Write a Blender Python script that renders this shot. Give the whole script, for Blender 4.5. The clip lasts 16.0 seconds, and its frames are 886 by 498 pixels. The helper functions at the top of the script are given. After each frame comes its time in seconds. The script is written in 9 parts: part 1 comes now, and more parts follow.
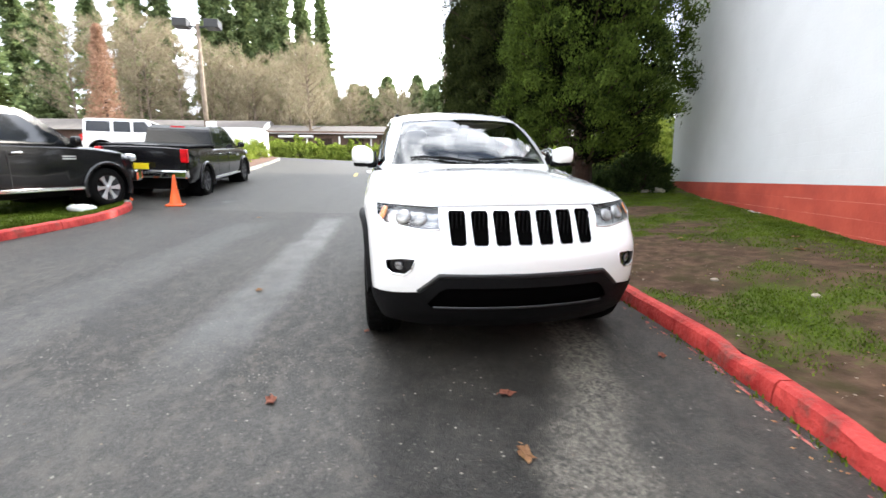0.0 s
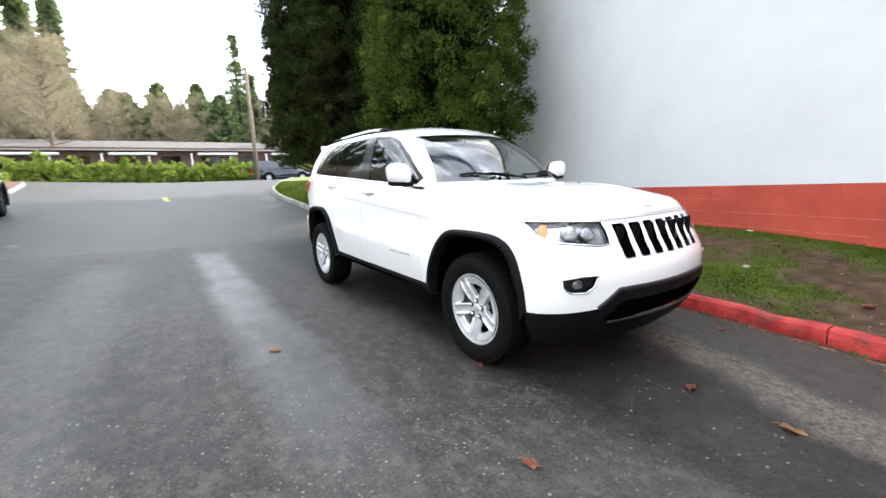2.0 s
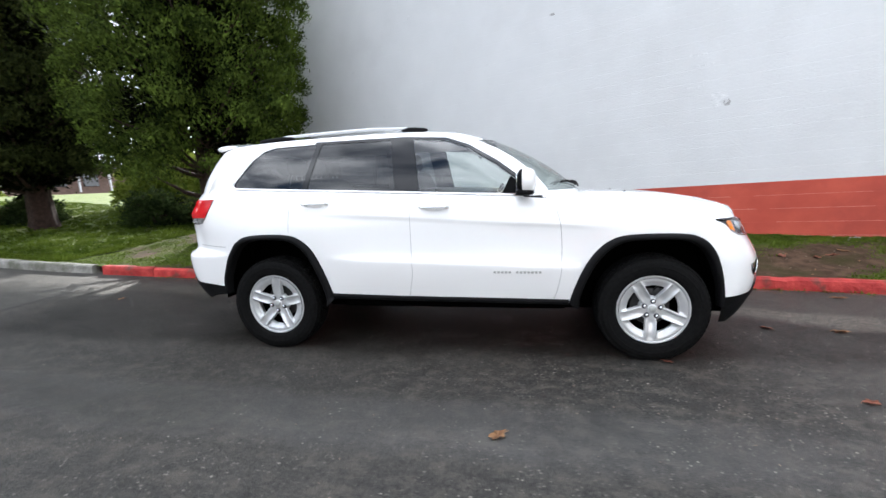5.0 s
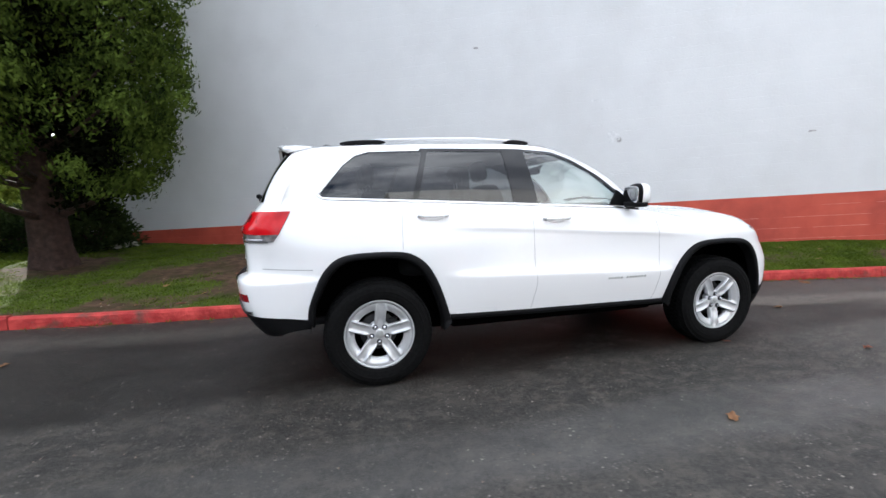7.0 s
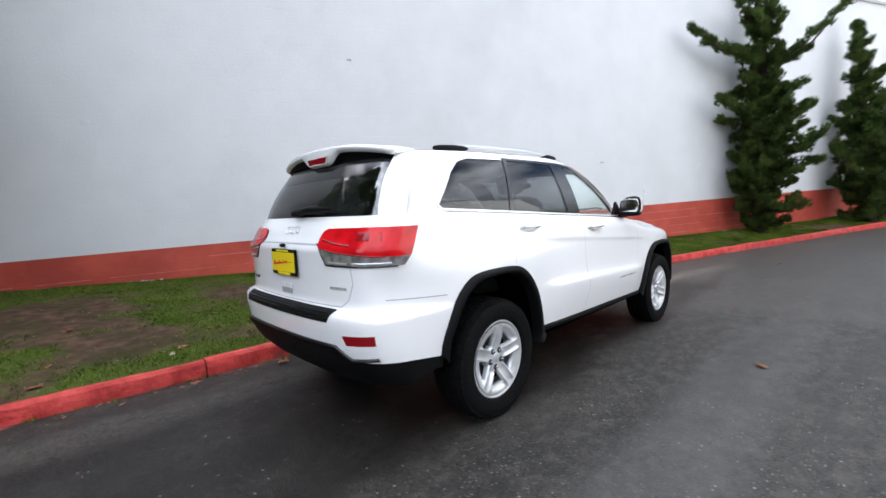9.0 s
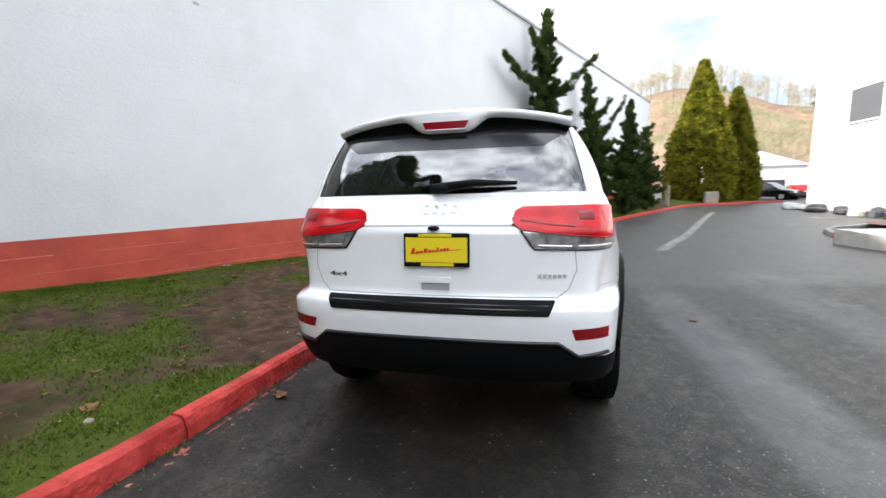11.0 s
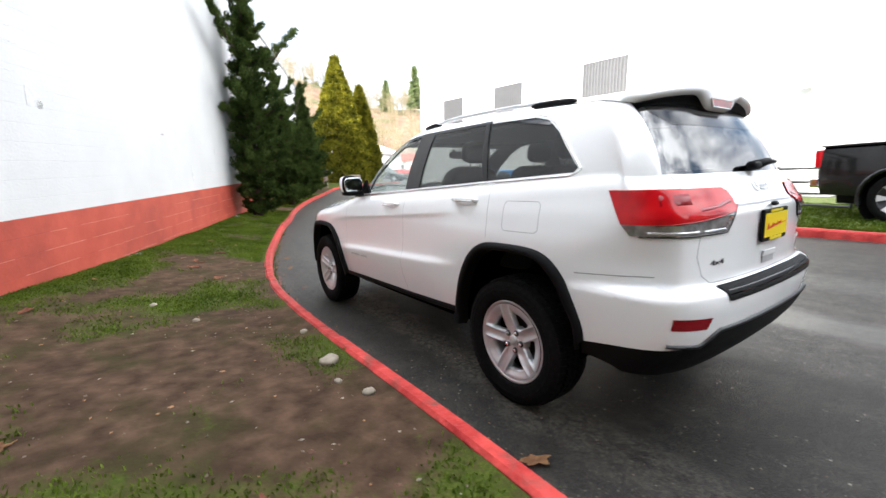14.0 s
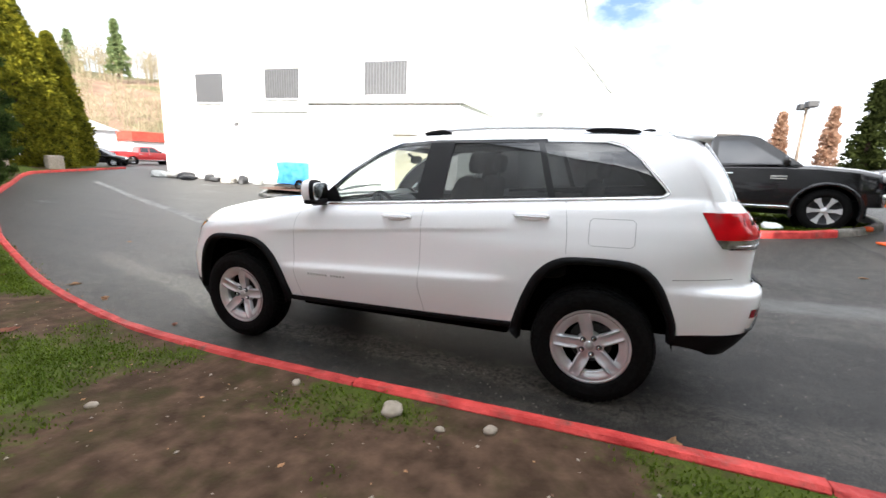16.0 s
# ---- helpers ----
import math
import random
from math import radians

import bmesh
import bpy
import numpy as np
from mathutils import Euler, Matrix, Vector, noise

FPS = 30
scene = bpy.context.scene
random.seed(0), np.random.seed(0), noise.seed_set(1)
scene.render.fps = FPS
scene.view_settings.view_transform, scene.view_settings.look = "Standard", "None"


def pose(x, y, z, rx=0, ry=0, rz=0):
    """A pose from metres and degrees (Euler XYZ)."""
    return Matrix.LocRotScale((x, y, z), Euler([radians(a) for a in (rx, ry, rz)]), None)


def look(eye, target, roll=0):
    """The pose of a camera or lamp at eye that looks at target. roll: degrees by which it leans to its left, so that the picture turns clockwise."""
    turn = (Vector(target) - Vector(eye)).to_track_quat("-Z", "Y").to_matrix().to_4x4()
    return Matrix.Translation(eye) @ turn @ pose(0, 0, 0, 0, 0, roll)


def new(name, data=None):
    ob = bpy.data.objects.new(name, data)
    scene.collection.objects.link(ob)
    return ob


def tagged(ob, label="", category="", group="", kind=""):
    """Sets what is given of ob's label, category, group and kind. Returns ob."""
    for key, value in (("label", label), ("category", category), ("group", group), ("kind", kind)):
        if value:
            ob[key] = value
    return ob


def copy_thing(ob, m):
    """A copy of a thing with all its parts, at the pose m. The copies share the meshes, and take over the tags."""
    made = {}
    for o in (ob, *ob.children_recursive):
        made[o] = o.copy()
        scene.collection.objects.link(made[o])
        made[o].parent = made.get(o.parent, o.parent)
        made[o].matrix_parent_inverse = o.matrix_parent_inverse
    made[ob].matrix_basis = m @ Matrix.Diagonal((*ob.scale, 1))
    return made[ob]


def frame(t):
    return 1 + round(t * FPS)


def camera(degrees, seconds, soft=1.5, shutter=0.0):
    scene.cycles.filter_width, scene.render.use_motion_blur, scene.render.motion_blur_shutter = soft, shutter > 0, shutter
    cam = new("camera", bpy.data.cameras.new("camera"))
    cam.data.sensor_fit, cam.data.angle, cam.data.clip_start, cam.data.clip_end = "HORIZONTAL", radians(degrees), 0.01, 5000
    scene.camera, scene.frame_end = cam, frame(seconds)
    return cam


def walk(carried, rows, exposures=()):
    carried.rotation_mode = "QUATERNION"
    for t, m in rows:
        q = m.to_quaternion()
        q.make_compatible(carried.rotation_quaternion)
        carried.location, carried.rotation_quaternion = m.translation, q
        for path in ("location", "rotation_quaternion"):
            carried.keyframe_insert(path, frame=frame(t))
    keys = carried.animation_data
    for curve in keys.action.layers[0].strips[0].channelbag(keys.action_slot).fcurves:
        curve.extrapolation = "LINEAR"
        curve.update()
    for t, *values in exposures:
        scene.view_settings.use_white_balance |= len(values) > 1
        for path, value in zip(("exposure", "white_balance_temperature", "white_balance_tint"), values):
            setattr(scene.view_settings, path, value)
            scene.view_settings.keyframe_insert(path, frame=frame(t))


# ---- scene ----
cam = camera(92.5, 16.0, soft=1.5, shutter=0.35)
PATH = [
    (0.0, -0.835, -4.697, 1.073, 80.67, 0.41, -8.65),
    (0.5, -1.330, -4.566, 1.095, 81.75, 1.18, -14.10),
    (1.0, -1.821, -4.367, 1.089, 81.02, 2.40, -19.95),
    (1.5, -2.267, -4.063, 1.114, 82.55, 2.42, -26.49),
    (2.0, -2.695, -3.717, 1.155, 81.88, 3.07, -35.47),
    (2.5, -3.067, -3.291, 1.177, 82.43, 3.72, -43.04),
    (3.0, -3.395, -2.830, 1.232, 81.94, 2.44, -51.60),
    (3.5, -3.685, -2.293, 1.211, 83.08, 2.09, -58.08),
    (4.0, -3.870, -1.758, 1.248, 81.76, 1.79, -65.61),
    (4.2, -3.950, -1.535, 1.273, 81.35, 2.96, -68.57),
    (6.3, -4.033, 0.814, 1.370, 83.59, 3.05, -96.06),
    (6.5, -3.996, 1.062, 1.392, 83.50, 3.31, -98.67),
    (7.0, -3.832, 1.624, 1.394, 82.56, 3.60, -104.35),
    (7.5, -3.579, 2.137, 1.404, 83.16, 3.47, -111.89),
    (8.0, -3.299, 2.608, 1.418, 81.99, 3.60, -119.41),
    (8.5, -2.943, 3.039, 1.441, 82.42, 3.30, -127.06),
    (9.0, -2.548, 3.448, 1.473, 83.27, 3.82, -135.21),
    (9.2, -2.360, 3.588, 1.445, 83.80, 3.06, -138.21),
    (11.3, -0.187, 4.253, 1.443, 81.52, 0.81, -172.55),
    (11.5, 0.033, 4.230, 1.413, 81.49, 0.30, -176.80),
    (12.0, 0.586, 4.107, 1.409, 81.10, 0.16, -186.19),
    (12.5, 1.127, 3.978, 1.419, 80.37, -0.31, -194.96),
    (13.0, 1.641, 3.738, 1.428, 78.48, -0.55, -201.55),
    (13.5, 2.151, 3.445, 1.444, 78.31, -0.11, -209.14),
    (14.0, 2.598, 3.071, 1.470, 78.70, 0.76, -215.75),
    (14.5, 2.952, 2.685, 1.509, 78.95, -1.42, -224.56),
    (15.0, 3.242, 2.291, 1.560, 80.19, -2.42, -234.75),
    (15.5, 3.440, 1.863, 1.589, 79.14, -2.69, -242.71),
    (16.0, 3.628, 1.388, 1.572, 78.05, -2.66, -248.80),
]
EXPOSURES = [(0.0, 1.42, 6350, 10), (1.0, 1.35, 6250, 10), (2.0, 1.20, 6150, 10), (3.5, 0.98, 6100, 10), (7.0, 0.74, 6050, 11), (9.0, 0.80, 6050, 11), (11.5, 0.93, 6300, 10), (13.0, 1.02, 6450, 11), (13.6, 1.12, 6420, 10), (14.6, 1.36, 6400, 10), (15.2, 1.32, 6400, 10), (16.0, 1.06, 6400, 10)]
walk(cam, [(t, pose(*p)) for t, *p in PATH], EXPOSURES)

# ---- sky, sun ----
SUN_TO = Vector((0.915, 0.404, 0.53)).normalized()
world = bpy.data.worlds.new("sky")
scene.world = world
world.use_nodes = True
wn, wl = world.node_tree.nodes, world.node_tree.links
wn.clear()
w_out = wn.new("ShaderNodeOutputWorld")
w_bg = wn.new("ShaderNodeBackground")
w_sky = wn.new("ShaderNodeTexSky")
w_sky.sky_type = 'NISHITA'
w_sky.sun_disc = False
w_sky.sun_elevation = math.asin(SUN_TO.z)
w_sky.sun_rotation = math.atan2(SUN_TO.x, SUN_TO.y)
w_sky.air_density, w_sky.dust_density, w_sky.ozone_density = 1.0, 1.5, 1.0
w_tc = wn.new("ShaderNodeTexCoord")
w_map = wn.new("ShaderNodeMapping")
w_map.inputs["Scale"].default_value = (1.0, 1.0, 2.2)
w_noise = wn.new("ShaderNodeTexNoise")
w_noise.inputs["Scale"].default_value = 2.3
w_noise.inputs["Detail"].default_value = 9.0
w_noise.inputs["Roughness"].default_value = 0.55
w_ramp = wn.new("ShaderNodeValToRGB")
w_ramp.color_ramp.elements[0].position, w_ramp.color_ramp.elements[1].position = 0.35, 0.52
w_mix = wn.new("ShaderNodeMix")
w_mix.data_type = 'RGBA'
w_core = wn.new("ShaderNodeTexNoise")
w_core.inputs["Scale"].default_value, w_core.inputs["Detail"].default_value = 3.4, 8.0
w_tone = wn.new("ShaderNodeValToRGB")
w_tone.color_ramp.elements[0].position, w_tone.color_ramp.elements[1].position = 0.42, 0.62
w_tone.color_ramp.elements[0].color, w_tone.color_ramp.elements[1].color = (9.5, 10.0, 11.0, 1.0), (24.0, 24.5, 25.0, 1.0)
wl.new(w_tc.outputs["Generated"], w_map.inputs["Vector"])
wl.new(w_map.outputs["Vector"], w_noise.inputs["Vector"])
wl.new(w_noise.outputs["Fac"], w_ramp.inputs["Fac"])
wl.new(w_map.outputs["Vector"], w_core.inputs["Vector"])
wl.new(w_core.outputs["Fac"], w_tone.inputs["Fac"])
# clouds glow more towards the sun
w_dot = wn.new("ShaderNodeVectorMath")
w_dot.operation = 'DOT_PRODUCT'
w_dot.inputs[1].default_value = SUN_TO
wl.new(w_tc.outputs["Generated"], w_dot.inputs[0])
w_glow = wn.new("ShaderNodeMapRange")
for w_key, w_val in (("From Min", -0.4), ("From Max", 0.9), ("To Min", 0.72), ("To Max", 1.65)):
    w_glow.inputs[w_key].default_value = w_val
wl.new(w_dot.outputs["Value"], w_glow.inputs["Value"])
w_gain = wn.new("ShaderNodeVectorMath")
w_gain.operation = 'SCALE'
wl.new(w_tone.outputs["Color"], w_gain.inputs[0])
wl.new(w_glow.outputs["Result"], w_gain.inputs["Scale"])
wl.new(w_gain.outputs["Vector"], w_mix.inputs[7])
wl.new(w_ramp.outputs["Color"], w_mix.inputs[0])
wl.new(w_sky.outputs["Color"], w_mix.inputs[6])
wl.new(w_mix.outputs[2], w_bg.inputs["Color"])
w_bg.inputs["Strength"].default_value = 0.10
wl.new(w_bg.outputs["Background"], w_out.inputs["Surface"])

sun_data = bpy.data.lights.new("sun", 'SUN')
sun_data.energy, sun_data.angle, sun_data.color = 5.0, radians(1.0), (1.0, 0.94, 0.84)
sun = new("sun", sun_data)
sun.matrix_world = look(SUN_TO * 50, (0, 0, 0))


# ---- materials ----
def socket(node, name, value):
    if name in node.inputs:
        node.inputs[name].default_value = value


def material(name, color, rough=0.6, metal=0.0, color2=None, scale=6.0, detail=6.0, bump=0.0, bump_scale=40.0,
             coat=0.0, spec=0.5, mottled=None, mottle_scale=1.2, mottle=(0.45, 0.62), rough2=None, vary=0.0, sheen=0.0):
    """Principled surface: grain between two colours, a larger mottle, relief, and a change from piece to piece."""
    m = bpy.data.materials.new(name)
    m.use_nodes = True
    n, l = m.node_tree.nodes, m.node_tree.links
    b = n["Principled BSDF"]
    socket(b, "Roughness", rough), socket(b, "Metallic", metal), socket(b, "Coat Weight", coat)
    socket(b, "Coat Roughness", 0.04), socket(b, "Specular IOR Level", spec)
    col = None
    b.inputs["Base Color"].default_value = (*color, 1)
    geo = n.new("ShaderNodeTexCoord")
    if color2 is not None:
        tex = n.new("ShaderNodeTexNoise")
        tex.inputs["Scale"].default_value, tex.inputs["Detail"].default_value = scale, detail
        l.new(geo.outputs["Object"], tex.inputs["Vector"])
        ramp = n.new("ShaderNodeValToRGB")
        ramp.color_ramp.elements[0].position, ramp.color_ramp.elements[1].position = 0.35, 0.68
        ramp.color_ramp.elements[0].color, ramp.color_ramp.elements[1].color = (*color, 1), (*color2, 1)
        l.new(tex.outputs["Fac"], ramp.inputs["Fac"])
        col = ramp.outputs["Color"]
    if mottled is not None:
        big = n.new("ShaderNodeTexNoise")
        big.inputs["Scale"].default_value, big.inputs["Detail"].default_value = mottle_scale, 7.0
        big.inputs["Roughness"].default_value = 0.62
        l.new(geo.outputs["Object"], big.inputs["Vector"])
        step = n.new("ShaderNodeMapRange")
        step.inputs["From Min"].default_value, step.inputs["From Max"].default_value = mottle
        l.new(big.outputs["Fac"], step.inputs["Value"])
        mix = n.new("ShaderNodeMix")
        mix.data_type = 'RGBA'
        if col is None:
            mix.inputs[6].default_value = (*color, 1)
        else:
            l.new(col, mix.inputs[6])
        mix.inputs[7].default_value = (*mottled, 1)
        l.new(step.outputs["Result"], mix.inputs[0])
        col = mix.outputs[2]
        if rough2 is not None:
            rr = n.new("ShaderNodeMapRange")
            rr.inputs["To Min"].default_value, rr.inputs["To Max"].default_value = rough, rough2
            l.new(step.outputs["Result"], rr.inputs["Value"])
            l.new(rr.outputs["Result"], b.inputs["Roughness"])
    if vary > 0:
        info = n.new("ShaderNodeObjectInfo")
        isl = n.new("ShaderNodeNewGeometry")
        add = n.new("ShaderNodeMath")
        add.operation = 'ADD'
        l.new(info.outputs["Random"], add.inputs[0])
        l.new(isl.outputs["Random Per Island"], add.inputs[1])
        fr = n.new("ShaderNodeMath")
        fr.operation = 'FRACT'
        l.new(add.outputs[0], fr.inputs[0])
        mr = n.new("ShaderNodeMapRange")
        mr.inputs["To Min"].default_value, mr.inputs["To Max"].default_value = 1 - vary, 1 + vary
        l.new(fr.outputs[0], mr.inputs["Value"])
        hsv = n.new("ShaderNodeHueSaturation")
        if col is None:
            hsv.inputs["Color"].default_value = (*color, 1)
        else:
            l.new(col, hsv.inputs["Color"])
        l.new(mr.outputs["Result"], hsv.inputs["Value"])
        col = hsv.outputs["Color"]
    if col is not None:
        l.new(col, b.inputs["Base Color"])
    if bump > 0:
        bt = n.new("ShaderNodeTexNoise")
        bt.inputs["Scale"].default_value, bt.inputs["Detail"].default_value = bump_scale, 5.0
        l.new(geo.outputs["Object"], bt.inputs["Vector"])
        bn = n.new("ShaderNodeBump")
        bn.inputs["Strength"].default_value, bn.inputs["Distance"].default_value = bump, 0.02
        l.new(bt.outputs["Fac"], bn.inputs["Height"])
        l.new(bn.outputs["Normal"], b.inputs["Normal"])
    return m


def glass(name, tint, opacity, rough=0.02, gain=1.25):
    """A tinted pane: clear view through it by a share, and a sharp reflection of the sky."""
    m = bpy.data.materials.new(name)
    m.use_nodes = True
    n, l = m.node_tree.nodes, m.node_tree.links
    n.clear()
    out = n.new("ShaderNodeOutputMaterial")
    clear = n.new("ShaderNodeBsdfTransparent")
    clear.inputs["Color"].default_value = (*tint, 1)
    dark = n.new("ShaderNodeBsdfDiffuse")
    dark.inputs["Color"].default_value = (0.012, 0.013, 0.014, 1)
    body = n.new("ShaderNodeMixShader")
    body.inputs[0].default_value = opacity
    gloss = n.new("ShaderNodeBsdfGlossy")
    gloss.inputs["Roughness"].default_value = rough
    edge = n.new("ShaderNodeLayerWeight")
    edge.inputs["Blend"].default_value = 0.5
    fres = n.new("ShaderNodeMath")
    fres.operation = 'POWER'
    fres.inputs[1].default_value = 5.0
    l.new(edge.outputs["Facing"], fres.inputs[0])
    lift = n.new("ShaderNodeMath")
    lift.operation = 'MULTIPLY_ADD'
    lift.inputs[1].default_value, lift.inputs[2].default_value = 0.80, 0.042 * gain
    l.new(fres.outputs[0], lift.inputs[0])
    mix = n.new("ShaderNodeMixShader")
    l.new(clear.outputs[0], body.inputs[1])
    l.new(dark.outputs[0], body.inputs[2])
    l.new(lift.outputs[0], mix.inputs[0])
    l.new(body.outputs[0], mix.inputs[1])
    l.new(gloss.outputs[0], mix.inputs[2])
    l.new(mix.outputs[0], out.inputs["Surface"])
    return m


def foliage(name, dark, light, bark=False):
    m = bpy.data.materials.new(name)
    m.use_nodes = True
    n, l = m.node_tree.nodes, m.node_tree.links
    b = n["Principled BSDF"]
    socket(b, "Roughness", 0.8), socket(b, "Specular IOR Level", 0.03)
    isl = n.new("ShaderNodeNewGeometry")
    tc = n.new("ShaderNodeTexCoord")
    big = n.new("ShaderNodeTexNoise")
    big.inputs["Scale"].default_value = 2.2
    l.new(tc.outputs["Object"], big.inputs["Vector"])
    mixv = n.new("ShaderNodeMath")
    mixv.operation = 'MULTIPLY_ADD'
    mixv.inputs[1].default_value = 0.55
    l.new(isl.outputs["Random Per Island"], mixv.inputs[0])
    half = n.new("ShaderNodeMath")
    half.operation = 'MULTIPLY_ADD'
    half.inputs[1].default_value, half.inputs[2].default_value = 2.0, -0.75
    l.new(big.outputs["Fac"], half.inputs[0])
    l.new(half.outputs[0], mixv.inputs[2])
    ramp = n.new("ShaderNodeValToRGB")
    ramp.color_ramp.elements[0].color, ramp.color_ramp.elements[1].color = (*dark, 1), (*light, 1)
    l.new(mixv.outputs[0], ramp.inputs["Fac"])
    l.new(ramp.outputs["Color"], b.inputs["Base Color"])
    tr = n.new("ShaderNodeBsdfTranslucent")
    l.new(ramp.outputs["Color"], tr.inputs["Color"])
    ms = n.new("ShaderNodeMixShader")
    ms.inputs[0].default_value = 0.25
    out = n["Material Output"]
    l.new(b.outputs[0], ms.inputs[1])
    l.new(tr.outputs[0], ms.inputs[2])
    l.new(ms.outputs[0], out.inputs["Surface"])
    return m


def asphalt():
    """Old asphalt: stone grain, lengthwise bands, damp patches, the parked car's painted shade, and wet tracks that run
    with the lane.
    """
    m = bpy.data.materials.new("asphalt")
    m.use_nodes = True
    n, l = m.node_tree.nodes, m.node_tree.links
    b = n["Principled BSDF"]
    tc = n.new("ShaderNodeTexCoord")
    sep = n.new("ShaderNodeSeparateXYZ")
    l.new(tc.outputs["Object"], sep.inputs[0])

    def node_noise(scale, detail, stretch=None, rough=0.55, shift=(0, 0, 0)):
        t = n.new("ShaderNodeTexNoise")
        t.inputs["Scale"].default_value, t.inputs["Detail"].default_value, t.inputs["Roughness"].default_value = scale, detail, rough
        mp = n.new("ShaderNodeMapping")
        mp.inputs["Scale"].default_value = stretch or (1, 1, 1)
        mp.inputs["Location"].default_value = shift
        l.new(tc.outputs["Object"], mp.inputs["Vector"])
        l.new(mp.outputs["Vector"], t.inputs["Vector"])
        return t.outputs["Fac"]

    def math_node(op, a, c=None, d=None):
        t = n.new("ShaderNodeMath")
        t.operation = op
        for k, v in enumerate((a, c, d)):
            if v is None:
                continue
            if isinstance(v, (int, float)):
                t.inputs[k].default_value = v
            else:
                l.new(v, t.inputs[k])
        return t.outputs[0]

    def step(v, lo, hi, a=0.0, c=1.0):
        t = n.new("ShaderNodeMapRange")
        t.interpolation_type = 'SMOOTHSTEP'
        for key, q in (("From Min", lo), ("From Max", hi), ("To Min", a), ("To Max", c)):
            t.inputs[key].default_value = q
        l.new(v, t.inputs["Value"])
        return t.outputs[0]

    def mix(fac, a, c):
        t = n.new("ShaderNodeMix")
        t.data_type = 'RGBA'
        l.new(fac, t.inputs[0])
        for k, v in ((6, a), (7, c)):
            if isinstance(v, tuple):
                t.inputs[k].default_value = (*v, 1)
            else:
                l.new(v, t.inputs[k])
        return t.outputs[2]

    x, y = sep.outputs[0], sep.outputs[1]
    wob = node_noise(0.9, 5)
    wobble = math_node('MULTIPLY_ADD', wob, 1.2, -0.6)

    def track(x0, slope, width, y0, y1):
        """A wet track along the lane round x0, between y0 and y1."""
        off = math_node('ADD', math_node('MULTIPLY_ADD', y, -slope, x), -x0)
        d = math_node('ABSOLUTE', math_node('MULTIPLY_ADD', wobble, 0.35, off))
        body = step(d, width * 0.35, width, 1.0, 0.0)
        ends = math_node('MULTIPLY', step(y, y0, y0 + 1.2), step(y, y1 - 1.2, y1, 1.0, 0.0))
        return math_node('MULTIPLY', body, ends)

    grain = node_noise(52, 9, rough=0.72)
    cell = n.new("ShaderNodeTexVoronoi")
    cell.inputs["Scale"].default_value = 58
    l.new(tc.outputs["Object"], cell.inputs["Vector"])
    csep = n.new("ShaderNodeSeparateColor")
    l.new(cell.outputs["Color"], csep.inputs[0])
    chips = math_node('MULTIPLY', step(csep.outputs[0], 0.72, 0.98), step(cell.outputs["Distance"], 0.25, 0.45, 1.0, 0.0))
    bands = node_noise(1.0, 6, (1.1, 0.16, 1), 0.6)
    patch = node_noise(0.55, 7, (1, 0.75, 1), 0.62, (3.1, 0, 0))
    fine = node_noise(2.6, 8, (1, 0.8, 1), 0.65, (0, 7, 0))
    blotch0 = node_noise(3.4, 6, (1, 0.6, 1), 0.7, (4.0, 1.0, 0))
    dry = mix(step(grain, 0.32, 0.70), (0.0095, 0.0090, 0.0083), (0.052, 0.049, 0.0455))
    dry = mix(math_node('MULTIPLY', step(bands, 0.42, 0.60), 0.9), dry, mix(step(grain, 0.32, 0.70), (0.023, 0.022, 0.020), (0.074, 0.070, 0.065)))
    dry = mix(math_node('MULTIPLY', math_node('MULTIPLY', chips, step(blotch0, 0.36, 0.62, 0.25, 1.0)), 0.65), dry, (0.30, 0.285, 0.255))
    big = n.new("ShaderNodeTexVoronoi")
    big.inputs["Scale"].default_value = 30
    l.new(tc.outputs["Object"], big.inputs["Vector"])
    bsep = n.new("ShaderNodeSeparateColor")
    l.new(big.outputs["Color"], bsep.inputs[0])
    stones = math_node('MULTIPLY', step(bsep.outputs[0], 0.885, 0.92), step(big.outputs["Distance"], 0.16, 0.26, 1.0, 0.0))
    blotch = node_noise(11, 7, (1, 0.7, 1), 0.7, (1.3, 2.2, 0))
    dry = mix(math_node('MULTIPLY', step(blotch, 0.48, 0.64), 0.70), dry, (0.088, 0.080, 0.070))
    dry = mix(math_node('MULTIPLY', step(blotch, 0.32, 0.46, 1.0, 0.0), 0.70), dry, (0.014, 0.013, 0.012))
    # an older surface past the cross seam
    past = step(math_node('MULTIPLY_ADD', wobble, 0.12, y), 5.38, 5.44)
    dry = mix(math_node('MULTIPLY', past, 0.45), dry, (0.085, 0.083, 0.080))
    seam_d = math_node('ABSOLUTE', math_node('ADD', math_node('MULTIPLY_ADD', wobble, 0.12, y), -5.41))
    seam = step(seam_d, 0.012, 0.03, 1.0, 0.0)
    # damp before the parked car, in the gutter and in lengthwise tracks; under the car its shade is painted in the same
    # dark tone
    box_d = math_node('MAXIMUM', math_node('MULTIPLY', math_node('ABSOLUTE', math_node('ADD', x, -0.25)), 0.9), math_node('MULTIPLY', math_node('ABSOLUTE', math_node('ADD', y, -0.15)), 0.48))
    damp_shade = step(math_node('MULTIPLY_ADD', fine, 1.3, math_node('MULTIPLY_ADD', patch, 0.8, box_d)), 1.75, 2.25, 1.0, 0.0)
    damp_shade = math_node('MULTIPLY', damp_shade, step(math_node('ADD', x, wobble), 0.75, 1.15, 1.0, 0.55))
    # from here damp also carries the painted shade under the car
    damp = math_node('MAXIMUM', damp_shade, step(patch, 0.56, 0.68, 0.0, 0.7))
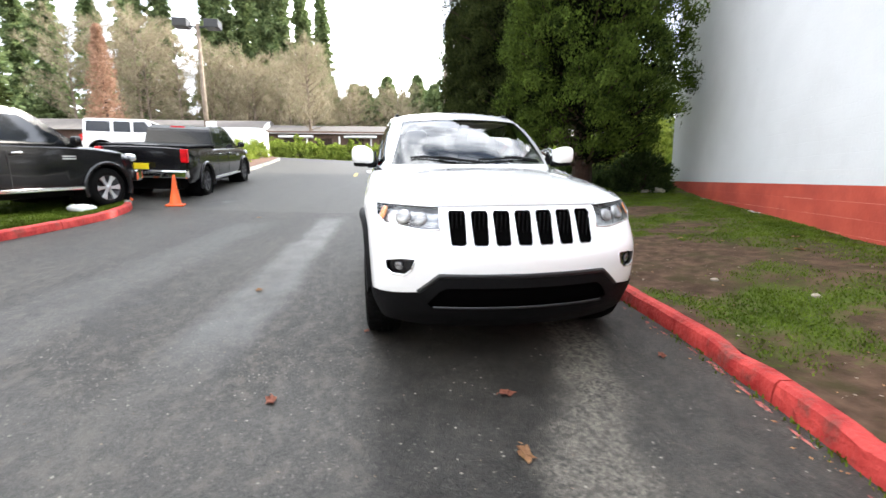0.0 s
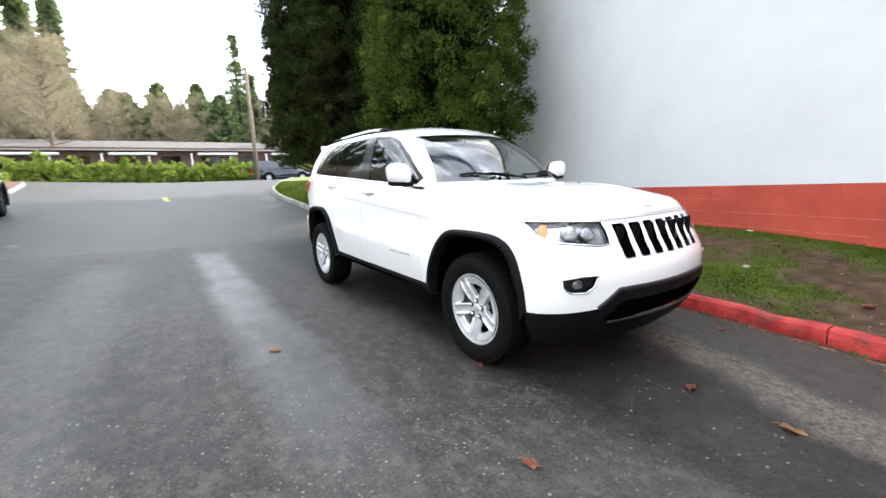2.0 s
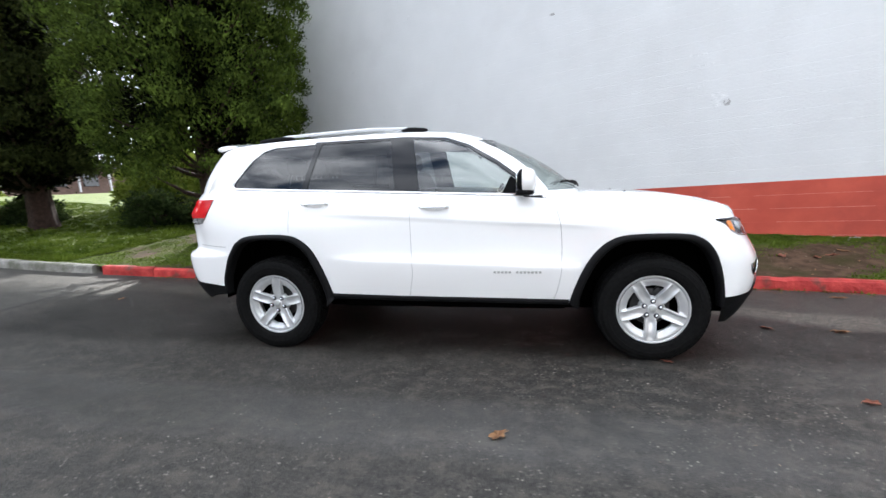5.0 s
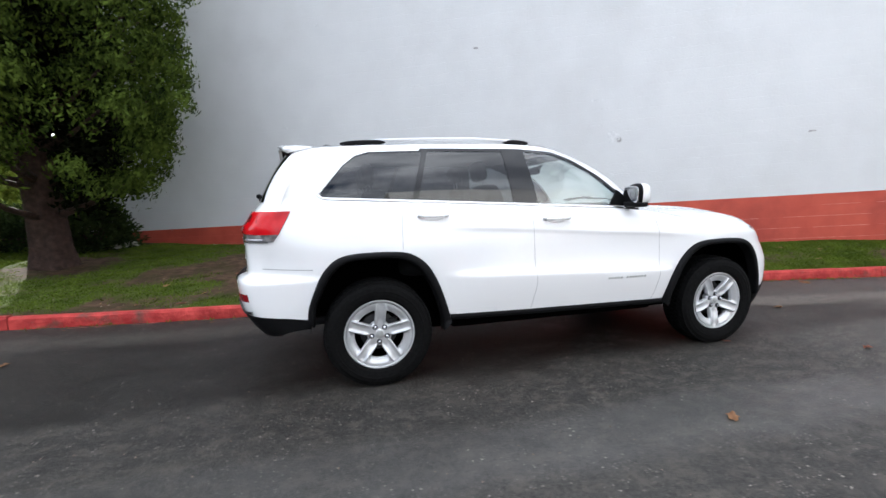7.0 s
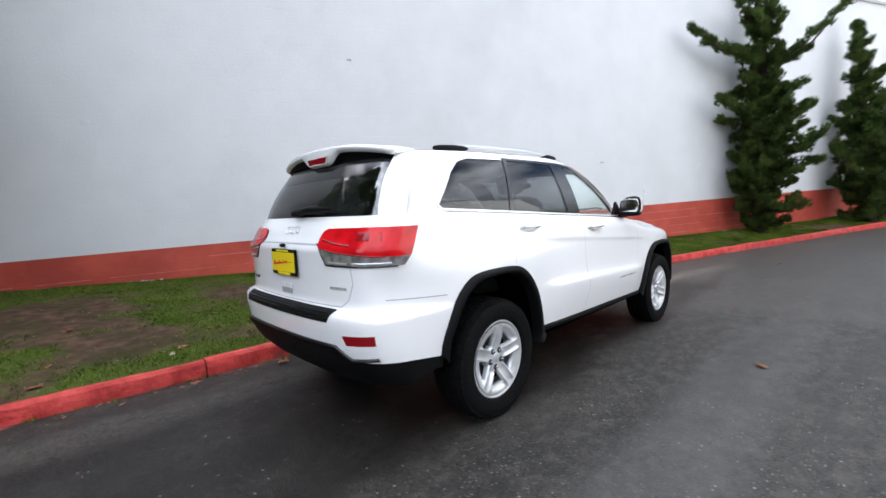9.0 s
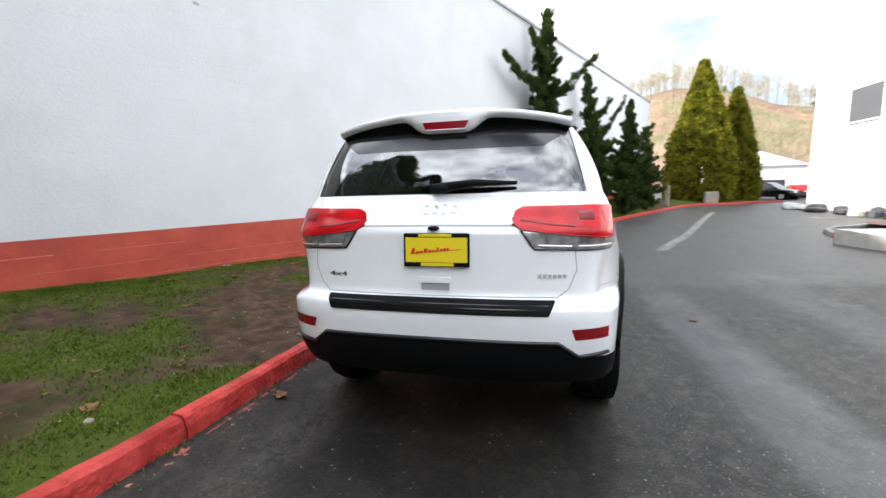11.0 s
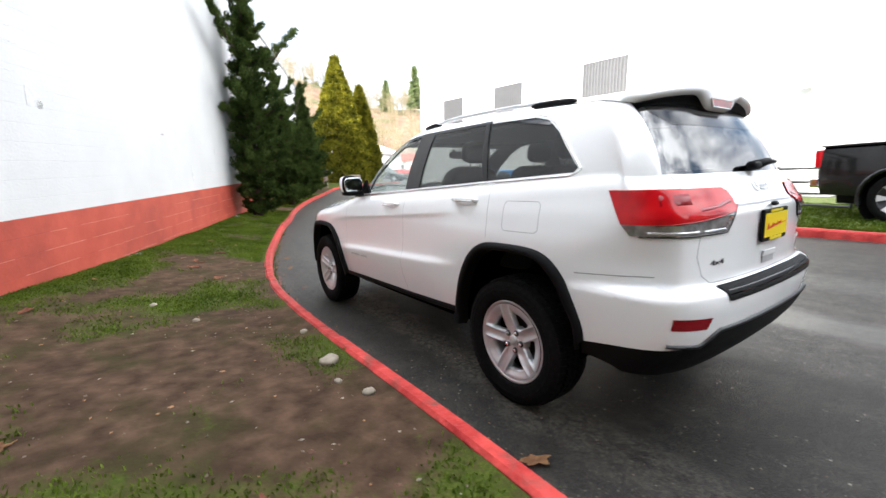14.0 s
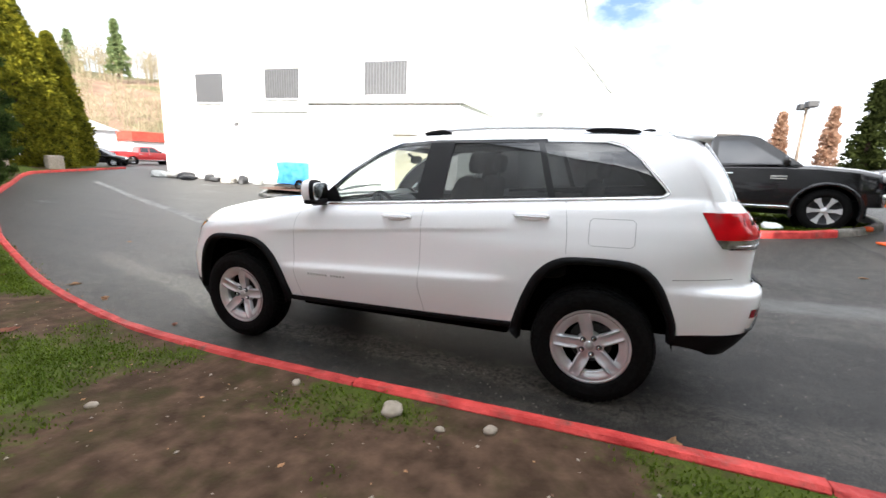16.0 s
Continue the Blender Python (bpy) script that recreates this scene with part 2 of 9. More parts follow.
    # a dry pale strip that follows the kerb beside the damp gutter
    edge = math_node('MULTIPLY_ADD', y, math_node('MULTIPLY_ADD', y, math_node('MULTIPLY_ADD', y, 0.00106, -0.01159), 0.075), 0.72)
    edge = math_node('ADD', edge, step(y, -3.3, -2.0, -0.26, 0.0))
    aside = math_node('MULTIPLY_ADD', wobble, 0.22, math_node('SUBTRACT', x, edge))
    strip_d = math_node('ABSOLUTE', aside)
    crust = node_noise(26, 6, (1, 0.8, 1), 0.7)
    ragged = math_node('MULTIPLY_ADD', crust, 0.45, math_node('MULTIPLY_ADD', fine, 0.75, strip_d))
    pale = math_node('MULTIPLY', step(ragged, 0.68, 0.86, 1.0, 0.0), math_node('MULTIPLY', step(y, -6.5, -5.5), step(y, 4.5, 6.0, 1.0, 0.0)))
    pale = math_node('MULTIPLY', pale, step(crust, 0.40, 0.56, 0.12, 1.0))
    pale = math_node('MULTIPLY', pale, step(y, 0.6, 2.2, 1.0, 0.35))
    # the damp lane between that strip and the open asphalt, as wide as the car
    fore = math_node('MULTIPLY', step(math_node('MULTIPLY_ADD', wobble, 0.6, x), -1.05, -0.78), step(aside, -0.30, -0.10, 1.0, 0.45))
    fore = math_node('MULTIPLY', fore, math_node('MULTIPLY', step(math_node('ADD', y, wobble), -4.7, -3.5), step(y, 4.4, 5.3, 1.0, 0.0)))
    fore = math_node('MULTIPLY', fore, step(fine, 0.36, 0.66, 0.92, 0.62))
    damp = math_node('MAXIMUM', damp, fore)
    wet = math_node('MAXIMUM', track(-1.95, 0.03, 0.36, -2.6, 5.2), math_node('MULTIPLY', track(-3.4, 0.05, 0.5, -4.0, 4.6), 0.35))
    wet = math_node('MULTIPLY', wet, step(fine, 0.30, 0.62, 0.55, 0.9))
    film = math_node('MAXIMUM', wet, math_node('MULTIPLY', step(patch, 0.60, 0.72, 0.0, 0.6), step(fine, 0.45, 0.6)))
    # paler front stretch: dry surface, plus sky sheen put into the colour
    worn = step(math_node('MULTIPLY_ADD', patch, -2.6, y), -4.0, -3.3, 1.0, 0.0)
    worn = math_node('MULTIPLY', worn, math_node('MULTIPLY_ADD', fore, -0.8, 1.0))
    dry = mix(math_node('MULTIPLY', worn, 0.24), dry, mix(step(grain, 0.32, 0.70), (0.042, 0.040, 0.037), (0.100, 0.095, 0.089)))
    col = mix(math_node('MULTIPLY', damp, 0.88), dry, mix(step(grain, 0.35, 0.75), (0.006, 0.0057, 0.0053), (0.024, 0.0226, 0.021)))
    col = mix(math_node('MULTIPLY', pale, 0.9), col, mix(step(grain, 0.34, 0.66), (0.060, 0.056, 0.050), (0.19, 0.176, 0.155)))
    col = mix(math_node('MULTIPLY', math_node('MULTIPLY', stones, step(fine, 0.40, 0.62, 0.20, 1.0)), 0.62), col, (0.46, 0.44, 0.40))
    col = mix(math_node('MULTIPLY', seam, 0.8), col, (0.012, 0.012, 0.012))
    # wet tracks lightened towards blue-grey: sky sheen put into the colour
    col = mix(math_node('MULTIPLY', wet, 0.30), col, (0.070, 0.071, 0.075))
    # a darker, wetter stretch behind the parked car, a paler front end with sky sheen put into the colour, and a tarry
    # tint over all
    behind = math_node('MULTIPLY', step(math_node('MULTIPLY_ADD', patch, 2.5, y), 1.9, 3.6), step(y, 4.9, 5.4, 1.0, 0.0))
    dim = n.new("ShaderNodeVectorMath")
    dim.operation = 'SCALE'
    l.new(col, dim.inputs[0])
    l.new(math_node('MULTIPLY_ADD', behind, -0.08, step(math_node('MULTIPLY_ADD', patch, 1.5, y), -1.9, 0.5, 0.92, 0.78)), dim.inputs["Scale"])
    tar = n.new("ShaderNodeVectorMath")
    tar.operation = 'MULTIPLY'
    tar.inputs[1].default_value = (1.03, 1.0, 0.93)
    l.new(dim.outputs["Vector"], tar.inputs[0])
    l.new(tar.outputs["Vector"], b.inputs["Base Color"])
    rough = math_node('MULTIPLY_ADD', film, -0.22, 0.60)
    rough = math_node('MULTIPLY_ADD', damp, -0.06, math_node('MULTIPLY_ADD', worn, -0.10, rough))
    l.new(rough, b.inputs["Roughness"])
    l.new(math_node('MULTIPLY_ADD', film, 0.20, math_node('MULTIPLY_ADD', math_node('MAXIMUM', damp_shade, math_node('MULTIPLY', fore, 0.7)), -0.16, math_node('MULTIPLY_ADD', worn, 0.04, 0.30))), b.inputs["Specular IOR Level"])
    bn = n.new("ShaderNodeBump")
    bn.inputs["Distance"].default_value = 0.012
    l.new(math_node('MULTIPLY_ADD', film, -0.42, 0.55), bn.inputs["Strength"])
    l.new(node_noise(110, 5), bn.inputs["Height"])
    l.new(bn.outputs["Normal"], b.inputs["Normal"])
    return m


def mossy(m, dark, light):
    """Lays low moss and turf over a soil where the mesh's moss attribute says that it grows, with a ragged edge."""
    n, l = m.node_tree.nodes, m.node_tree.links
    b = n["Principled BSDF"]
    under = b.inputs["Base Color"].links[0].from_socket
    at = n.new("ShaderNodeAttribute")
    at.attribute_name = "moss"
    tc = n.new("ShaderNodeTexCoord")
    tex = [n.new("ShaderNodeTexNoise") for _ in range(2)]
    for t, sc in zip(tex, (13.0, 70.0)):
        t.inputs["Scale"].default_value, t.inputs["Detail"].default_value, t.inputs["Roughness"].default_value = sc, 7.0, 0.68
        l.new(tc.outputs["Object"], t.inputs["Vector"])
    add = n.new("ShaderNodeMath")
    add.operation = 'MULTIPLY_ADD'
    add.inputs[1].default_value = 1.6
    l.new(tex[0].outputs["Fac"], add.inputs[0])
    l.new(at.outputs["Fac"], add.inputs[2])
    edge = n.new("ShaderNodeMapRange")
    for key, v in (("From Min", 0.98), ("From Max", 1.42), ("To Max", 0.92)):
        edge.inputs[key].default_value = v
    l.new(add.outputs[0], edge.inputs["Value"])
    ramp = n.new("ShaderNodeValToRGB")
    ramp.color_ramp.elements[0].position, ramp.color_ramp.elements[1].position = 0.36, 0.66
    ramp.color_ramp.elements[0].color, ramp.color_ramp.elements[1].color = (*dark, 1), (*light, 1)
    l.new(tex[1].outputs["Fac"], ramp.inputs["Fac"])
    mix = n.new("ShaderNodeMix")
    mix.data_type = 'RGBA'
    l.new(edge.outputs["Result"], mix.inputs[0])
    l.new(under, mix.inputs[6])
    l.new(ramp.outputs["Color"], mix.inputs[7])
    l.new(mix.outputs[2], b.inputs["Base Color"])


M = {}
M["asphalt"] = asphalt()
M["kerb_red"] = material("kerb_red", (0.33, 0.022, 0.020), 0.65, color2=(0.55, 0.062, 0.052), scale=7, bump=0.8, bump_scale=26,
                         mottled=(0.15, 0.055, 0.042), mottle_scale=5, mottle=(0.54, 0.70), vary=0.18, spec=0.3)
M["kerb_faded"] = material("kerb_faded", (0.30, 0.055, 0.045), 0.8, color2=(0.40, 0.14, 0.115), scale=40, bump=0.4, bump_scale=90, mottled=(0.05, 0.042, 0.038), mottle_scale=30, mottle=(0.50, 0.62))
M["kerb_grey"] = material("kerb_grey", (0.22, 0.21, 0.19), 0.85, color2=(0.34, 0.33, 0.30), scale=14, bump=0.4, bump_scale=40,
                          mottled=(0.12, 0.12, 0.09), mottle_scale=2.5, vary=0.1)
M["soil"] = material("soil", (0.040, 0.024, 0.015), 0.95, color2=(0.098, 0.060, 0.039), scale=7, detail=12, bump=0.30, bump_scale=42,
                     mottled=(0.036, 0.032, 0.012), mottle_scale=2.4, mottle=(0.47, 0.66), spec=0.1)
mossy(M["soil"], (0.028, 0.044, 0.006), (0.080, 0.106, 0.015))
M["lawn"] = material("lawn", (0.07, 0.105, 0.014), 0.9, color2=(0.15, 0.185, 0.028), scale=18, detail=9, bump=0.8, bump_scale=60,
                     mottled=(0.13, 0.15, 0.028), mottle_scale=0.5, mottle=(0.5, 0.75))
M["wall_white"] = material("wall_white", (0.605, 0.615, 0.625), 0.75, color2=(0.635, 0.645, 0.655), scale=1.6, bump=0.2, bump_scale=30, mottled=(0.555, 0.56, 0.565), mottle_scale=0.45, mottle=(0.50, 0.80))
M["wall_red"] = material("wall_red", (0.40, 0.054, 0.031), 0.7, color2=(0.50, 0.080, 0.046), scale=2.5, bump=0.2, bump_scale=25,
                         mottled=(0.34, 0.045, 0.028), mottle_scale=1.0)
M["wall_joint"] = material("wall_joint", (0.52, 0.15, 0.105), 0.8, color2=(0.66, 0.30, 0.24), scale=12, bump=0.3, bump_scale=60)
M["bark"] = material("bark", (0.020, 0.010, 0.007), 0.95, color2=(0.054, 0.028, 0.019), scale=12, bump=1.0, bump_scale=20)
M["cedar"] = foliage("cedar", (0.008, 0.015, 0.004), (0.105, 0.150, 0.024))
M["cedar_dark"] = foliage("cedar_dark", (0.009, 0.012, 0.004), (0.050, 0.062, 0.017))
# near-black inner leaves: shade between the boughs put into the colour
M["cedar_shade"] = foliage("cedar_shade", (0.004, 0.005, 0.003), (0.012, 0.015, 0.006))
M["pine"] = foliage("pine", (0.012, 0.024, 0.007), (0.088, 0.125, 0.032))
M["gold_cypress"] = foliage("gold_cypress", (0.022, 0.034, 0.006), (0.30, 0.275, 0.026))
M["hedge"] = foliage("hedge", (0.10, 0.15, 0.02), (0.36, 0.42, 0.085))
M["shrub"] = foliage("shrub", (0.010, 0.019, 0.007), (0.055, 0.082, 0.026))
M["russet"] = foliage("russet", (0.26, 0.145, 0.095), (0.46, 0.30, 0.21))
M["twigs"] = foliage("twigs", (0.20, 0.165, 0.105), (0.44, 0.38, 0.26))
M["far_green"] = foliage("far_green", (0.075, 0.115, 0.05), (0.28, 0.34, 0.15))
M["grass"] = foliage("grass", (0.056, 0.094, 0.012), (0.145, 0.20, 0.028))
M["paint_white"] = material("paint_white", (0.86, 0.86, 0.86), 0.22, coat=1.0, spec=0.5)
M["paint_black"] = material("paint_black", (0.006, 0.006, 0.007), 0.18, coat=0.35, spec=0.3)
M["paint_grey"] = material("paint_grey", (0.012, 0.012, 0.013), 0.2, metal=0.2, coat=0.4, spec=0.3)
M["paint_navy"] = material("paint_navy", (0.010, 0.016, 0.032), 0.25, coat=1.0)
M["paint_red"] = material("paint_red", (0.50, 0.02, 0.02), 0.3, coat=1.0)
M["black_plastic"] = material("black_plastic", (0.006, 0.006, 0.0065), 0.55, bump=0.15, bump_scale=300, spec=0.09)
M["black_sheen"] = material("black_sheen", (0.012, 0.012, 0.013), 0.34, spec=0.5)
M["black_gloss"] = material("black_gloss", (0.008, 0.008, 0.009), 0.12)
M["gap"] = material("gap", (0.33, 0.33, 0.335), 0.8)
M["rubber"] = material("rubber", (0.004, 0.004, 0.004), 0.75, color2=(0.008, 0.008, 0.008), scale=40, bump=0.2, bump_scale=200, spec=0.06)
M["alloy"] = material("alloy", (0.62, 0.63, 0.64), 0.30, metal=0.45, color2=(0.56, 0.57, 0.58), scale=5, coat=0.4)
M["lamp_smoke"] = material("lamp_smoke", (0.22, 0.21, 0.21), 0.2, metal=0.6, color2=(0.55, 0.54, 0.54), scale=22, detail=2, coat=0.8)
M["wall_patch"] = material("wall_patch", (0.56, 0.57, 0.58), 0.8, color2=(0.68, 0.69, 0.70), scale=14, bump=0.4, bump_scale=40)
M["wall_scar"] = material("wall_scar", (0.30, 0.30, 0.30), 0.85, color2=(0.45, 0.45, 0.45), scale=20)
M["alloy_dark"] = material("alloy_dark", (0.07, 0.07, 0.075), 0.5, metal=0.7)
M["chrome"] = material("chrome", (0.80, 0.81, 0.82), 0.08, metal=1.0)
M["lamp_red"] = material("lamp_red", (0.60, 0.006, 0.011), 0.18, color2=(0.40, 0.003, 0.007), scale=9, detail=2, coat=0.2, spec=0.3)
M["lamp_dark_red"] = material("lamp_dark_red", (0.24, 0.005, 0.009), 0.2, coat=0.3, spec=0.3)
M["lamp_clear"] = material("lamp_clear", (0.72, 0.72, 0.74), 0.22, metal=0.6, coat=0.5)
M["lamp_bowl"] = material("lamp_bowl", (0.05, 0.05, 0.055), 0.2, metal=0.7, color2=(0.62, 0.62, 0.64), scale=11, detail=1, coat=0.3)
M["lamp_amber"] = material("lamp_amber", (0.85, 0.24, 0.02), 0.15, coat=1.0)
M["lamp_lens"] = glass("lamp_lens", (0.92, 0.93, 0.94), 0.02)
M["glass_clear"] = glass("glass_clear", (0.88, 0.94, 0.91), 0.03, gain=3.0)
M["glass_screen"] = glass("glass_screen", (0.84, 0.90, 0.87), 0.04, gain=3.6)
# blacker than the plastics: shade of recesses and underbody put into the colour
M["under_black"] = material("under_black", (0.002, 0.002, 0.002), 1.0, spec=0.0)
M["glass_dark"] = glass("glass_dark", (0.17, 0.18, 0.19), 0.20, gain=1.9)
M["glass_rear"] = glass("glass_rear", (0.17, 0.18, 0.19), 0.20, gain=4.5)
M["window_far"] = glass("window_far", (0.3, 0.32, 0.33), 0.6)
M["seat_cloth"] = material("seat_cloth", (0.018, 0.018, 0.019), 0.85, bump=0.2, bump_scale=150)
M["lining_dark"] = material("lining_dark", (0.020, 0.020, 0.021), 0.9, spec=0.1)
M["cabin_light"] = material("cabin_light", (0.42, 0.40, 0.37), 0.8)
M["cone_orange"] = material("cone_orange", (0.85, 0.13, 0.02), 0.5, color2=(0.72, 0.10, 0.02), scale=6)
M["plate_yellow"] = material("plate_yellow", (0.80, 0.62, 0.01), 0.4)
M["sign_red"] = material("sign_red", (0.62, 0.02, 0.015), 0.4)
M["louvre_dark"] = material("louvre_dark", (0.075, 0.075, 0.078), 0.6, color2=(0.10, 0.10, 0.10), scale=5)
M["louvre_light"] = material("louvre_light", (0.13, 0.13, 0.135), 0.6)
M["concrete"] = material("concrete", (0.34, 0.32, 0.28), 0.9, color2=(0.46, 0.44, 0.40), scale=6, bump=0.2, bump_scale=30)
M["metal_grey"] = material("metal_grey", (0.36, 0.37, 0.36), 0.5, metal=0.2, color2=(0.44, 0.45, 0.43), scale=4)
M["unit_grey"] = material("unit_grey", (0.20, 0.205, 0.20), 0.6, color2=(0.26, 0.265, 0.255), scale=3, mottled=(0.15, 0.145, 0.135), mottle_scale=2.0)
M["metal_dark"] = material("metal_dark", (0.045, 0.045, 0.047), 0.55, metal=0.3)
M["facade"] = material("facade", (0.80, 0.80, 0.78), 0.75, color2=(0.74, 0.74, 0.73), scale=0.6, bump=0.1, bump_scale=20)
M["door_cream"] = material("door_cream", (0.46, 0.41, 0.32), 0.6, color2=(0.40, 0.36, 0.28), scale=3)
M["brick_brown"] = material("brick_brown", (0.12, 0.075, 0.055), 0.9, color2=(0.17, 0.11, 0.085), scale=3)
M["roof_brown"] = material("roof_brown", (0.095, 0.084, 0.076), 0.9, color2=(0.14, 0.125, 0.114), scale=2, bump=0.3, bump_scale=12)
M["tarp_blue"] = material("tarp_blue", (0.03, 0.20, 0.55), 0.4, color2=(0.10, 0.35, 0.72), scale=4, bump=0.4, bump_scale=6)
M["mulch"] = material("mulch", (0.09, 0.045, 0.03), 0.95, color2=(0.17, 0.09, 0.06), scale=20, bump=0.8, bump_scale=30)
M["road_yellow"] = material("road_yellow", (0.50, 0.38, 0.10), 0.8, color2=(0.36, 0.28, 0.10), scale=12)
M["road_white"] = material("road_white", (0.20, 0.195, 0.185), 0.8, color2=(0.075, 0.073, 0.070), scale=5)
M["leaf_brown"] = material("leaf_brown", (0.22, 0.10, 0.045), 0.8, color2=(0.36, 0.20, 0.09), scale=30)
M["leaf_red"] = material("leaf_red", (0.20, 0.060, 0.035), 0.8, color2=(0.30, 0.12, 0.07), scale=30)
M["pebble"] = material("pebble", (0.12, 0.09, 0.065), 0.9, color2=(0.24, 0.19, 0.15), scale=30)
M["pebble_pale"] = material("pebble_pale", (0.20, 0.165, 0.13), 0.9, color2=(0.34, 0.29, 0.24), scale=30)
M["stone"] = material("stone", (0.24, 0.20, 0.155), 0.9, color2=(0.36, 0.31, 0.25), scale=14, bump=0.3, bump_scale=30)
M["wood_pole"] = material("wood_pole", (0.16, 0.12, 0.09), 0.9, color2=(0.26, 0.21, 0.16), scale=6, bump=0.4, bump_scale=20)
M["hill"] = material("hill", (0.17, 0.10, 0.065), 0.95, color2=(0.28, 0.18, 0.12), scale=0.25, bump=0.5, bump_scale=1.0,
                     mottled=(0.10, 0.11, 0.04), mottle_scale=0.06)


# ---- building blocks ----
def part(name, bm, mat, parent=None, label="", smooth=False, m=None):
    """Links a bmesh as one mesh object; mat is a key of M or a list of keys."""
    me = bpy.data.meshes.new(name)
    bm.to_mesh(me)
    bm.free()
    for k in ([mat] if isinstance(mat, str) else mat):
        me.materials.append(M[k])
    if smooth:
        me.polygons.foreach_set("use_smooth", [True] * len(me.polygons))
    ob = new(name, me)
    if parent is not None:
        ob.parent = parent
    if m is not None:
        ob.matrix_basis = m
    if label:
        tagged(ob, label)
    return ob


def thing(name, label, category, group="", kind="", m=None):
    ob = new(name)
    ob.empty_display_size = 0.2
    if m is not None:
        ob.matrix_basis = m
    return tagged(ob, label, category, group, kind)


def pydata(verts, faces):
    bm = bmesh.new()
    vs = [bm.verts.new(v) for v in verts]
    for f in faces:
        try:
            bm.faces.new([vs[i] for i in f])
        except ValueError:
            pass
    return bm


def add_box(bm, lo, hi, bevel=0.0, m=None):
    lo, hi = Vector(lo), Vector(hi)
    r = bmesh.ops.create_cube(bm, size=1.0, matrix=Matrix.Translation((lo + hi) / 2) @ Matrix.Diagonal((*(hi - lo), 1)))
    vs = r["verts"]
    if bevel > 0:
        es = list({e for v in vs for e in v.link_edges})
        b = bmesh.ops.bevel(bm, geom=es, offset=bevel, segments=2, affect='EDGES', profile=0.6)
        vs = list({v for f in b["faces"] for v in f.verts} | {v for v in vs if v.is_valid})
    if m is not None:
        bmesh.ops.transform(bm, matrix=m, verts=[v for v in vs if v.is_valid])
    return bm


def box(lo, hi, bevel=0.0, m=None):
    return add_box(bmesh.new(), lo, hi, bevel, m)


def add_tube(bm, pts, radii, seg=10, cap=True):
    """A tube through points; radii: one number or one for each point."""
    pts = [Vector(p) for p in pts]
    if not hasattr(radii, "__len__"):
        radii = [radii] * len(pts)
    rings = []
    for i, p in enumerate(pts):
        d = (pts[min(i + 1, len(pts) - 1)] - pts[max(i - 1, 0)]).normalized()
        a = d.orthogonal().normalized() if i == 0 else (rings_a - d * rings_a.dot(d)).normalized()
        rings_a = a
        b = d.cross(a)
        rings.append([bm.verts.new(p + (a * math.cos(k * math.tau / seg) + b * math.sin(k * math.tau / seg)) * radii[i]) for k in range(seg)])
    for r0, r1 in zip(rings, rings[1:]):
        for k in range(seg):
            bm.faces.new((r0[k], r0[(k + 1) % seg], r1[(k + 1) % seg], r1[k]))
    if cap:
        bm.faces.new(rings[0][::-1])
        bm.faces.new(rings[-1])
    return bm


def tube(pts, radii, seg=10, cap=True):
    return add_tube(bmesh.new(), pts, radii, seg, cap)


def add_lathe(bm, profile, seg=48, axis='x'):
    """Turns a profile of (along, radius) round an axis."""
    rings = []
    for a, r in profile:
        ring = []
        for k in range(seg):
            c, s = math.cos(k * math.tau / seg), math.sin(k * math.tau / seg)
            ring.append(bm.verts.new((a, r * c, r * s) if axis == 'x' else (r * c, r * s, a)))
        rings.append(ring)
    for r0, r1 in zip(rings, rings[1:]):
        for k in range(seg):
            bm.faces.new((r0[k], r1[k], r1[(k + 1) % seg], r0[(k + 1) % seg]))
    return bm


def lathe(profile, seg=48, axis='x'):
    return add_lathe(bmesh.new(), profile, seg, axis)


def add_prism(bm, outline, lo, hi, place):
    """A flat outline, given as (a, b) pairs, made thick from lo to hi; place(a, b, c) turns it into a point."""
    bot = [bm.verts.new(place(a, b, lo)) for a, b in outline]
    top = [bm.verts.new(place(a, b, hi)) for a, b in outline]
    k = len(outline)
    bm.faces.new(bot[::-1])
    bm.faces.new(top)
    for i in range(k):
        bm.faces.new((bot[i], bot[(i + 1) % k], top[(i + 1) % k], top[i]))
    return bm


def prism(outline, lo, hi, place):
    bm = add_prism(bmesh.new(), outline, lo, hi, place)
    bmesh.ops.recalc_face_normals(bm, faces=bm.faces)
    return bm


def interp(x, knots):
    """Smooth curve through (x, value) knots."""
    if x <= knots[0][0]:
        return knots[0][1]
    if x >= knots[-1][0]:
        return knots[-1][1]
    for i in range(len(knots) - 1):
        (x0, y0), (x1, y1) = knots[i], knots[i + 1]
        if x <= x1:
            t, h = (x - x0) / (x1 - x0), x1 - x0
            m0 = (y1 - knots[i - 1][1]) / (x1 - knots[i - 1][0]) if i > 0 else (y1 - y0) / h
            m1 = (knots[i + 2][1] - y0) / (knots[i + 2][0] - x0) if i + 2 < len(knots) else (y1 - y0) / h
            return ((2 * t ** 3 - 3 * t * t + 1) * y0 + (t ** 3 - 2 * t * t + t) * h * m0
                    + (-2 * t ** 3 + 3 * t * t) * y1 + (t ** 3 - t * t) * h * m1)


def lin(x, knots):
    for (x0, y0), (x1, y1) in zip(knots, knots[1:]):
        if x <= x1:
            return y0 + (y1 - y0) * max(0.0, (x - x0) / (x1 - x0))
    return knots[-1][1]


# ---- ground ----
def soft(v, k):
    return k * math.log1p(math.exp(min(v / k, 50)))


FALL = [(-400, -0.24), (-14, -0.24), (-9, -0.215), (-5, -0.165), (-2.5, -0.098), (0, 0), (28, 1.12)]


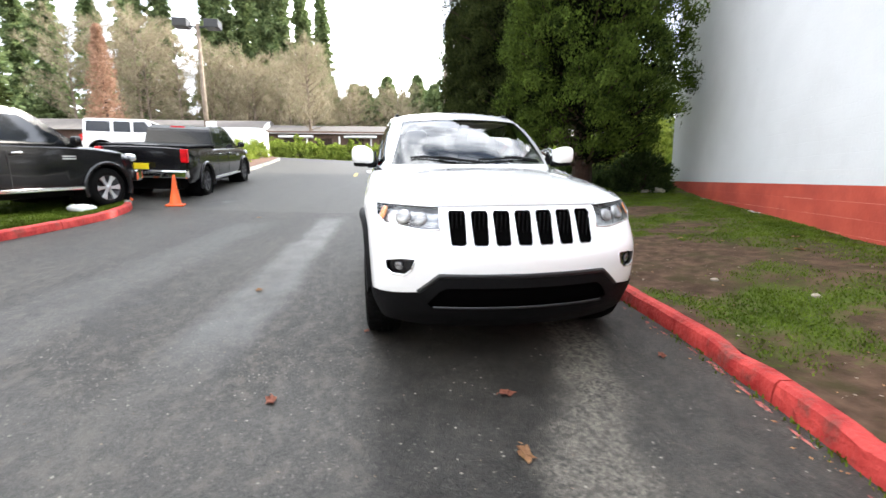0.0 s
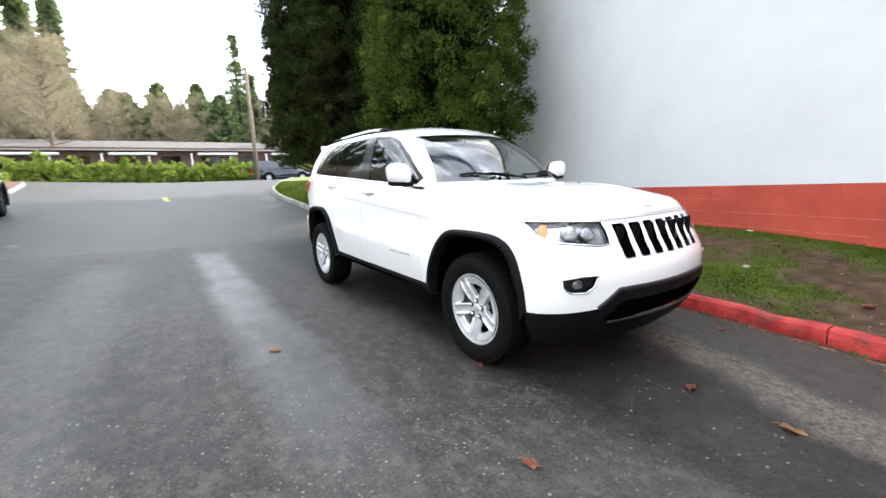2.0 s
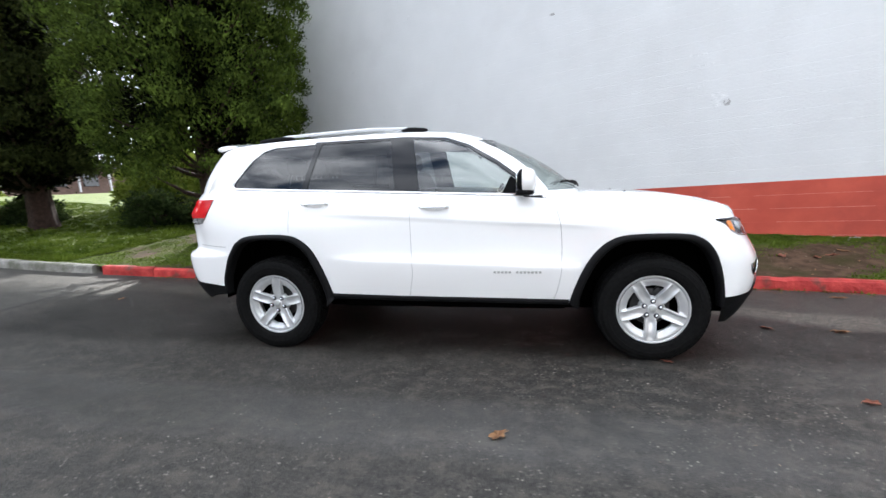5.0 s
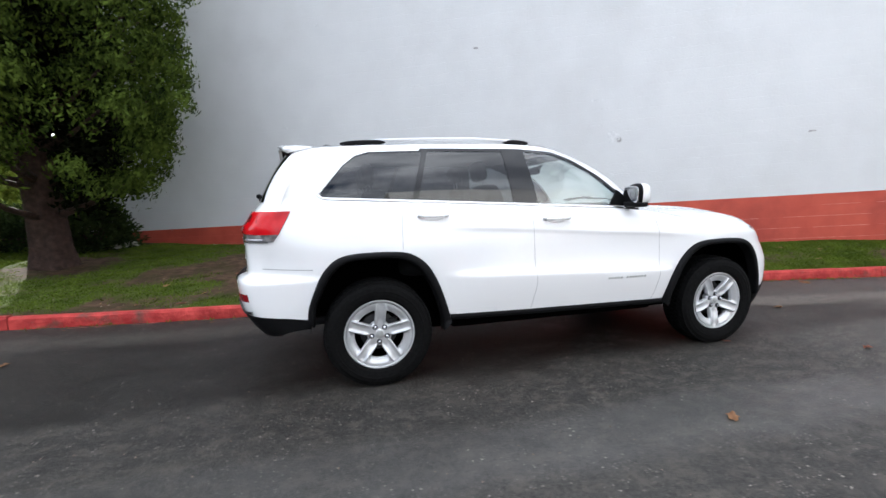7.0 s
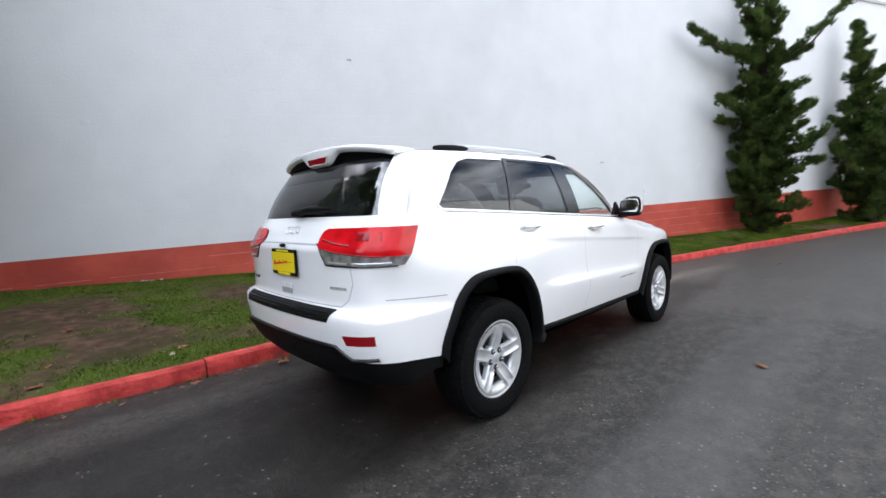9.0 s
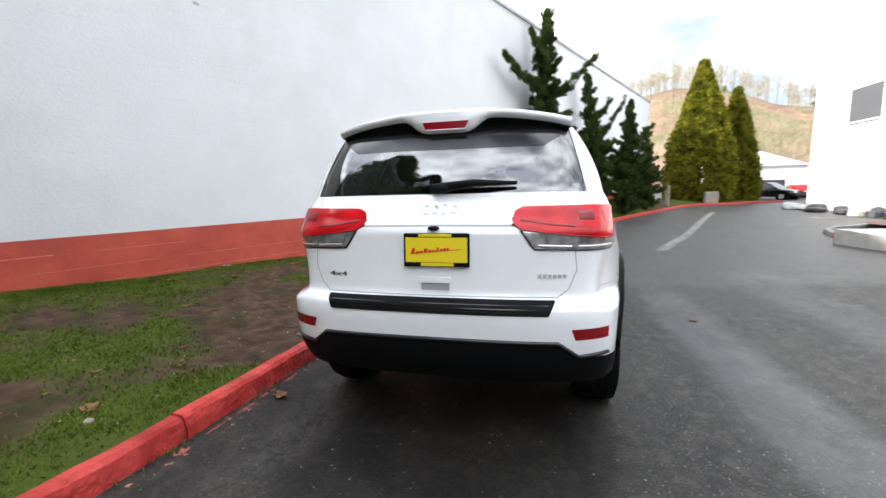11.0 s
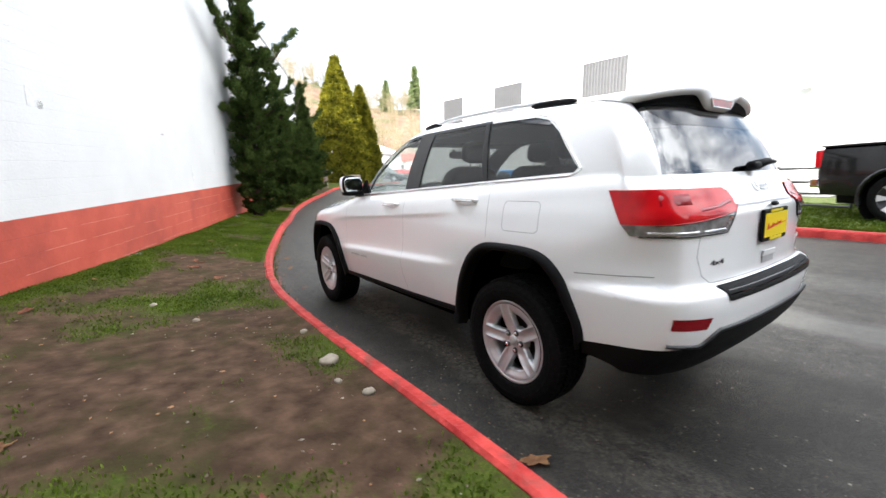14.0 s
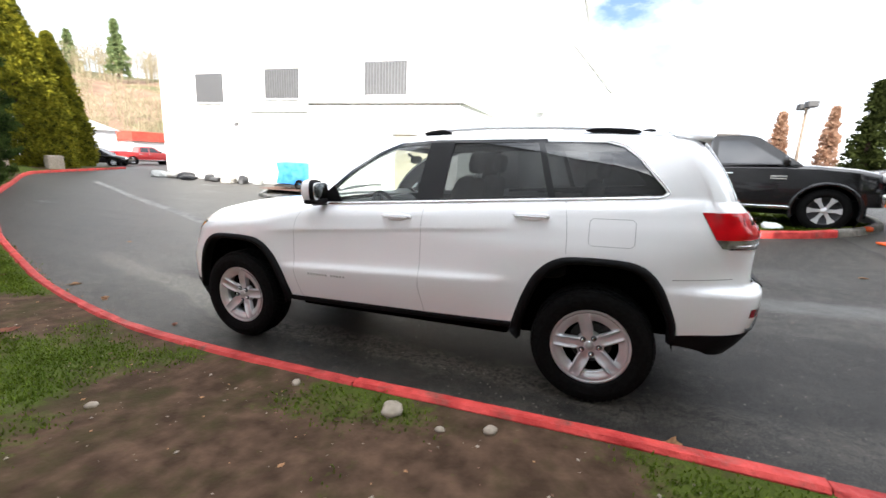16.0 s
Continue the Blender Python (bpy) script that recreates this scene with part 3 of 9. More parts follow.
def ground_z(x, y):
    """The lane falls towards -y, rises across to -x and climbs a ramp at +y."""
    y = min(y, 28.0)
    z = lin(y, FALL) + 0.05 * min(soft(-x - 1.5, 0.6), 7.5) * min(1.0, max(0.25, (y + 14) / 10))
    z += 0.055 * soft(y - 4.5, 0.8)
    return z


WALL_D = Vector((0.4, 0.917, 0)).normalized()
WALL_N = Vector((-0.917, 0.4, 0)).normalized()
WALL_P = Vector((3.44, -3.583, 0))
KERB_KNOTS = [(-40, -28), (-31, -17.2), (-28.7, -13.3), (-27.4, -11.0), (-26, -9.2), (-21, -6.3), (-16, -3.55), (-12.7, -2.05), (-10.6, -1.3), (-8.6, -0.5), (-6.3, 0.28), (-4.4, 0.87), (-2.5, 1.28), (-1.3, 1.38),
              (-0.2, 1.405), (1.5, 1.40), (2.8, 1.44), (4.2, 1.53), (5.4, 1.55), (6.8, 1.50), (8, 1.52), (10.4, 1.70),
              (14.5, 2.0), (18, 2.6), (21, 3.5), (25, 5.0), (29, 7.0)]


def kerb_x(y):
    return interp(y, KERB_KNOTS)


def wall_x(y):
    return WALL_P.x + (y - WALL_P.y) * WALL_D.x / WALL_D.y


def left_kerb_x(y):
    return interp(y, [(-14, -9.6), (-9, -8.3), (-6, -7.3), (-4.4, -6.75), (-2.8, -6.25), (0, -6.0), (2, -5.85), (3.6, -5.76), (4.4, -5.82), (5.0, -5.93), (5.55, -6.16), (6.0, -6.45), (6.4, -7.0)])


def spaced(lo, hi, fine_lo, fine_hi, step, grow=1.35):
    out = list(np.arange(fine_lo, fine_hi + 1e-6, step))
    s, v = step, out[-1]
    while v < hi:
        s *= grow
        v += s
        out.append(min(v, hi))
    s, v = step, out[0]
    while v > lo:
        s *= grow
        v -= s
        out.insert(0, max(v, lo))
    return [float(v) for v in out]


def sheet(xs, ys, z):
    bm = bmesh.new()
    rows = [[bm.verts.new((x, y, z(x, y))) for x in xs] for y in ys]
    for r0, r1 in zip(rows, rows[1:]):
        for a, b, c, d in zip(r0, r0[1:], r1[1:], r1):
            bm.faces.new((a, b, c, d))
    return bm


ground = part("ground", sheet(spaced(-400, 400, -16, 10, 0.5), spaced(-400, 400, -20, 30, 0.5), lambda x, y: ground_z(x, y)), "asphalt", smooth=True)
tagged(ground, "worn damp grey asphalt lane with lighter streaks", "road", kind="structure")


def verge_z(x, y):
    """The strip of earth and grass: kerb height at the kerb, rising to the foot of the wall."""
    k0, k1 = kerb_x(y) + 0.14, wall_x(y)
    t = min(max((x - k0) / max(k1 - k0, 0.5), 0), 1)
    rise = 0.115 + 0.25 * (t * t * (3 - 2 * t)) * min(1.0, max(0.25, (k1 - k0) / 2.5))
    n = noise.noise(Vector((x * 0.9, y * 0.9, 3))) * 0.035 + noise.noise(Vector((x * 3.1, y * 3.1, 8))) * 0.012
    return ground_z(x, y) + rise + n * min(1, t * 6)


def strip(ys, lo, hi, cols, z):
    bm = bmesh.new()
    rows = []
    for y in ys:
        a, b = lo(y), hi(y)
        rows.append([bm.verts.new((a + (b - a) * (i / cols) ** 1.0, y, z(a + (b - a) * i / cols, y))) for i in range(cols + 1)])
    for r0, r1 in zip(rows, rows[1:]):
        for a, b, c, d in zip(r0, r0[1:], r1[1:], r1):
            bm.faces.new((a, b, c, d))
    return bm


verge = part("verge", strip(list(np.arange(-31, 7.01, 0.2)), lambda y: kerb_x(y) + 0.07, lambda y: wall_x(y) + 0.15, 40, verge_z), "soil", smooth=True)


def grass_amount(x, y):
    k0, k1 = kerb_x(y) + 0.14, wall_x(y)
    t = (x - k0) / max(0.4, k1 - k0)
    n = noise.noise(Vector((x * 0.85 + 3.1, y * 0.75, 5.0))) + 0.45 * noise.noise(Vector((x * 2.3, y * 2.3, 9.0)))
    band = 0.80 - abs(t - 0.90) * 3.0 + 0.5 * n
    far = 0.45 if y < -4.5 else 0.0
    near = 0.75 if y > 4.7 else 0.16 * min(1.0, max(0.0, y - 1.2))
    near -= 0.65 * math.exp(-((x - 4.5) ** 2 + (y - 6.2) ** 2) / 1.1)
    return max(band, n * 1.3 + 0.12 + far + near - 0.25 * (1 - min(1, abs(y - 0.5) / 3.0)) * (t < 0.45))


moss = verge.data.attributes.new("moss", 'FLOAT', 'POINT')
moss.data.foreach_set("value", [min(1.0, max(0.0, grass_amount(v.co.x, v.co.y))) for v in verge.data.vertices])
tagged(verge, "bare brown earth with patches of grass beside the kerb", "ground", kind="structure")


def back_lawn_z(x, y):
    t = min(max((x - kerb_x(y)) / 4, 0), 1)
    return ground_z(x, y) + 0.11 + 0.10 * t + 0.02 * noise.noise(Vector((x, y, 0)))


back_lawn = part("lawn", strip(list(np.arange(7.0, 29, 0.4)), lambda y: kerb_x(y) + 0.10, lambda y: 22.0, 30, back_lawn_z), "lawn", smooth=True)
tagged(back_lawn, "sunlit yellow-green lawn under the conifers", "lawn", kind="structure")


def island_z(x, y):
    return ground_z(x, y) + 0.11 - 0.075 * min(1, max(0, (left_kerb_x(y) - 0.15 - x) / 0.5))


island = part("lawn", strip(list(np.arange(-5.2, 6.45, 0.25)), lambda y: -13.5, lambda y: left_kerb_x(y) - 0.12, 20, island_z), "lawn", smooth=True)
tagged(island, "green lawn behind the red kerb under the parked pickup", "lawn", kind="structure")


CHIPS = [(-2.55, 1.2, 0.16, 0.030), (-3.38, 0.95, 0.05, 0.014), (1.9, 1.45, 0.07, 0.015), (0.2, 1.4, 0.06, 0.012)]  # broken places: y, x, half length, depth


def kerb_pieces(owner, path, mat, length, width=0.15, height=0.13, gap=0.012):
    """Kerb stones along a line of (x, y); each is a bevelled block that follows the ground. Inner side is to the right of the line."""
    pts = [Vector((x, y, 0)) for x, y in path]
    run, cum = 0.0, [0.0]
    for a, b in zip(pts, pts[1:]):
        run += (b - a).length
        cum.append(run)

    def at(s):
        for i in range(len(pts) - 1):
            if s <= cum[i + 1] or i == len(pts) - 2:
                t = (s - cum[i]) / (cum[i + 1] - cum[i])
                return pts[i].lerp(pts[i + 1], t), (pts[i + 1] - pts[i]).normalized()
    s, made = 0.0, []
    rng = random.Random(5)
    while s < run - 0.2:
        L = min(length * rng.uniform(0.85, 1.1), run - s)
        cuts = max(1, int(L / 0.12))
        bm = bmesh.new()
        prev = None
        lift = rng.uniform(-0.006, 0.006)
        for i in range(cuts + 1):
            p, d = at(s + gap / 2 + (L - gap) * i / cuts)
            side = Vector((d.y, -d.x, 0))
            z = ground_z(p.x, p.y)
            ring = []
            for off, h in ((0.0, -0.05), (0.006, height * 0.5), (0.014, height - 0.022), (0.034, height), (width - 0.02, height), (width, height - 0.02), (width, -0.05)):
                j = 0.006 * noise.noise(Vector((p.x * 4 + off * 30, p.y * 4, h * 20))) + 0.003 * noise.noise(Vector((p.x * 17, p.y * 17, h * 40)))
                for cy_, cx_, half_, deep in CHIPS:
                    q = abs(p.y - cy_) / half_
                    if h > 0.05 and abs(p.x - cx_) < 0.6 and q < 1:
                        j -= deep * (1 - q * q) * (0.6 + 0.4 * noise.noise(Vector((p.y * 30, off * 60, 2.0))))
                q = p + side * (off + j)
                ring.append(bm.verts.new((q.x, q.y, z + h + lift + j)))
            if prev:
                for k in range(len(ring) - 1):
                    bm.faces.new((prev[k], prev[k + 1], ring[k + 1], ring[k]))
            else:
                bm.faces.new(ring)
            prev = ring
        bm.faces.new(prev[::-1])
        bmesh.ops.recalc_face_normals(bm, faces=bm.faces)
        part("kerb_stone", bm, mat, owner)
        s += L


kerb_red = thing("kerb", "red-painted concrete kerb along the earth verge", "kerb", kind="structure")
kerb_pieces(kerb_red, [(kerb_x(y) - 0.03, y) for y in np.arange(-30.8, 6.21, 0.4)], "kerb_red", 2.9, 0.118, 0.136)
kerb_grey = thing("kerb", "bare grey concrete kerb curving round the lawn", "kerb", kind="structure")
kerb_pieces(kerb_grey, [(kerb_x(y), y) for y in np.arange(6.21, 29, 0.6)], "kerb_grey", 2.4)
kerb_island = thing("kerb", "red-painted kerb along the lawn with the pickup", "kerb", kind="structure")
kerb_pieces(kerb_island, [(left_kerb_x(y), y) for y in np.arange(5.4, -4.6, -0.4)], "kerb_red", 2.6)
kerb_end = thing("kerb", "bare concrete end of the lawn's kerb", "kerb", kind="structure")
kerb_pieces(kerb_end, [(-8.6, 6.62), (-7.6, 6.6), (-6.95, 6.42), (-6.48, 6.05), (-6.22, 5.68), (-6.09, 5.41)], "kerb_grey", 1.3)

# ---- the long white building with its red base ----
WALL_A, WALL_B = -29.0, 10.45
WALL_TOP = 6.85


def wall_point(along, out, z):
    p = WALL_P + WALL_D * (along + 1.92) + WALL_N * out
    return Vector((p.x, p.y, z))


RED_TOP = 0.965
wall_main = part("wall_main", bmesh.new(), "wall_white")
bmw = bmesh.new()
bmr = bmesh.new()
course = 0.2
for row in range(-8, 37):
    z0 = RED_TOP + row * course
    red = row < 0
    tgt = bmr if red else bmw
    z1 = min(z0 + course, WALL_TOP)
    if z0 >= WALL_TOP:
        break
    g = 0.004
    dip = -0.0035 if red else -0.0014
    prof = [(dip, z0), (0.0, z0 + g), (0.0, z1 - g), (dip, z1)]
    rows = [[tgt.verts.new(wall_point(a, o, z)) for a in np.linspace(WALL_A, WALL_B, 12)] for o, z in prof]
    for r0, r1 in zip(rows, rows[1:]):
        for i in range(11):
            tgt.faces.new((r0[i], r0[i + 1], r1[i + 1], r1[i]))
bmw.to_mesh(wall_main.data)
bmw.free()
tagged(wall_main, "white-painted concrete block wall", "wall", kind="structure")
red_base = part("red_base", bmr, "wall_red", wall_main, "brick-red painted base of the block wall")
# pale joint lines along the block courses of the base, broken here and there; the light on their ledges is put into the
# colour
rj = random.Random(83)
bm = bmesh.new()
for row in range(-7, 0):
    z = RED_TOP + row * course
    a = -13.0
    while a < 8.0:
        end = min(a + rj.uniform(0.25, 1.6), WALL_B - 0.02)
        h = rj.uniform(0.0022, 0.0042)
        if z < RED_TOP - 0.3 or rj.random() < 0.45:
            add_prism(bm, [(a, z - h), (end, z - h * rj.uniform(0.4, 1.0)), (end, z + h * rj.uniform(0.3, 1.0)), (a, z + h)], -0.004, 0.0012, lambda p, q, c: wall_point(p, c, q))
        a = end + rj.uniform(0.02, 0.5)
bmesh.ops.recalc_face_normals(bm, faces=bm.faces)
part("course_joints", bm, "wall_joint", wall_main, "pale joint lines between the red courses, ledge light in the colour")
bm = bmesh.new()
c = [wall_point(WALL_A, -0.01, -1.6), wall_point(WALL_B, -0.01, -1.6), wall_point(WALL_B, -24, -1.6), wall_point(WALL_A, -24, -1.6)]
top = [Vector((p.x, p.y, WALL_TOP)) for p in c]
vb, vt = [bm.verts.new(p) for p in c], [bm.verts.new(p) for p in top]
for i in range(4):
    bm.faces.new((vb[i], vb[(i + 1) % 4], vt[(i + 1) % 4], vt[i]))
bm.faces.new(vt)
bmesh.ops.recalc_face_normals(bm, faces=bm.faces)
hall = part("hall_block", bm, "wall_white")
tagged(hall, "white block building behind the painted wall", "building", kind="structure")
bm = bmesh.new()
for a0, a1 in ((WALL_A - 0.1, WALL_B + 0.1),):
    add_prism(bm, [(a0, -24.1), (a1, -24.1), (a1, 0.06), (a0, 0.06)], WALL_TOP, WALL_TOP + 0.10, lambda a, b, z: wall_point(a, b, z))
bmesh.ops.recalc_face_normals(bm, faces=bm.faces)
part("coping", bm, "metal_grey", hall, "grey metal coping")

# scuffs and repairs on the painted wall: (along, z, half width, half height, surface)
rw = random.Random(61)
for a, z, hw, hh, mt in ((-2.01, 2.27, 0.13, 0.12, "wall_patch"), (-2.10, 2.20, 0.05, 0.05, "wall_scar"), (0.54, 4.17, 0.05, 0.025, "wall_scar"), (4.72, 3.02, 0.06, 0.05, "wall_patch"), (3.78, 4.99, 0.05, 0.04, "wall_patch"),
                         (-1.80, 2.80, 0.17, 0.012, "wall_patch"), (-1.74, 2.97, 0.13, 0.018, "wall_patch"), (-4.6, 2.33, 0.16, 0.010, "wall_patch"), (-5.37, 2.09, 0.07, 0.016, "wall_scar"), (-5.2, 2.31, 0.09, 0.010, "wall_patch"),
                         (-2.99, 3.94, 0.12, 0.010, "wall_patch"), (-6.74, 1.34, 0.07, 0.20, "wall_patch"), (-1.65, 2.50, 0.16, 0.008, "wall_patch"), (1.9, 3.6, 0.20, 0.009, "wall_patch"), (-8.6, 1.9, 0.12, 0.10, "wall_patch"),
                         (-3.6, 1.75, 0.16, 0.008, "wall_patch"), (2.8, 2.2, 0.18, 0.008, "wall_patch"), (-7.6, 3.1, 0.2, 0.010, "wall_patch"), (5.6, 4.2, 0.09, 0.012, "wall_patch"), (-10.4, 2.7, 0.15, 0.14, "wall_patch")):
    k = 14
    ring = []
    for i in range(k):
        q = i * math.tau / k
        j = rw.uniform(0.72, 1.08)
        ring.append((a + hw * j * math.copysign(abs(math.cos(q)) ** 0.6, math.cos(q)), z + hh * j * math.copysign(abs(math.sin(q)) ** 0.6, math.sin(q))))
    part("paint_patch", prism(ring, -0.002, 0.003, lambda p, q, c: wall_point(p, c, q)), mt, wall_main)


# ---- the white sport utility car ----
SLOPE = Matrix.Rotation(math.atan(0.04), 4, 'X')
car = thing("car", "white sport utility car parked beside the red kerb", "car", m=SLOPE)

HUB_F, HUB_R, HUB_Z, TYRE_R = -1.50, 1.415, 0.385, 0.385
YF = [(0.22, -2.16), (0.30, -2.26), (0.40, -2.33), (0.50, -2.375), (0.62, -2.39), (0.72, -2.385), (0.80, -2.35), (0.88, -2.305), (0.96, -2.272), (1.02, -2.245), (1.08, -2.20)]
YR = [(0.38, 2.24), (0.48, 2.33), (0.58, 2.385), (0.70, 2.41), (0.775, 2.415), (0.815, 2.40), (0.83, 2.355), (0.90, 2.345), (1.10, 2.35), (1.155, 2.348), (1.18, 2.325), (1.25, 2.285), (1.34, 2.22)]
WZ = [(0.22, 0.86), (0.40, 0.905), (0.50, 0.922), (0.62, 0.934), (0.74, 0.942), (0.84, 0.945), (0.95, 0.944), (1.02, 0.939), (1.06, 0.932), (1.15, 0.915), (1.22, 0.893), (1.30, 0.872), (1.36, 0.855)]
HOOD_C = [(-2.26, 1.016), (-2.18, 1.064), (-2.0, 1.122), (-1.7, 1.170), (-1.3, 1.200), (-1.0, 1.212), (-0.5, 1.24)]
HOOD_D = [(-2.3, 0.06), (-1.95, 0.105), (-1.5, 0.092), (-1.0, 0.060), (-0.7, 0.042), (-0.4, 0.03)]


def hood_z(x, y):
    c = interp(y, HOOD_C)
    a = abs(x)
    bulge = 0.014 * (1 - min(1, max(0, (a - 0.42) / 0.14))) * min(1, max(0, (y + 2.15) / 0.5))
    return c - 0.012 - interp(y, HOOD_D) * (a / 0.88) ** 3 + bulge


def belt_z(y):
    return 1.236 + 0.054 * y


def body_outline(z):
    """The half plan of the lower body at height z, front centre to rear centre."""
    yf, yr, w = interp(z, YF), interp(z, YR), interp(z, WZ)
    return [(0, yf), (0.22, yf + 0.014), (0.42, yf + 0.048), (0.57, yf + 0.094), (0.70, yf + 0.158), (0.808, yf + 0.245), (min(0.888, w - 0.022), yf + 0.39),
            (w - 0.014, -1.70), (w, -1.40), (w - 0.002, -1.0), (w - 0.006, -0.5), (w - 0.006, 0.3), (w - 0.004, 0.9), (w, 1.3), (w - 0.012, 1.65),
            (w - 0.052, 1.98), (0.838, yr - 0.205), (0.755, yr - 0.098), (0.58, yr - 0.036), (0.32, yr - 0.008), (0, yr)]


def ease(v, lo, hi):
    t = min(1.0, max(0.0, (v - lo) / (hi - lo)))
    return t * t * (3 - 2 * t)


def door_line(y):
    """Height of the crease low on the doors."""
    return 0.728 + 0.038 * y


def shoulder_line(y):
    """Height of the crease under the door handles."""
    return 1.056 + 0.068 * y


def sculpt(y, z):
    """How far the flank stands out: a ledge low on the doors, a hollow under the shoulder crease, the tucked quarter over the rear bumper."""
    zl, zs = door_line(y), shoulder_line(y)
    doors = ease(y, -1.04, -0.86) * (1 - ease(y, 0.66, 0.90))
    out = 0.026 * doors * (1 - ease(z, zl, zl + 0.056)) * ease(z, 0.40, zl)
    u = (zs - z) / (zs - zl - 0.06)
    if 0 < u < 1:
        out -= 0.017 * ease(y, -1.25, -0.85) * (1 - ease(y, 0.55, 1.05)) * u ** 0.45 * (1 - u) ** 0.7 * 1.6
    out -= 0.054 * ease(y, 1.72, 2.16) * ease(z, 0.785, 0.836) * (1 - 0.6 * ease(z, 0.90, 1.12))
    return out


def spline(ctrl, per):
    """Catmull-Rom through control points, per steps between each two."""
    pts = [Vector(p) for p in ctrl]
    pts = [2 * pts[0] - pts[1]] + pts + [2 * pts[-1] - pts[-2]]
    out = []
    for i in range(1, len(pts) - 2):
        p0, p1, p2, p3 = pts[i - 1:i + 3]
        for k in range(per):
            t = k / per
            out.append(0.5 * (2 * p1 + (p2 - p0) * t + (2 * p0 - 5 * p1 + 4 * p2 - p3) * t * t + (3 * p1 - p0 - 3 * p2 + p3) * t ** 3))
    out.append(pts[-2])
    return out


PER = 4


def half_loop(z_of):
    """Points of one loop of the lower body; z_of(s, x, y) gives the height, and the plan is taken at that height."""
    pts = spline(body_outline(0.8), PER)
    out = []
    for i, p in enumerate(pts):
        z = z_of(p.x, p.y)
        q = spline(body_outline(z), PER)[i]
        x = q.x + (sculpt(q.y, z) * ease(q.x, 0.70, 0.84) if q.x > 0.7 and q.y > -1.3 else 0.0)
        out.append(Vector((x, q.y, z)))
    return out


def top_z(x, y):
    front = hood_z(max(x, 0.0), y) if y < -0.2 else 9
    t = min(1, max(0, (y + 1.15) / 0.45))
    b = belt_z(y) if y < 1.95 else lin(y, [(1.95, belt_z(1.95)), (2.2, 1.325), (2.5, 1.315)])
    return front * (1 - t) + b * t if y < -0.7 else b


def low_z(x, y):
    return lin(y, [(-2.45, 0.24), (-2.0, 0.29), (-1.85, 0.42), (-0.9, 0.425), (0.9, 0.455), (1.9, 0.46), (2.2, 0.42), (2.45, 0.40)])


LEVELS = [0, 0.07, 0.14, 0.20, 0.25, 0.29] + [0.32 + 0.0165 * i for i in range(15)] + [0.59, 0.63, 0.67] + [0.70 + 0.015 * i for i in range(8)] + [0.83, 0.86, 0.89, 0.915, 0.94, 0.965, 0.985, 1.0]
loops = []
for v in LEVELS:
    lp = half_loop(lambda x, y, v=v: low_z(x, y) + (top_z(x, y) - low_z(x, y)) * v)
    # the shoulder rolls in over the hood and under the glass
    if v > 0.9:
        k = (v - 0.9) / 0.1
        for p in lp:
            p.x *= 1 - 0.035 * k * k
            if p.y < -1.9:
                p.y += 0.02 * k * k
    loops.append(lp)

# glasshouse
ROOF = [(-0.20, 1.733), (-0.05, 1.766), (0.15, 1.788), (0.5, 1.800), (0.9, 1.796), (1.4, 1.784), (1.8, 1.762), (2.0, 1.746)]


def roof_z(x, y):
    return interp(y, ROOF) - 0.062 * (abs(x) / 0.66) ** 2.2


BELT = [(0, -1.10), (0.15, -1.095), (0.30, -1.075), (0.42, -1.045), (0.52, -1.005), (0.60, -0.955), (0.67, -0.895), (0.73, -0.825), (0.78, -0.745), (0.815, -0.64)]
EDGE = [(0, -0.155), (0.15, -0.152), (0.30, -0.14), (0.42, -0.118), (0.51, -0.082), (0.57, -0.035), (0.608, 0.025), (0.632, 0.095), (0.650, 0.175), (0.664, 0.275),
        (0.672, 0.40), (0.678, 0.66), (0.678, 0.98), (0.672, 1.25), (0.664, 1.50), (0.652, 1.72), (0.635, 1.85), (0.59, 1.935), (0.47, 1.968), (0.24, 1.982), (0, 1.985)]
shoulder = loops[-1]
SIDE0 = 10 * PER
belt_ctrl = BELT + [(shoulder[i * PER].x, shoulder[i * PER].y) for i in range(10, 21)]
belt_pts, edge_pts = spline(belt_ctrl, PER), spline(EDGE, PER)
house = []
for v in (0.0, 0.05, 0.12, 0.22, 0.35, 0.5, 0.65, 0.8, 0.91, 0.97, 1.0):
    lp = []
    for i, (b, e) in enumerate(zip(belt_pts, edge_pts)):
        if i >= SIDE0:
            base = shoulder[i].copy()
        else:
            t = min(1, max(0, (b.y + 0.95) / 0.4))
            base = Vector((b.x, b.y, (hood_z(b.x, b.y) + 0.004) * (1 - t) + (belt_z(b.y) + 0.0) * t))
        ze = roof_z(e.x, e.y)
        p = Vector((base.x + (e.x - base.x) * v, base.y + (e.y - base.y) * v, base.z + (ze - base.z) * v))
        bow = 4 * v * (1 - v)
        out = max(b.x, 0.0) / 0.87
        p.x += 0.024 * bow * out
        fore = ease(-b.y, 0.40, 0.72)
        p.y -= 0.055 * bow * fore
        p.z += 0.050 * bow * fore
        if b.y > 2.0:
            p.y += 0.022 * bow
        if v > 0.9:
            p.x -= 0.016 * ((v - 0.9) / 0.1) ** 2 * out
        lp.append(p)
    house.append(lp)


def skin(bm, loops_):
    """Skins a stack of half loops and their mirror images."""
    full = []
    for lp in loops_:
        ring = [bm.verts.new(p) for p in lp] + [bm.verts.new((-p.x, p.y, p.z)) for p in lp[-2:0:-1]]
        full.append(ring)
    n = len(full[0])
    for r0, r1 in zip(full, full[1:]):
        for i in range(n):
            bm.faces.new((r0[i], r0[(i + 1) % n], r1[(i + 1) % n], r1[i]))
    return full


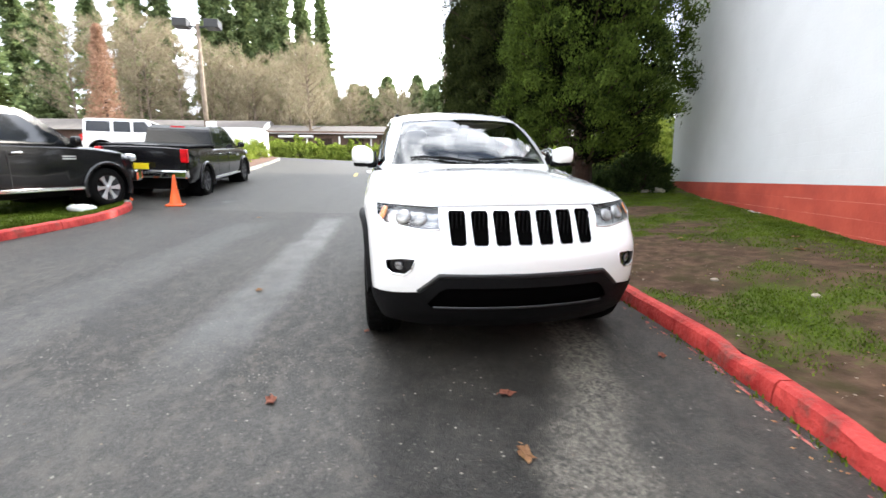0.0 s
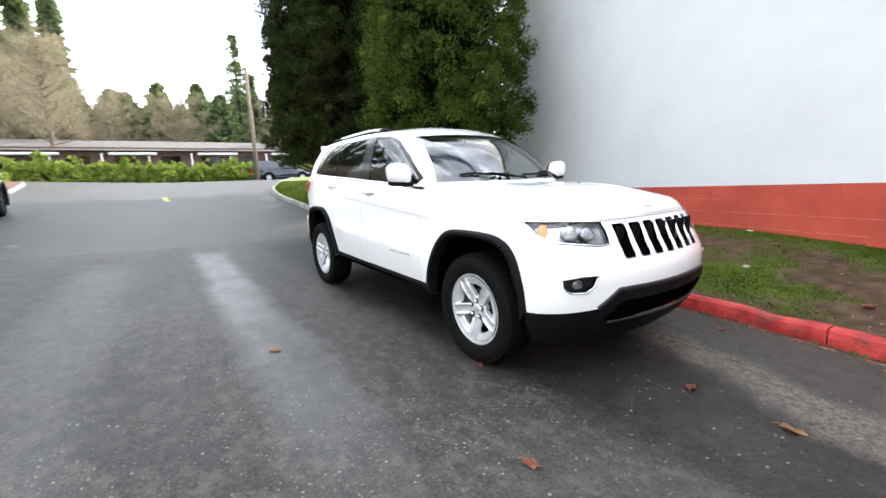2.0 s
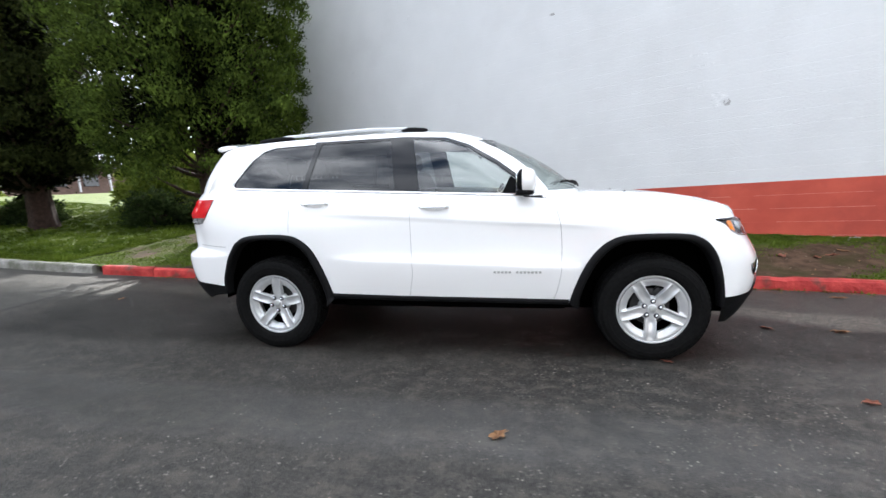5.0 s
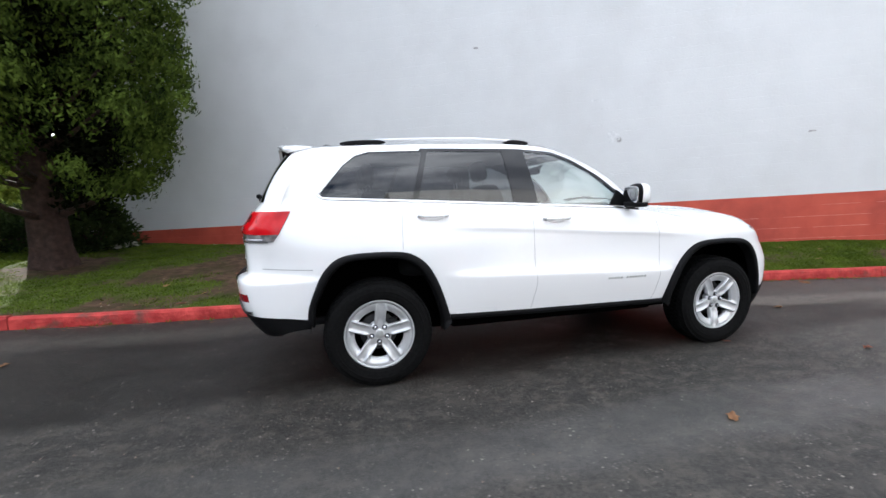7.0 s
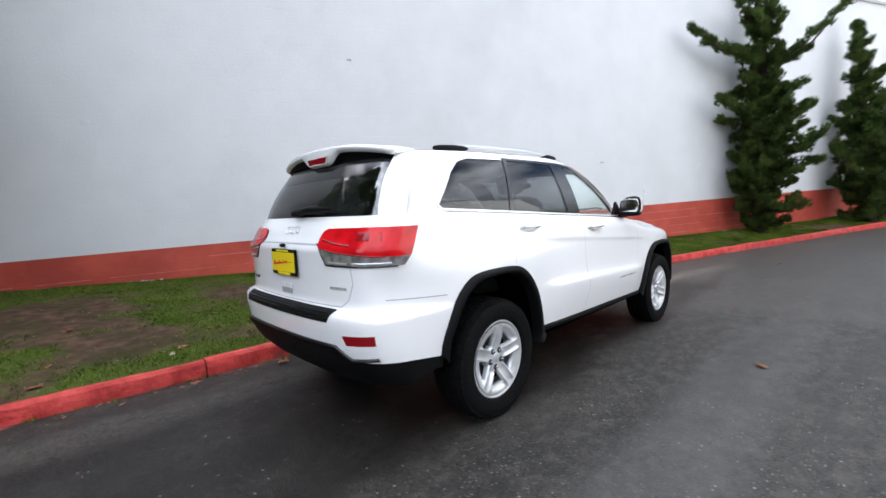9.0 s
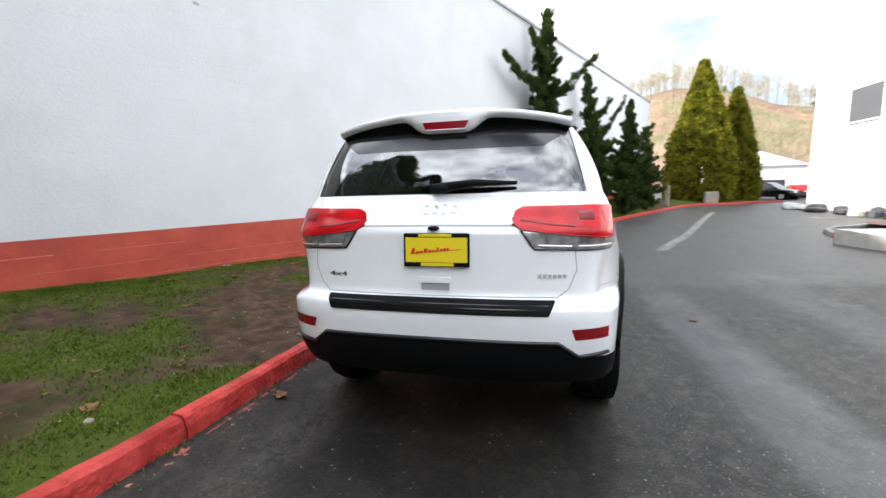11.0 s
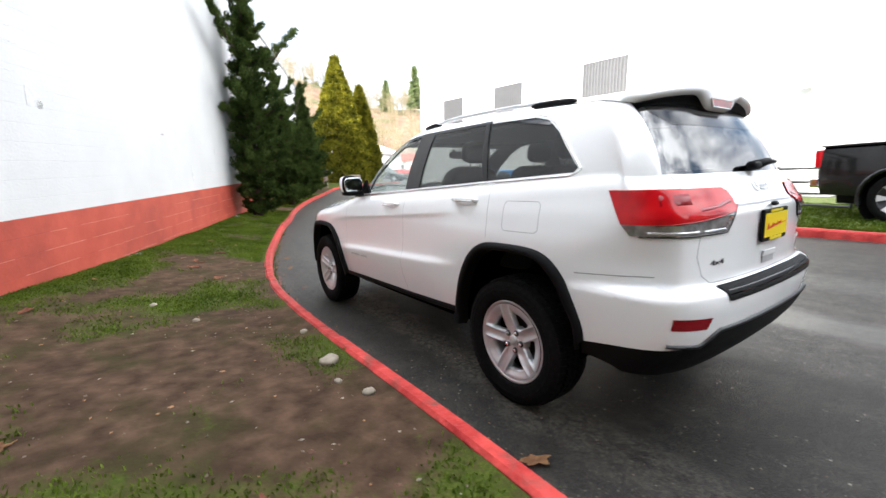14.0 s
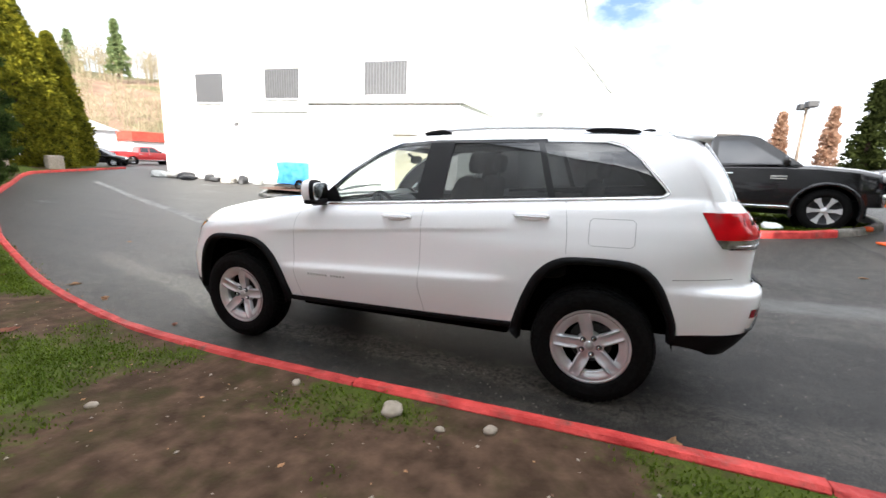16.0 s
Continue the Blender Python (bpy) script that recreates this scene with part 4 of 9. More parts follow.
shell = bmesh.new()
skin(shell, loops)
skin(shell, house)
# roof: strips across, from the front header to the tail
top = house[-1]
prev = None
for p in top:
    row = [shell.verts.new((p.x * k, p.y, roof_z(p.x * k, p.y))) for k in (1, 0.8, 0.55, 0.28, 0, -0.28, -0.55, -0.8, -1)]
    if prev:
        for a, b, c, d in zip(prev, prev[1:], row[1:], row):
            shell.faces.new((a, b, c, d))
    prev = row
# hood: strips across, up to the foot of the windscreen
prev = None
for p in loops[-1]:
    if p.y > -0.70:
        break
    row = []
    for k in (1, 0.96, 0.88, 0.76, 0.62, 0.5, 0.36, 0.18, 0, -0.18, -0.36, -0.5, -0.62, -0.76, -0.88, -0.96, -1):
        x = p.x * k
        edge = p.z
        t = min(1, (1 - abs(k)) / 0.16)
        row.append(shell.verts.new((x, p.y, edge * (1 - t) + (hood_z(x, p.y) + 0.012) * t)))
    if prev:
        for a, b, c, d in zip(prev, prev[1:], row[1:], row):
            shell.faces.new((a, b, c, d))
    prev = row
bmesh.ops.remove_doubles(shell, verts=shell.verts, dist=0.0008)
bmesh.ops.dissolve_degenerate(shell, edges=shell.edges, dist=0.0005)
bmesh.ops.recalc_face_normals(shell, faces=shell.faces)


def carve(bm, faces, poly, axes, seg_normal):
    """Cuts the convex outline poly, seen along one axis, into the faces; returns the faces inside it."""
    ia, ib = axes
    c = (sum(p[0] for p in poly) / len(poly), sum(p[1] for p in poly) / len(poly))
    inside = list(faces)
    for k in range(len(poly)):
        a, b = poly[k], poly[(k + 1) % len(poly)]
        nx, ny = b[1] - a[1], a[0] - b[0]
        ln = math.hypot(nx, ny)
        if ln < 1e-6:
            continue
        nx, ny = nx / ln, ny / ln
        if (c[0] - a[0]) * nx + (c[1] - a[1]) * ny > 0:
            nx, ny = -nx, -ny
        co, no = Vector((0, 0, 0)), Vector((0, 0, 0))
        co[ia], co[ib], no[ia], no[ib] = a[0], a[1], nx, ny
        geom = list({e for f in inside for e in f.edges}) + list({v for f in inside for v in f.verts}) + inside
        bmesh.ops.bisect_plane(bm, geom=geom, plane_co=co, plane_no=no, dist=0.0004)
        cand = {f for f in inside if f.is_valid}
        cand |= {f for v in {v for f in cand for v in f.verts} for f in v.link_faces if seg_normal(f)}
        keep = []
        for f in cand:
            m = f.calc_center_median()
            ok = True
            for q in range(k + 1):
                a2, b2 = poly[q], poly[(q + 1) % len(poly)]
                ux, uy = b2[1] - a2[1], a2[0] - b2[0]
                l2 = math.hypot(ux, uy)
                if l2 < 1e-6:
                    continue
                ux, uy = ux / l2, uy / l2
                if (c[0] - a2[0]) * ux + (c[1] - a2[1]) * uy > 0:
                    ux, uy = -ux, -uy
                if (m[ia] - a2[0]) * ux + (m[ib] - a2[1]) * uy > 1e-5:
                    ok = False
                    break
            if ok:
                keep.append(f)
        inside = keep
    return inside


tag = shell.faces.layers.int.new("tag")
TAGS = {}


def region(name, poly, axes, test, only=(0,)):
    """Names the faces inside an outline; test picks the side of the car."""
    shell.normal_update()
    TAGS[name] = len(TAGS) + 1
    fs = [f for f in shell.faces if f[tag] in only and test(f)]
    got = carve(shell, fs, poly, axes, lambda f: f[tag] in only and test(f))
    for f in got:
        f[tag] = TAGS[name]


def arc(cy, cz, pts):
    return [(cy + a, b) for a, b in pts]


ARCH_F = arc(HUB_F, 0, [(0.505, 0.38), (0.49, 0.50), (0.425, 0.66), (0.345, 0.78), (0.25, 0.855), (0.13, 0.885), (-0.15, 0.885), (-0.27, 0.845), (-0.345, 0.76), (-0.39, 0.64), (-0.42, 0.52), (-0.43, 0.20)])
ARCH_R = arc(HUB_R, 0, [(-0.46, 0.38), (-0.45, 0.50), (-0.39, 0.68), (-0.32, 0.81), (-0.23, 0.89), (-0.12, 0.925), (0.13, 0.925), (0.25, 0.885), (0.335, 0.79), (0.39, 0.68), (0.43, 0.58), (0.44, 0.35)])
wider = lambda pts, cy: [(cy + (a - cy) * 1.05, 0.40 + (b - 0.40) * 1.045 if b > 0.40 else b) for a, b in pts]
for sx, side in ((1, "left"), (-1, "right")):
    on = (lambda f, sx=sx: f.calc_center_median().x * sx > 0.45 and f.normal.x * sx > 0.35)
    low = (lambda f, sx=sx: f.calc_center_median().x * sx > 0.45 and f.calc_center_median().z < 1.0)
    region("arch_f_" + side, wider(ARCH_F, HUB_F), (1, 2), low)
    region("arch_r_" + side, wider(ARCH_R, HUB_R), (1, 2), low)
    region("glass_f_" + side, [(0.165, 1.268), (-0.60, 1.230), (-0.645, 1.275), (-0.42, 1.455), (-0.20, 1.592), (-0.04, 1.652), (0.225, 1.672)], (1, 2), on)
    region("glass_r_" + side, [(1.095, 1.318), (0.36, 1.279), (0.41, 1.675), (0.995, 1.677)], (1, 2), on)
    region("glass_q_" + side, [(1.140, 1.320), (1.035, 1.677), (1.42, 1.668), (1.52, 1.640), (1.61, 1.57), (1.775, 1.375), (1.755, 1.352)], (1, 2), on)
    region("pillar_" + side, [(1.16, 1.321), (-0.635, 1.228), (-0.69, 1.275), (-0.43, 1.478), (-0.20, 1.615), (-0.03, 1.675), (0.30, 1.695), (1.05, 1.695)], (1, 2), on)
    front = (lambda f, sx=sx: f.calc_center_median().x * sx > 0.3 and f.calc_center_median().y < -1.75 and f.normal.z < 0.8)
    rear = (lambda f, sx=sx: f.calc_center_median().x * sx > 0.2 and f.calc_center_median().y > 1.85 and f.normal.z < 0.8)

    def on_side(pts, sx=sx):
        return [(x * sx, z) for x, z in pts]
    region("head_" + side, on_side([(0.480, 0.997), (0.486, 0.874), (0.56, 0.866), (0.80, 0.896), (0.842, 0.935), (0.846, 1.012)]), (0, 2), front)
    region("fog_" + side, on_side([(0.802, 0.688), (0.72, 0.706), (0.632, 0.708), (0.655, 0.645), (0.695, 0.612), (0.765, 0.612), (0.797, 0.640)]), (0, 2), front)
    region("tail_" + side, on_side([(0.41, 1.257), (0.790, 1.262), (0.800, 1.248), (0.790, 1.112), (0.41, 1.150), (0.375, 1.172), (0.362, 1.20), (0.375, 1.24)]), (0, 2), rear)
    flank = (lambda f, sx=sx: f.calc_center_median().x * sx > 0.6 and f.calc_center_median().y > 1.85 and f.normal.x * sx > 0.3)
    region("tail_clear_" + side, on_side([(0.41, 1.150), (0.790, 1.112), (0.785, 1.062), (0.47, 1.066)]), (0, 2), rear)
    region("tail_side_" + side, [(1.965, 1.262), (2.40, 1.262), (2.40, 1.112), (2.045, 1.112)], (1, 2), flank)
    region("clear_side_" + side, [(2.045, 1.112), (2.40, 1.112), (2.40, 1.062), (2.085, 1.062)], (1, 2), flank)
    region("reflector_" + side, on_side([(0.632, 0.706), (0.80, 0.712), (0.80, 0.660), (0.650, 0.654)]), (0, 2), rear)
SLOT_X = [(-0.4375 + 0.1285 * i, -0.4375 + 0.1285 * i + 0.104) for i in range(7)]
nose = (lambda f: abs(f.calc_center_median().x) < 0.55 and f.calc_center_median().y < -2.0 and f.normal.z < 0.85)
for i, (x0, x1) in enumerate(SLOT_X):
    h = 0.010
    region("slot_%d" % i, [(x0 + h, 0.980), (x1 - h, 0.980), (x1, 0.968), (x1 - 0.006, 0.800), (x1 - 0.016, 0.787), (x0 + 0.016, 0.787), (x0 + 0.006, 0.800), (x0, 0.968)], (0, 2), nose)
chin = (lambda f: f.calc_center_median().y < -1.75 and f.calc_center_median().z < 0.75)
region("mouth", [(-0.46, 0.545), (0.46, 0.545), (0.50, 0.52), (0.565, 0.44), (0.54, 0.415), (-0.54, 0.415), (-0.565, 0.44), (-0.50, 0.52)], (0, 2), chin)
region("chin", [(-0.505, 0.612), (0.505, 0.612), (0.63, 0.505), (0.63, 0.15), (-0.63, 0.15), (-0.63, 0.505)], (0, 2), chin)
for sx, side in ((1, "left"), (-1, "right")):
    region("chin_" + side, [(0.625 * sx, 0.51), (0.97 * sx, 0.465), (0.97 * sx, 0.15), (0.625 * sx, 0.15)], (0, 2), chin)
region("apron", [(-0.575, 0.640), (0.575, 0.640), (0.665, 0.570), (0.665, 0.2), (-0.665, 0.2), (-0.665, 0.570)], (0, 2), lambda f: f.calc_center_median().y > 2.0)
region("apron_ends", [(1.78, 0.515), (2.05, 0.545), (2.50, 0.580), (2.50, 0.2), (1.78, 0.2)], (1, 2), lambda f: f.calc_center_median().y > 1.70)
region("pad", [(-0.56, 0.828), (0.56, 0.828), (0.53, 0.768), (-0.53, 0.768)], (0, 2), lambda f: f.calc_center_median().y > 2.2)
region("windscreen", [(-0.71, 1.240), (0.71, 1.240), (0.575, 1.648), (0.33, 1.678), (-0.33, 1.678), (-0.575, 1.648)], (0, 2), lambda f: f.calc_center_median().y < 0.1 and f.calc_center_median().z > 1.2 and f.normal.y < -0.2 and f.normal.z < 0.93)
tailgate = (lambda f: f.calc_center_median().y > 1.7 and f.normal.y > 0.3)
region("frit", [(-0.50, 1.560), (0.50, 1.560), (0.585, 1.615), (0.605, 1.70), (-0.605, 1.70), (-0.585, 1.615)], (0, 2), tailgate)
region("rear_glass", [(-0.705, 1.326), (0.705, 1.326), (0.638, 1.62), (0.618, 1.69), (-0.618, 1.69), (-0.638, 1.62)], (0, 2), tailgate)

# pieces taken from the shell keep the smooth shading of the whole
shell.normal_update()
shell.verts.index_update()


def take(name, tags, mat, label="", offset=0.0, parent=None, within=None):
    """One part of the car out of the faces with these tags."""
    ids = {TAGS[t] for t in tags} if tags else {0}
    fs = [f for f in shell.faces if f[tag] in ids and (within is None or within(f.calc_center_median()))]
    used, verts, norms, faces = {}, [], [], []
    for f in fs:
        row = []
        for v in f.verts:
            if v.index not in used:
                used[v.index] = len(verts)
                verts.append(v.co + v.normal * offset)
                norms.append(v.normal.copy())
            row.append(used[v.index])
        faces.append(row)
    me = bpy.data.meshes.new(name)
    me.from_pydata(verts, [], faces)
    me.materials.append(M[mat])
    me.polygons.foreach_set("use_smooth", [True] * len(me.polygons))
    me.normals_split_custom_set_from_vertices(norms)
    ob = new(name, me)
    ob.parent = parent or car
    if mat in ("glass_clear", "glass_screen", "glass_dark", "glass_rear", "lamp_lens"):
        ob.visible_shadow = False
    if label:
        tagged(ob, label)
    return ob


from mathutils.bvhtree import BVHTree
TREE = BVHTree.FromBMesh(shell)
take("body", (), "paint_white", "glossy white painted body")
take("lining", (), "lining_dark", "dark lining of roof and pillars", -0.022, within=lambda c: c.z > 1.27 and c.y > -0.95)
for side in ("left", "right"):
    take("pillar_lining", ("pillar_" + side,), "lining_dark", "dark lining of the window pillars", -0.022)
for side in ("left", "right"):
    take("window", ("glass_f_" + side,), "glass_clear", "lightly tinted front door glass", -0.006)
    take("window", ("glass_r_" + side,), "glass_dark", "dark privacy glass of the rear door", -0.006)
    take("window", ("glass_q_" + side,), "glass_dark", "dark rear quarter glass", -0.006)
    take("pillar_trim", ("pillar_" + side,), "black_gloss", "black window pillars", -0.002)
take("windscreen", ("windscreen",), "glass_screen", "curved windscreen", -0.004)
rear_window = take("rear_window", ("rear_glass",), "glass_rear", "dark tailgate glass", -0.004)
take("black_band", ("frit",), "black_gloss", "black band along the top of the glass", -0.003, parent=rear_window)
take("front_apron", ("chin", "chin_left", "chin_right"), "black_plastic", "grained black lower front bumper", 0.006)
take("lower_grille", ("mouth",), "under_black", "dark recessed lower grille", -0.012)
take("rear_apron", ("apron", "apron_ends"), "black_plastic", "grained black lower rear bumper", 0.004)
take("bumper_pad", ("pad",), "black_plastic", "ribbed black step pad", 0.006)


def project(side, a, b):
    """The point and normal of the body skin: side 'left', 'right' with (y, z), 'front', 'rear' with (x, z), 'top' with (x, y)."""
    start, way = {"left": ((3, a, b), (-1, 0, 0)), "right": ((-3, a, b), (1, 0, 0)), "front": ((a, -5, b), (0, 1, 0)),
                  "rear": ((a, 5, b), (0, -1, 0)), "top": ((a, b, 4), (0, 0, -1))}[side]
    p, n, _, _ = TREE.ray_cast(Vector(start), Vector(way))
    if p is None:
        return None
    if n.dot(Vector(way)) > 0:
        n = -n
    return p, n


def dense(pts, step=0.03, closed=False):
    pts = list(pts) + ([pts[0]] if closed else [])
    out = []
    for (a0, b0), (a1, b1) in zip(pts, pts[1:]):
        k = max(1, int(math.hypot(a1 - a0, b1 - b0) / step))
        out += [(a0 + (a1 - a0) * i / k, b0 + (b1 - b0) * i / k) for i in range(k)]
    return out + [pts[-1]]


def ribbon(name, mat, side, pts, width, lift=0.0009, thick=0.0, closed=False, label="", parent=None, smooth_in=False):
    """A narrow strip that lies on the body skin along a line; thick makes it a raised bead."""
    if smooth_in:
        pts = [(p.x, p.y) for p in spline(pts, 5)]
    hits = [h for h in (project(side, a, b) for a, b in dense(pts, 0.03, closed)) if h]
    bm = bmesh.new()
    prev = None
    for i, (p, n) in enumerate(hits):
        d = hits[min(i + 1, len(hits) - 1)][0] - hits[max(i - 1, 0)][0]
        if d.length < 1e-6:
            continue
        s = d.normalized().cross(n).normalized() * (width / 2)
        if thick > 0:
            row = [bm.verts.new(p - s), bm.verts.new(p - s * 0.7 + n * thick), bm.verts.new(p + s * 0.7 + n * thick), bm.verts.new(p + s)]
        else:
            row = [bm.verts.new(p - s + n * lift), bm.verts.new(p + s + n * lift)]
        if prev:
            for k in range(len(row) - 1):
                bm.faces.new((prev[k], prev[k + 1], row[k + 1], row[k]))
        prev = row
    return part(name, bm, mat, parent or car, label, smooth=True)


def on_skin(side, a, b, out=0.0, turn=0.0):
    """A frame on the skin: x along the car (or across it), y up, z out of the skin."""
    p, n = project(side, a, b)
    up = Vector((0, 0, 1))
    up = (up - n * up.dot(n)).normalized()
    x = up.cross(n)
    m = Matrix((x, up, n)).transposed().to_4x4()
    return Matrix.Translation(p + n * out) @ m @ Matrix.Rotation(turn, 4, 'Z')


# ---- lamps, grille, trim ----
def blob(sx, sy, sz, seg=20, rings=10, power=1.0):
    """A rounded body, from an ellipsoid squared off by power."""
    bm = bmesh.new()
    bmesh.ops.create_uvsphere(bm, u_segments=seg, v_segments=rings, radius=1.0)
    for v in bm.verts:
        c = v.co
        v.co = Vector([math.copysign(abs(k) ** power, k) for k in c])
        v.co = Vector((v.co.x * sx, v.co.y * sy, v.co.z * sz))
    return bm


for sx, side in ((1, "left"), (-1, "right")):
    lamp = take("headlight", ("head_" + side,), "lamp_lens", "clear lens over a chrome reflector", 0.001)
    take("reflector", ("head_" + side,), "lamp_bowl", "smoked chrome reflector", -0.028, parent=lamp)
    ribbon("surround", "chrome", "front", [(x * sx, z) for x, z in ((0.480, 0.993), (0.486, 0.874), (0.56, 0.866), (0.70, 0.883), (0.80, 0.896), (0.840, 0.935))], 0.012, thick=0.004, parent=lamp)
    ribbon("brow", "black_gloss", "front", [(x * sx, z) for x, z in ((0.482, 0.993), (0.60, 0.999), (0.72, 1.005), (0.838, 1.006))], 0.012, thick=0.003, parent=lamp)
    for cx, cz, r, mat, nm in ((0.70, 0.950, 0.046, "lamp_smoke", "projector"), (0.70, 0.950, 0.034, "lamp_bowl", "lens"), (0.60, 0.940, 0.040, "lamp_smoke", "bulb"), (0.60, 0.940, 0.030, "lamp_bowl", "lens")):
        m = on_skin("front", cx * sx, cz, -0.022)
        part(nm, lathe([(0.0, r * 1.1), (0.012, r), (0.016, r * 0.6), (0.018, 0.001)], 24, axis='z'), mat, lamp, smooth=True, m=m)
    m = on_skin("front", 0.815 * sx, 0.960, -0.012)
    part("turn_lamp", blob(0.024, 0.044, 0.008, power=0.6), "lamp_amber", lamp, "amber turn signal", True, m)
    fog = take("fog_lamp", ("fog_" + side,), "black_gloss", "fog lamp in a black pocket with a chrome edge", -0.02)
    ribbon("surround", "chrome", "front", [(x * sx, z) for x, z in ((0.66, 0.708), (0.632, 0.708), (0.655, 0.645), (0.695, 0.611), (0.765, 0.611), (0.792, 0.632))], 0.010, thick=0.005, parent=fog)
    m = on_skin("front", 0.735 * sx, 0.660, -0.014)
    part("lens", blob(0.030, 0.026, 0.008), "lamp_bowl", fog, "", True, m)
    tail = take("tail_light", ("tail_" + side, "tail_side_" + side), "lamp_red", "red tail lamp that wraps round the corner", 0.007)
    take("reversing_lamp", ("tail_clear_" + side, "clear_side_" + side), "lamp_smoke", "smoky clear reversing lamp", 0.004, parent=tail)
    ribbon("divider", "lamp_dark_red", "rear", [(x * sx, z) for x, z in ((0.365, 1.176), (0.41, 1.150), (0.60, 1.131), (0.80, 1.112))], 0.006, thick=0.012, parent=tail)
    ribbon("bezel", "black_gloss", "rear", [(x * sx, z) for x, z in ((0.405, 1.148), (0.465, 1.064), (0.70, 1.060), (0.822, 1.060))], 0.009, thick=0.006, parent=tail)
    ribbon("reflector_strip", "lamp_clear", "rear", [(x * sx, z) for x, z in ((0.485, 1.080), (0.56, 1.078), (0.63, 1.076))], 0.014, thick=0.007, parent=tail, label="bright strip along the lamp's foot")
    ribbon("reflector_strip", "lamp_clear", "rear", [(x * sx, z) for x, z in ((0.66, 1.077), (0.74, 1.077), (0.81, 1.077))], 0.014, thick=0.007, parent=tail, label="bright strip along the lamp's foot")
    ribbon("light_guide", "lamp_dark_red", "rear", [(x * sx, z) for x, z in ((0.40, 1.196), (0.52, 1.176), (0.64, 1.166))], 0.020, thick=0.0085, parent=tail, label="darker red light guide")
    ribbon("light_guide", "lamp_dark_red", "rear", [(x * sx, z) for x, z in ((0.66, 1.215), (0.72, 1.213), (0.775, 1.211))], 0.070, thick=0.0085, parent=tail, label="darker red lens field")
    take("rear_reflector", ("reflector_" + side,), "lamp_dark_red", "dark red reflector in the bumper", 0.002)

for i in range(7):
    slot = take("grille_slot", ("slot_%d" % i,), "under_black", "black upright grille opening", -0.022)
    x0, x1 = SLOT_X[i]
    ribbon("surround", "chrome", "front", [(x0, 0.968), (x0 + 0.012, 0.981), (x1 - 0.012, 0.981), (x1, 0.968), (x1 - 0.006, 0.800), (x1 - 0.018, 0.786), (x0 + 0.018, 0.786), (x0 + 0.006, 0.800)], 0.006, thick=0.003, closed=True, parent=slot)
    for k in range(3):
        xm = x0 + (x1 - x0) * (k + 1) / 4
        q = project("front", x0 - 0.012, 0.89)
        if q:
            yy = q[0].y
            part("fin", box((xm - 0.003, yy + 0.006, 0.800), (xm + 0.003, yy + 0.02, 0.968)), "black_plastic", slot)

ribbon("apron_lip", "black_sheen", "front", [(x, 0.412) for x in (-0.53, -0.3, 0.0, 0.3, 0.53)], 0.012, thick=0.010, label="smooth black lip along the foot of the bumper")
ribbon("apron_lip", "black_sheen", "rear", [(-0.80, 0.585), (-0.665, 0.573), (-0.575, 0.640), (0.0, 0.642), (0.575, 0.640), (0.665, 0.573), (0.80, 0.585)], 0.016, thick=0.012, label="smooth black edge of the rear apron")
ribbon("apron_lip", "black_sheen", "front", [(-0.62, 0.512), (-0.50, 0.616), (0.0, 0.616), (0.50, 0.616), (0.62, 0.512)], 0.030, thick=0.009, label="raised black edge of the front apron")

# seams of doors, hood, tailgate and filler flap
for side in ("left", "right"):
    seam = lambda pts, w=0.0035, s=side: ribbon("shut_line", "gap", s, pts, w, smooth_in=False)
    seam([(0.245, 1.262), (0.235, 1.10), (0.232, 0.85), (0.222, 0.66), (0.245, 0.55), (0.262, 0.468)])
    seam([(-0.735, 1.212), (-0.80, 1.165), (-0.845, 1.10), (-0.870, 1.0), (-0.878, 0.85), (-0.872, 0.66), (-0.845, 0.52), (-0.815, 0.44)])
    seam([(1.205, 1.318), (1.222, 1.20), (1.232, 1.08), (1.232, 0.985)])
    seam([(-0.66, 1.245), (-0.735, 1.212)])
    seam([(1.84, 0.868), (2.0, 0.872), (2.17, 0.876)], 0.005)
    ribbon("waist_trim", "chrome", side, [(-0.62, 1.214), (-0.2, 1.238), (0.4, 1.270), (1.1, 1.307), (1.74, 1.338)], 0.014, thick=0.004, label="bright strip below the windows")
    ribbon("window_trim", "chrome", side, [(1.74, 1.338), (1.785, 1.362), (1.775, 1.392), (1.62, 1.578), (1.53, 1.652), (1.42, 1.682)], 0.010, thick=0.003, label="bright strip round the quarter glass", smooth_in=True)
    ribbon("sill", "black_plastic", side, [(-0.93, 0.432), (-0.5, 0.437), (0.3, 0.447), (0.90, 0.462)], 0.045, thick=0.012, label="black plastic sill strip")
ribbon("filler_flap", "gap", "left", [(1.36, 1.19), (1.38, 1.207), (1.60, 1.207), (1.62, 1.19), (1.62, 1.06), (1.60, 1.043), (1.38, 1.043), (1.36, 1.06)], 0.0032, closed=True, label="thin outline of the fuel filler flap")
for sx in (1, -1):
    ribbon("hood_line", "gap", "top", [(0.49 * sx, -2.165), (0.62 * sx, -2.06), (0.735 * sx, -1.93), (0.785 * sx, -1.75), (0.80 * sx, -1.3), (0.795 * sx, -0.95)], 0.006)
    ribbon("hood_crease", "paint_white", "top", [(0.30 * sx, -2.0), (0.42 * sx, -1.6), (0.47 * sx, -1.15)], 0.02, thick=0.002)
    ribbon("gate_line", "gap", "rear", [(0.645 * sx, 1.06), (0.655 * sx, 0.97), (0.62 * sx, 0.88), (0.575 * sx, 0.845)], 0.0045)
    ribbon("gate_line", "gap", "rear", [(0.675 * sx, 1.33), (0.66 * sx, 1.265)], 0.0045)
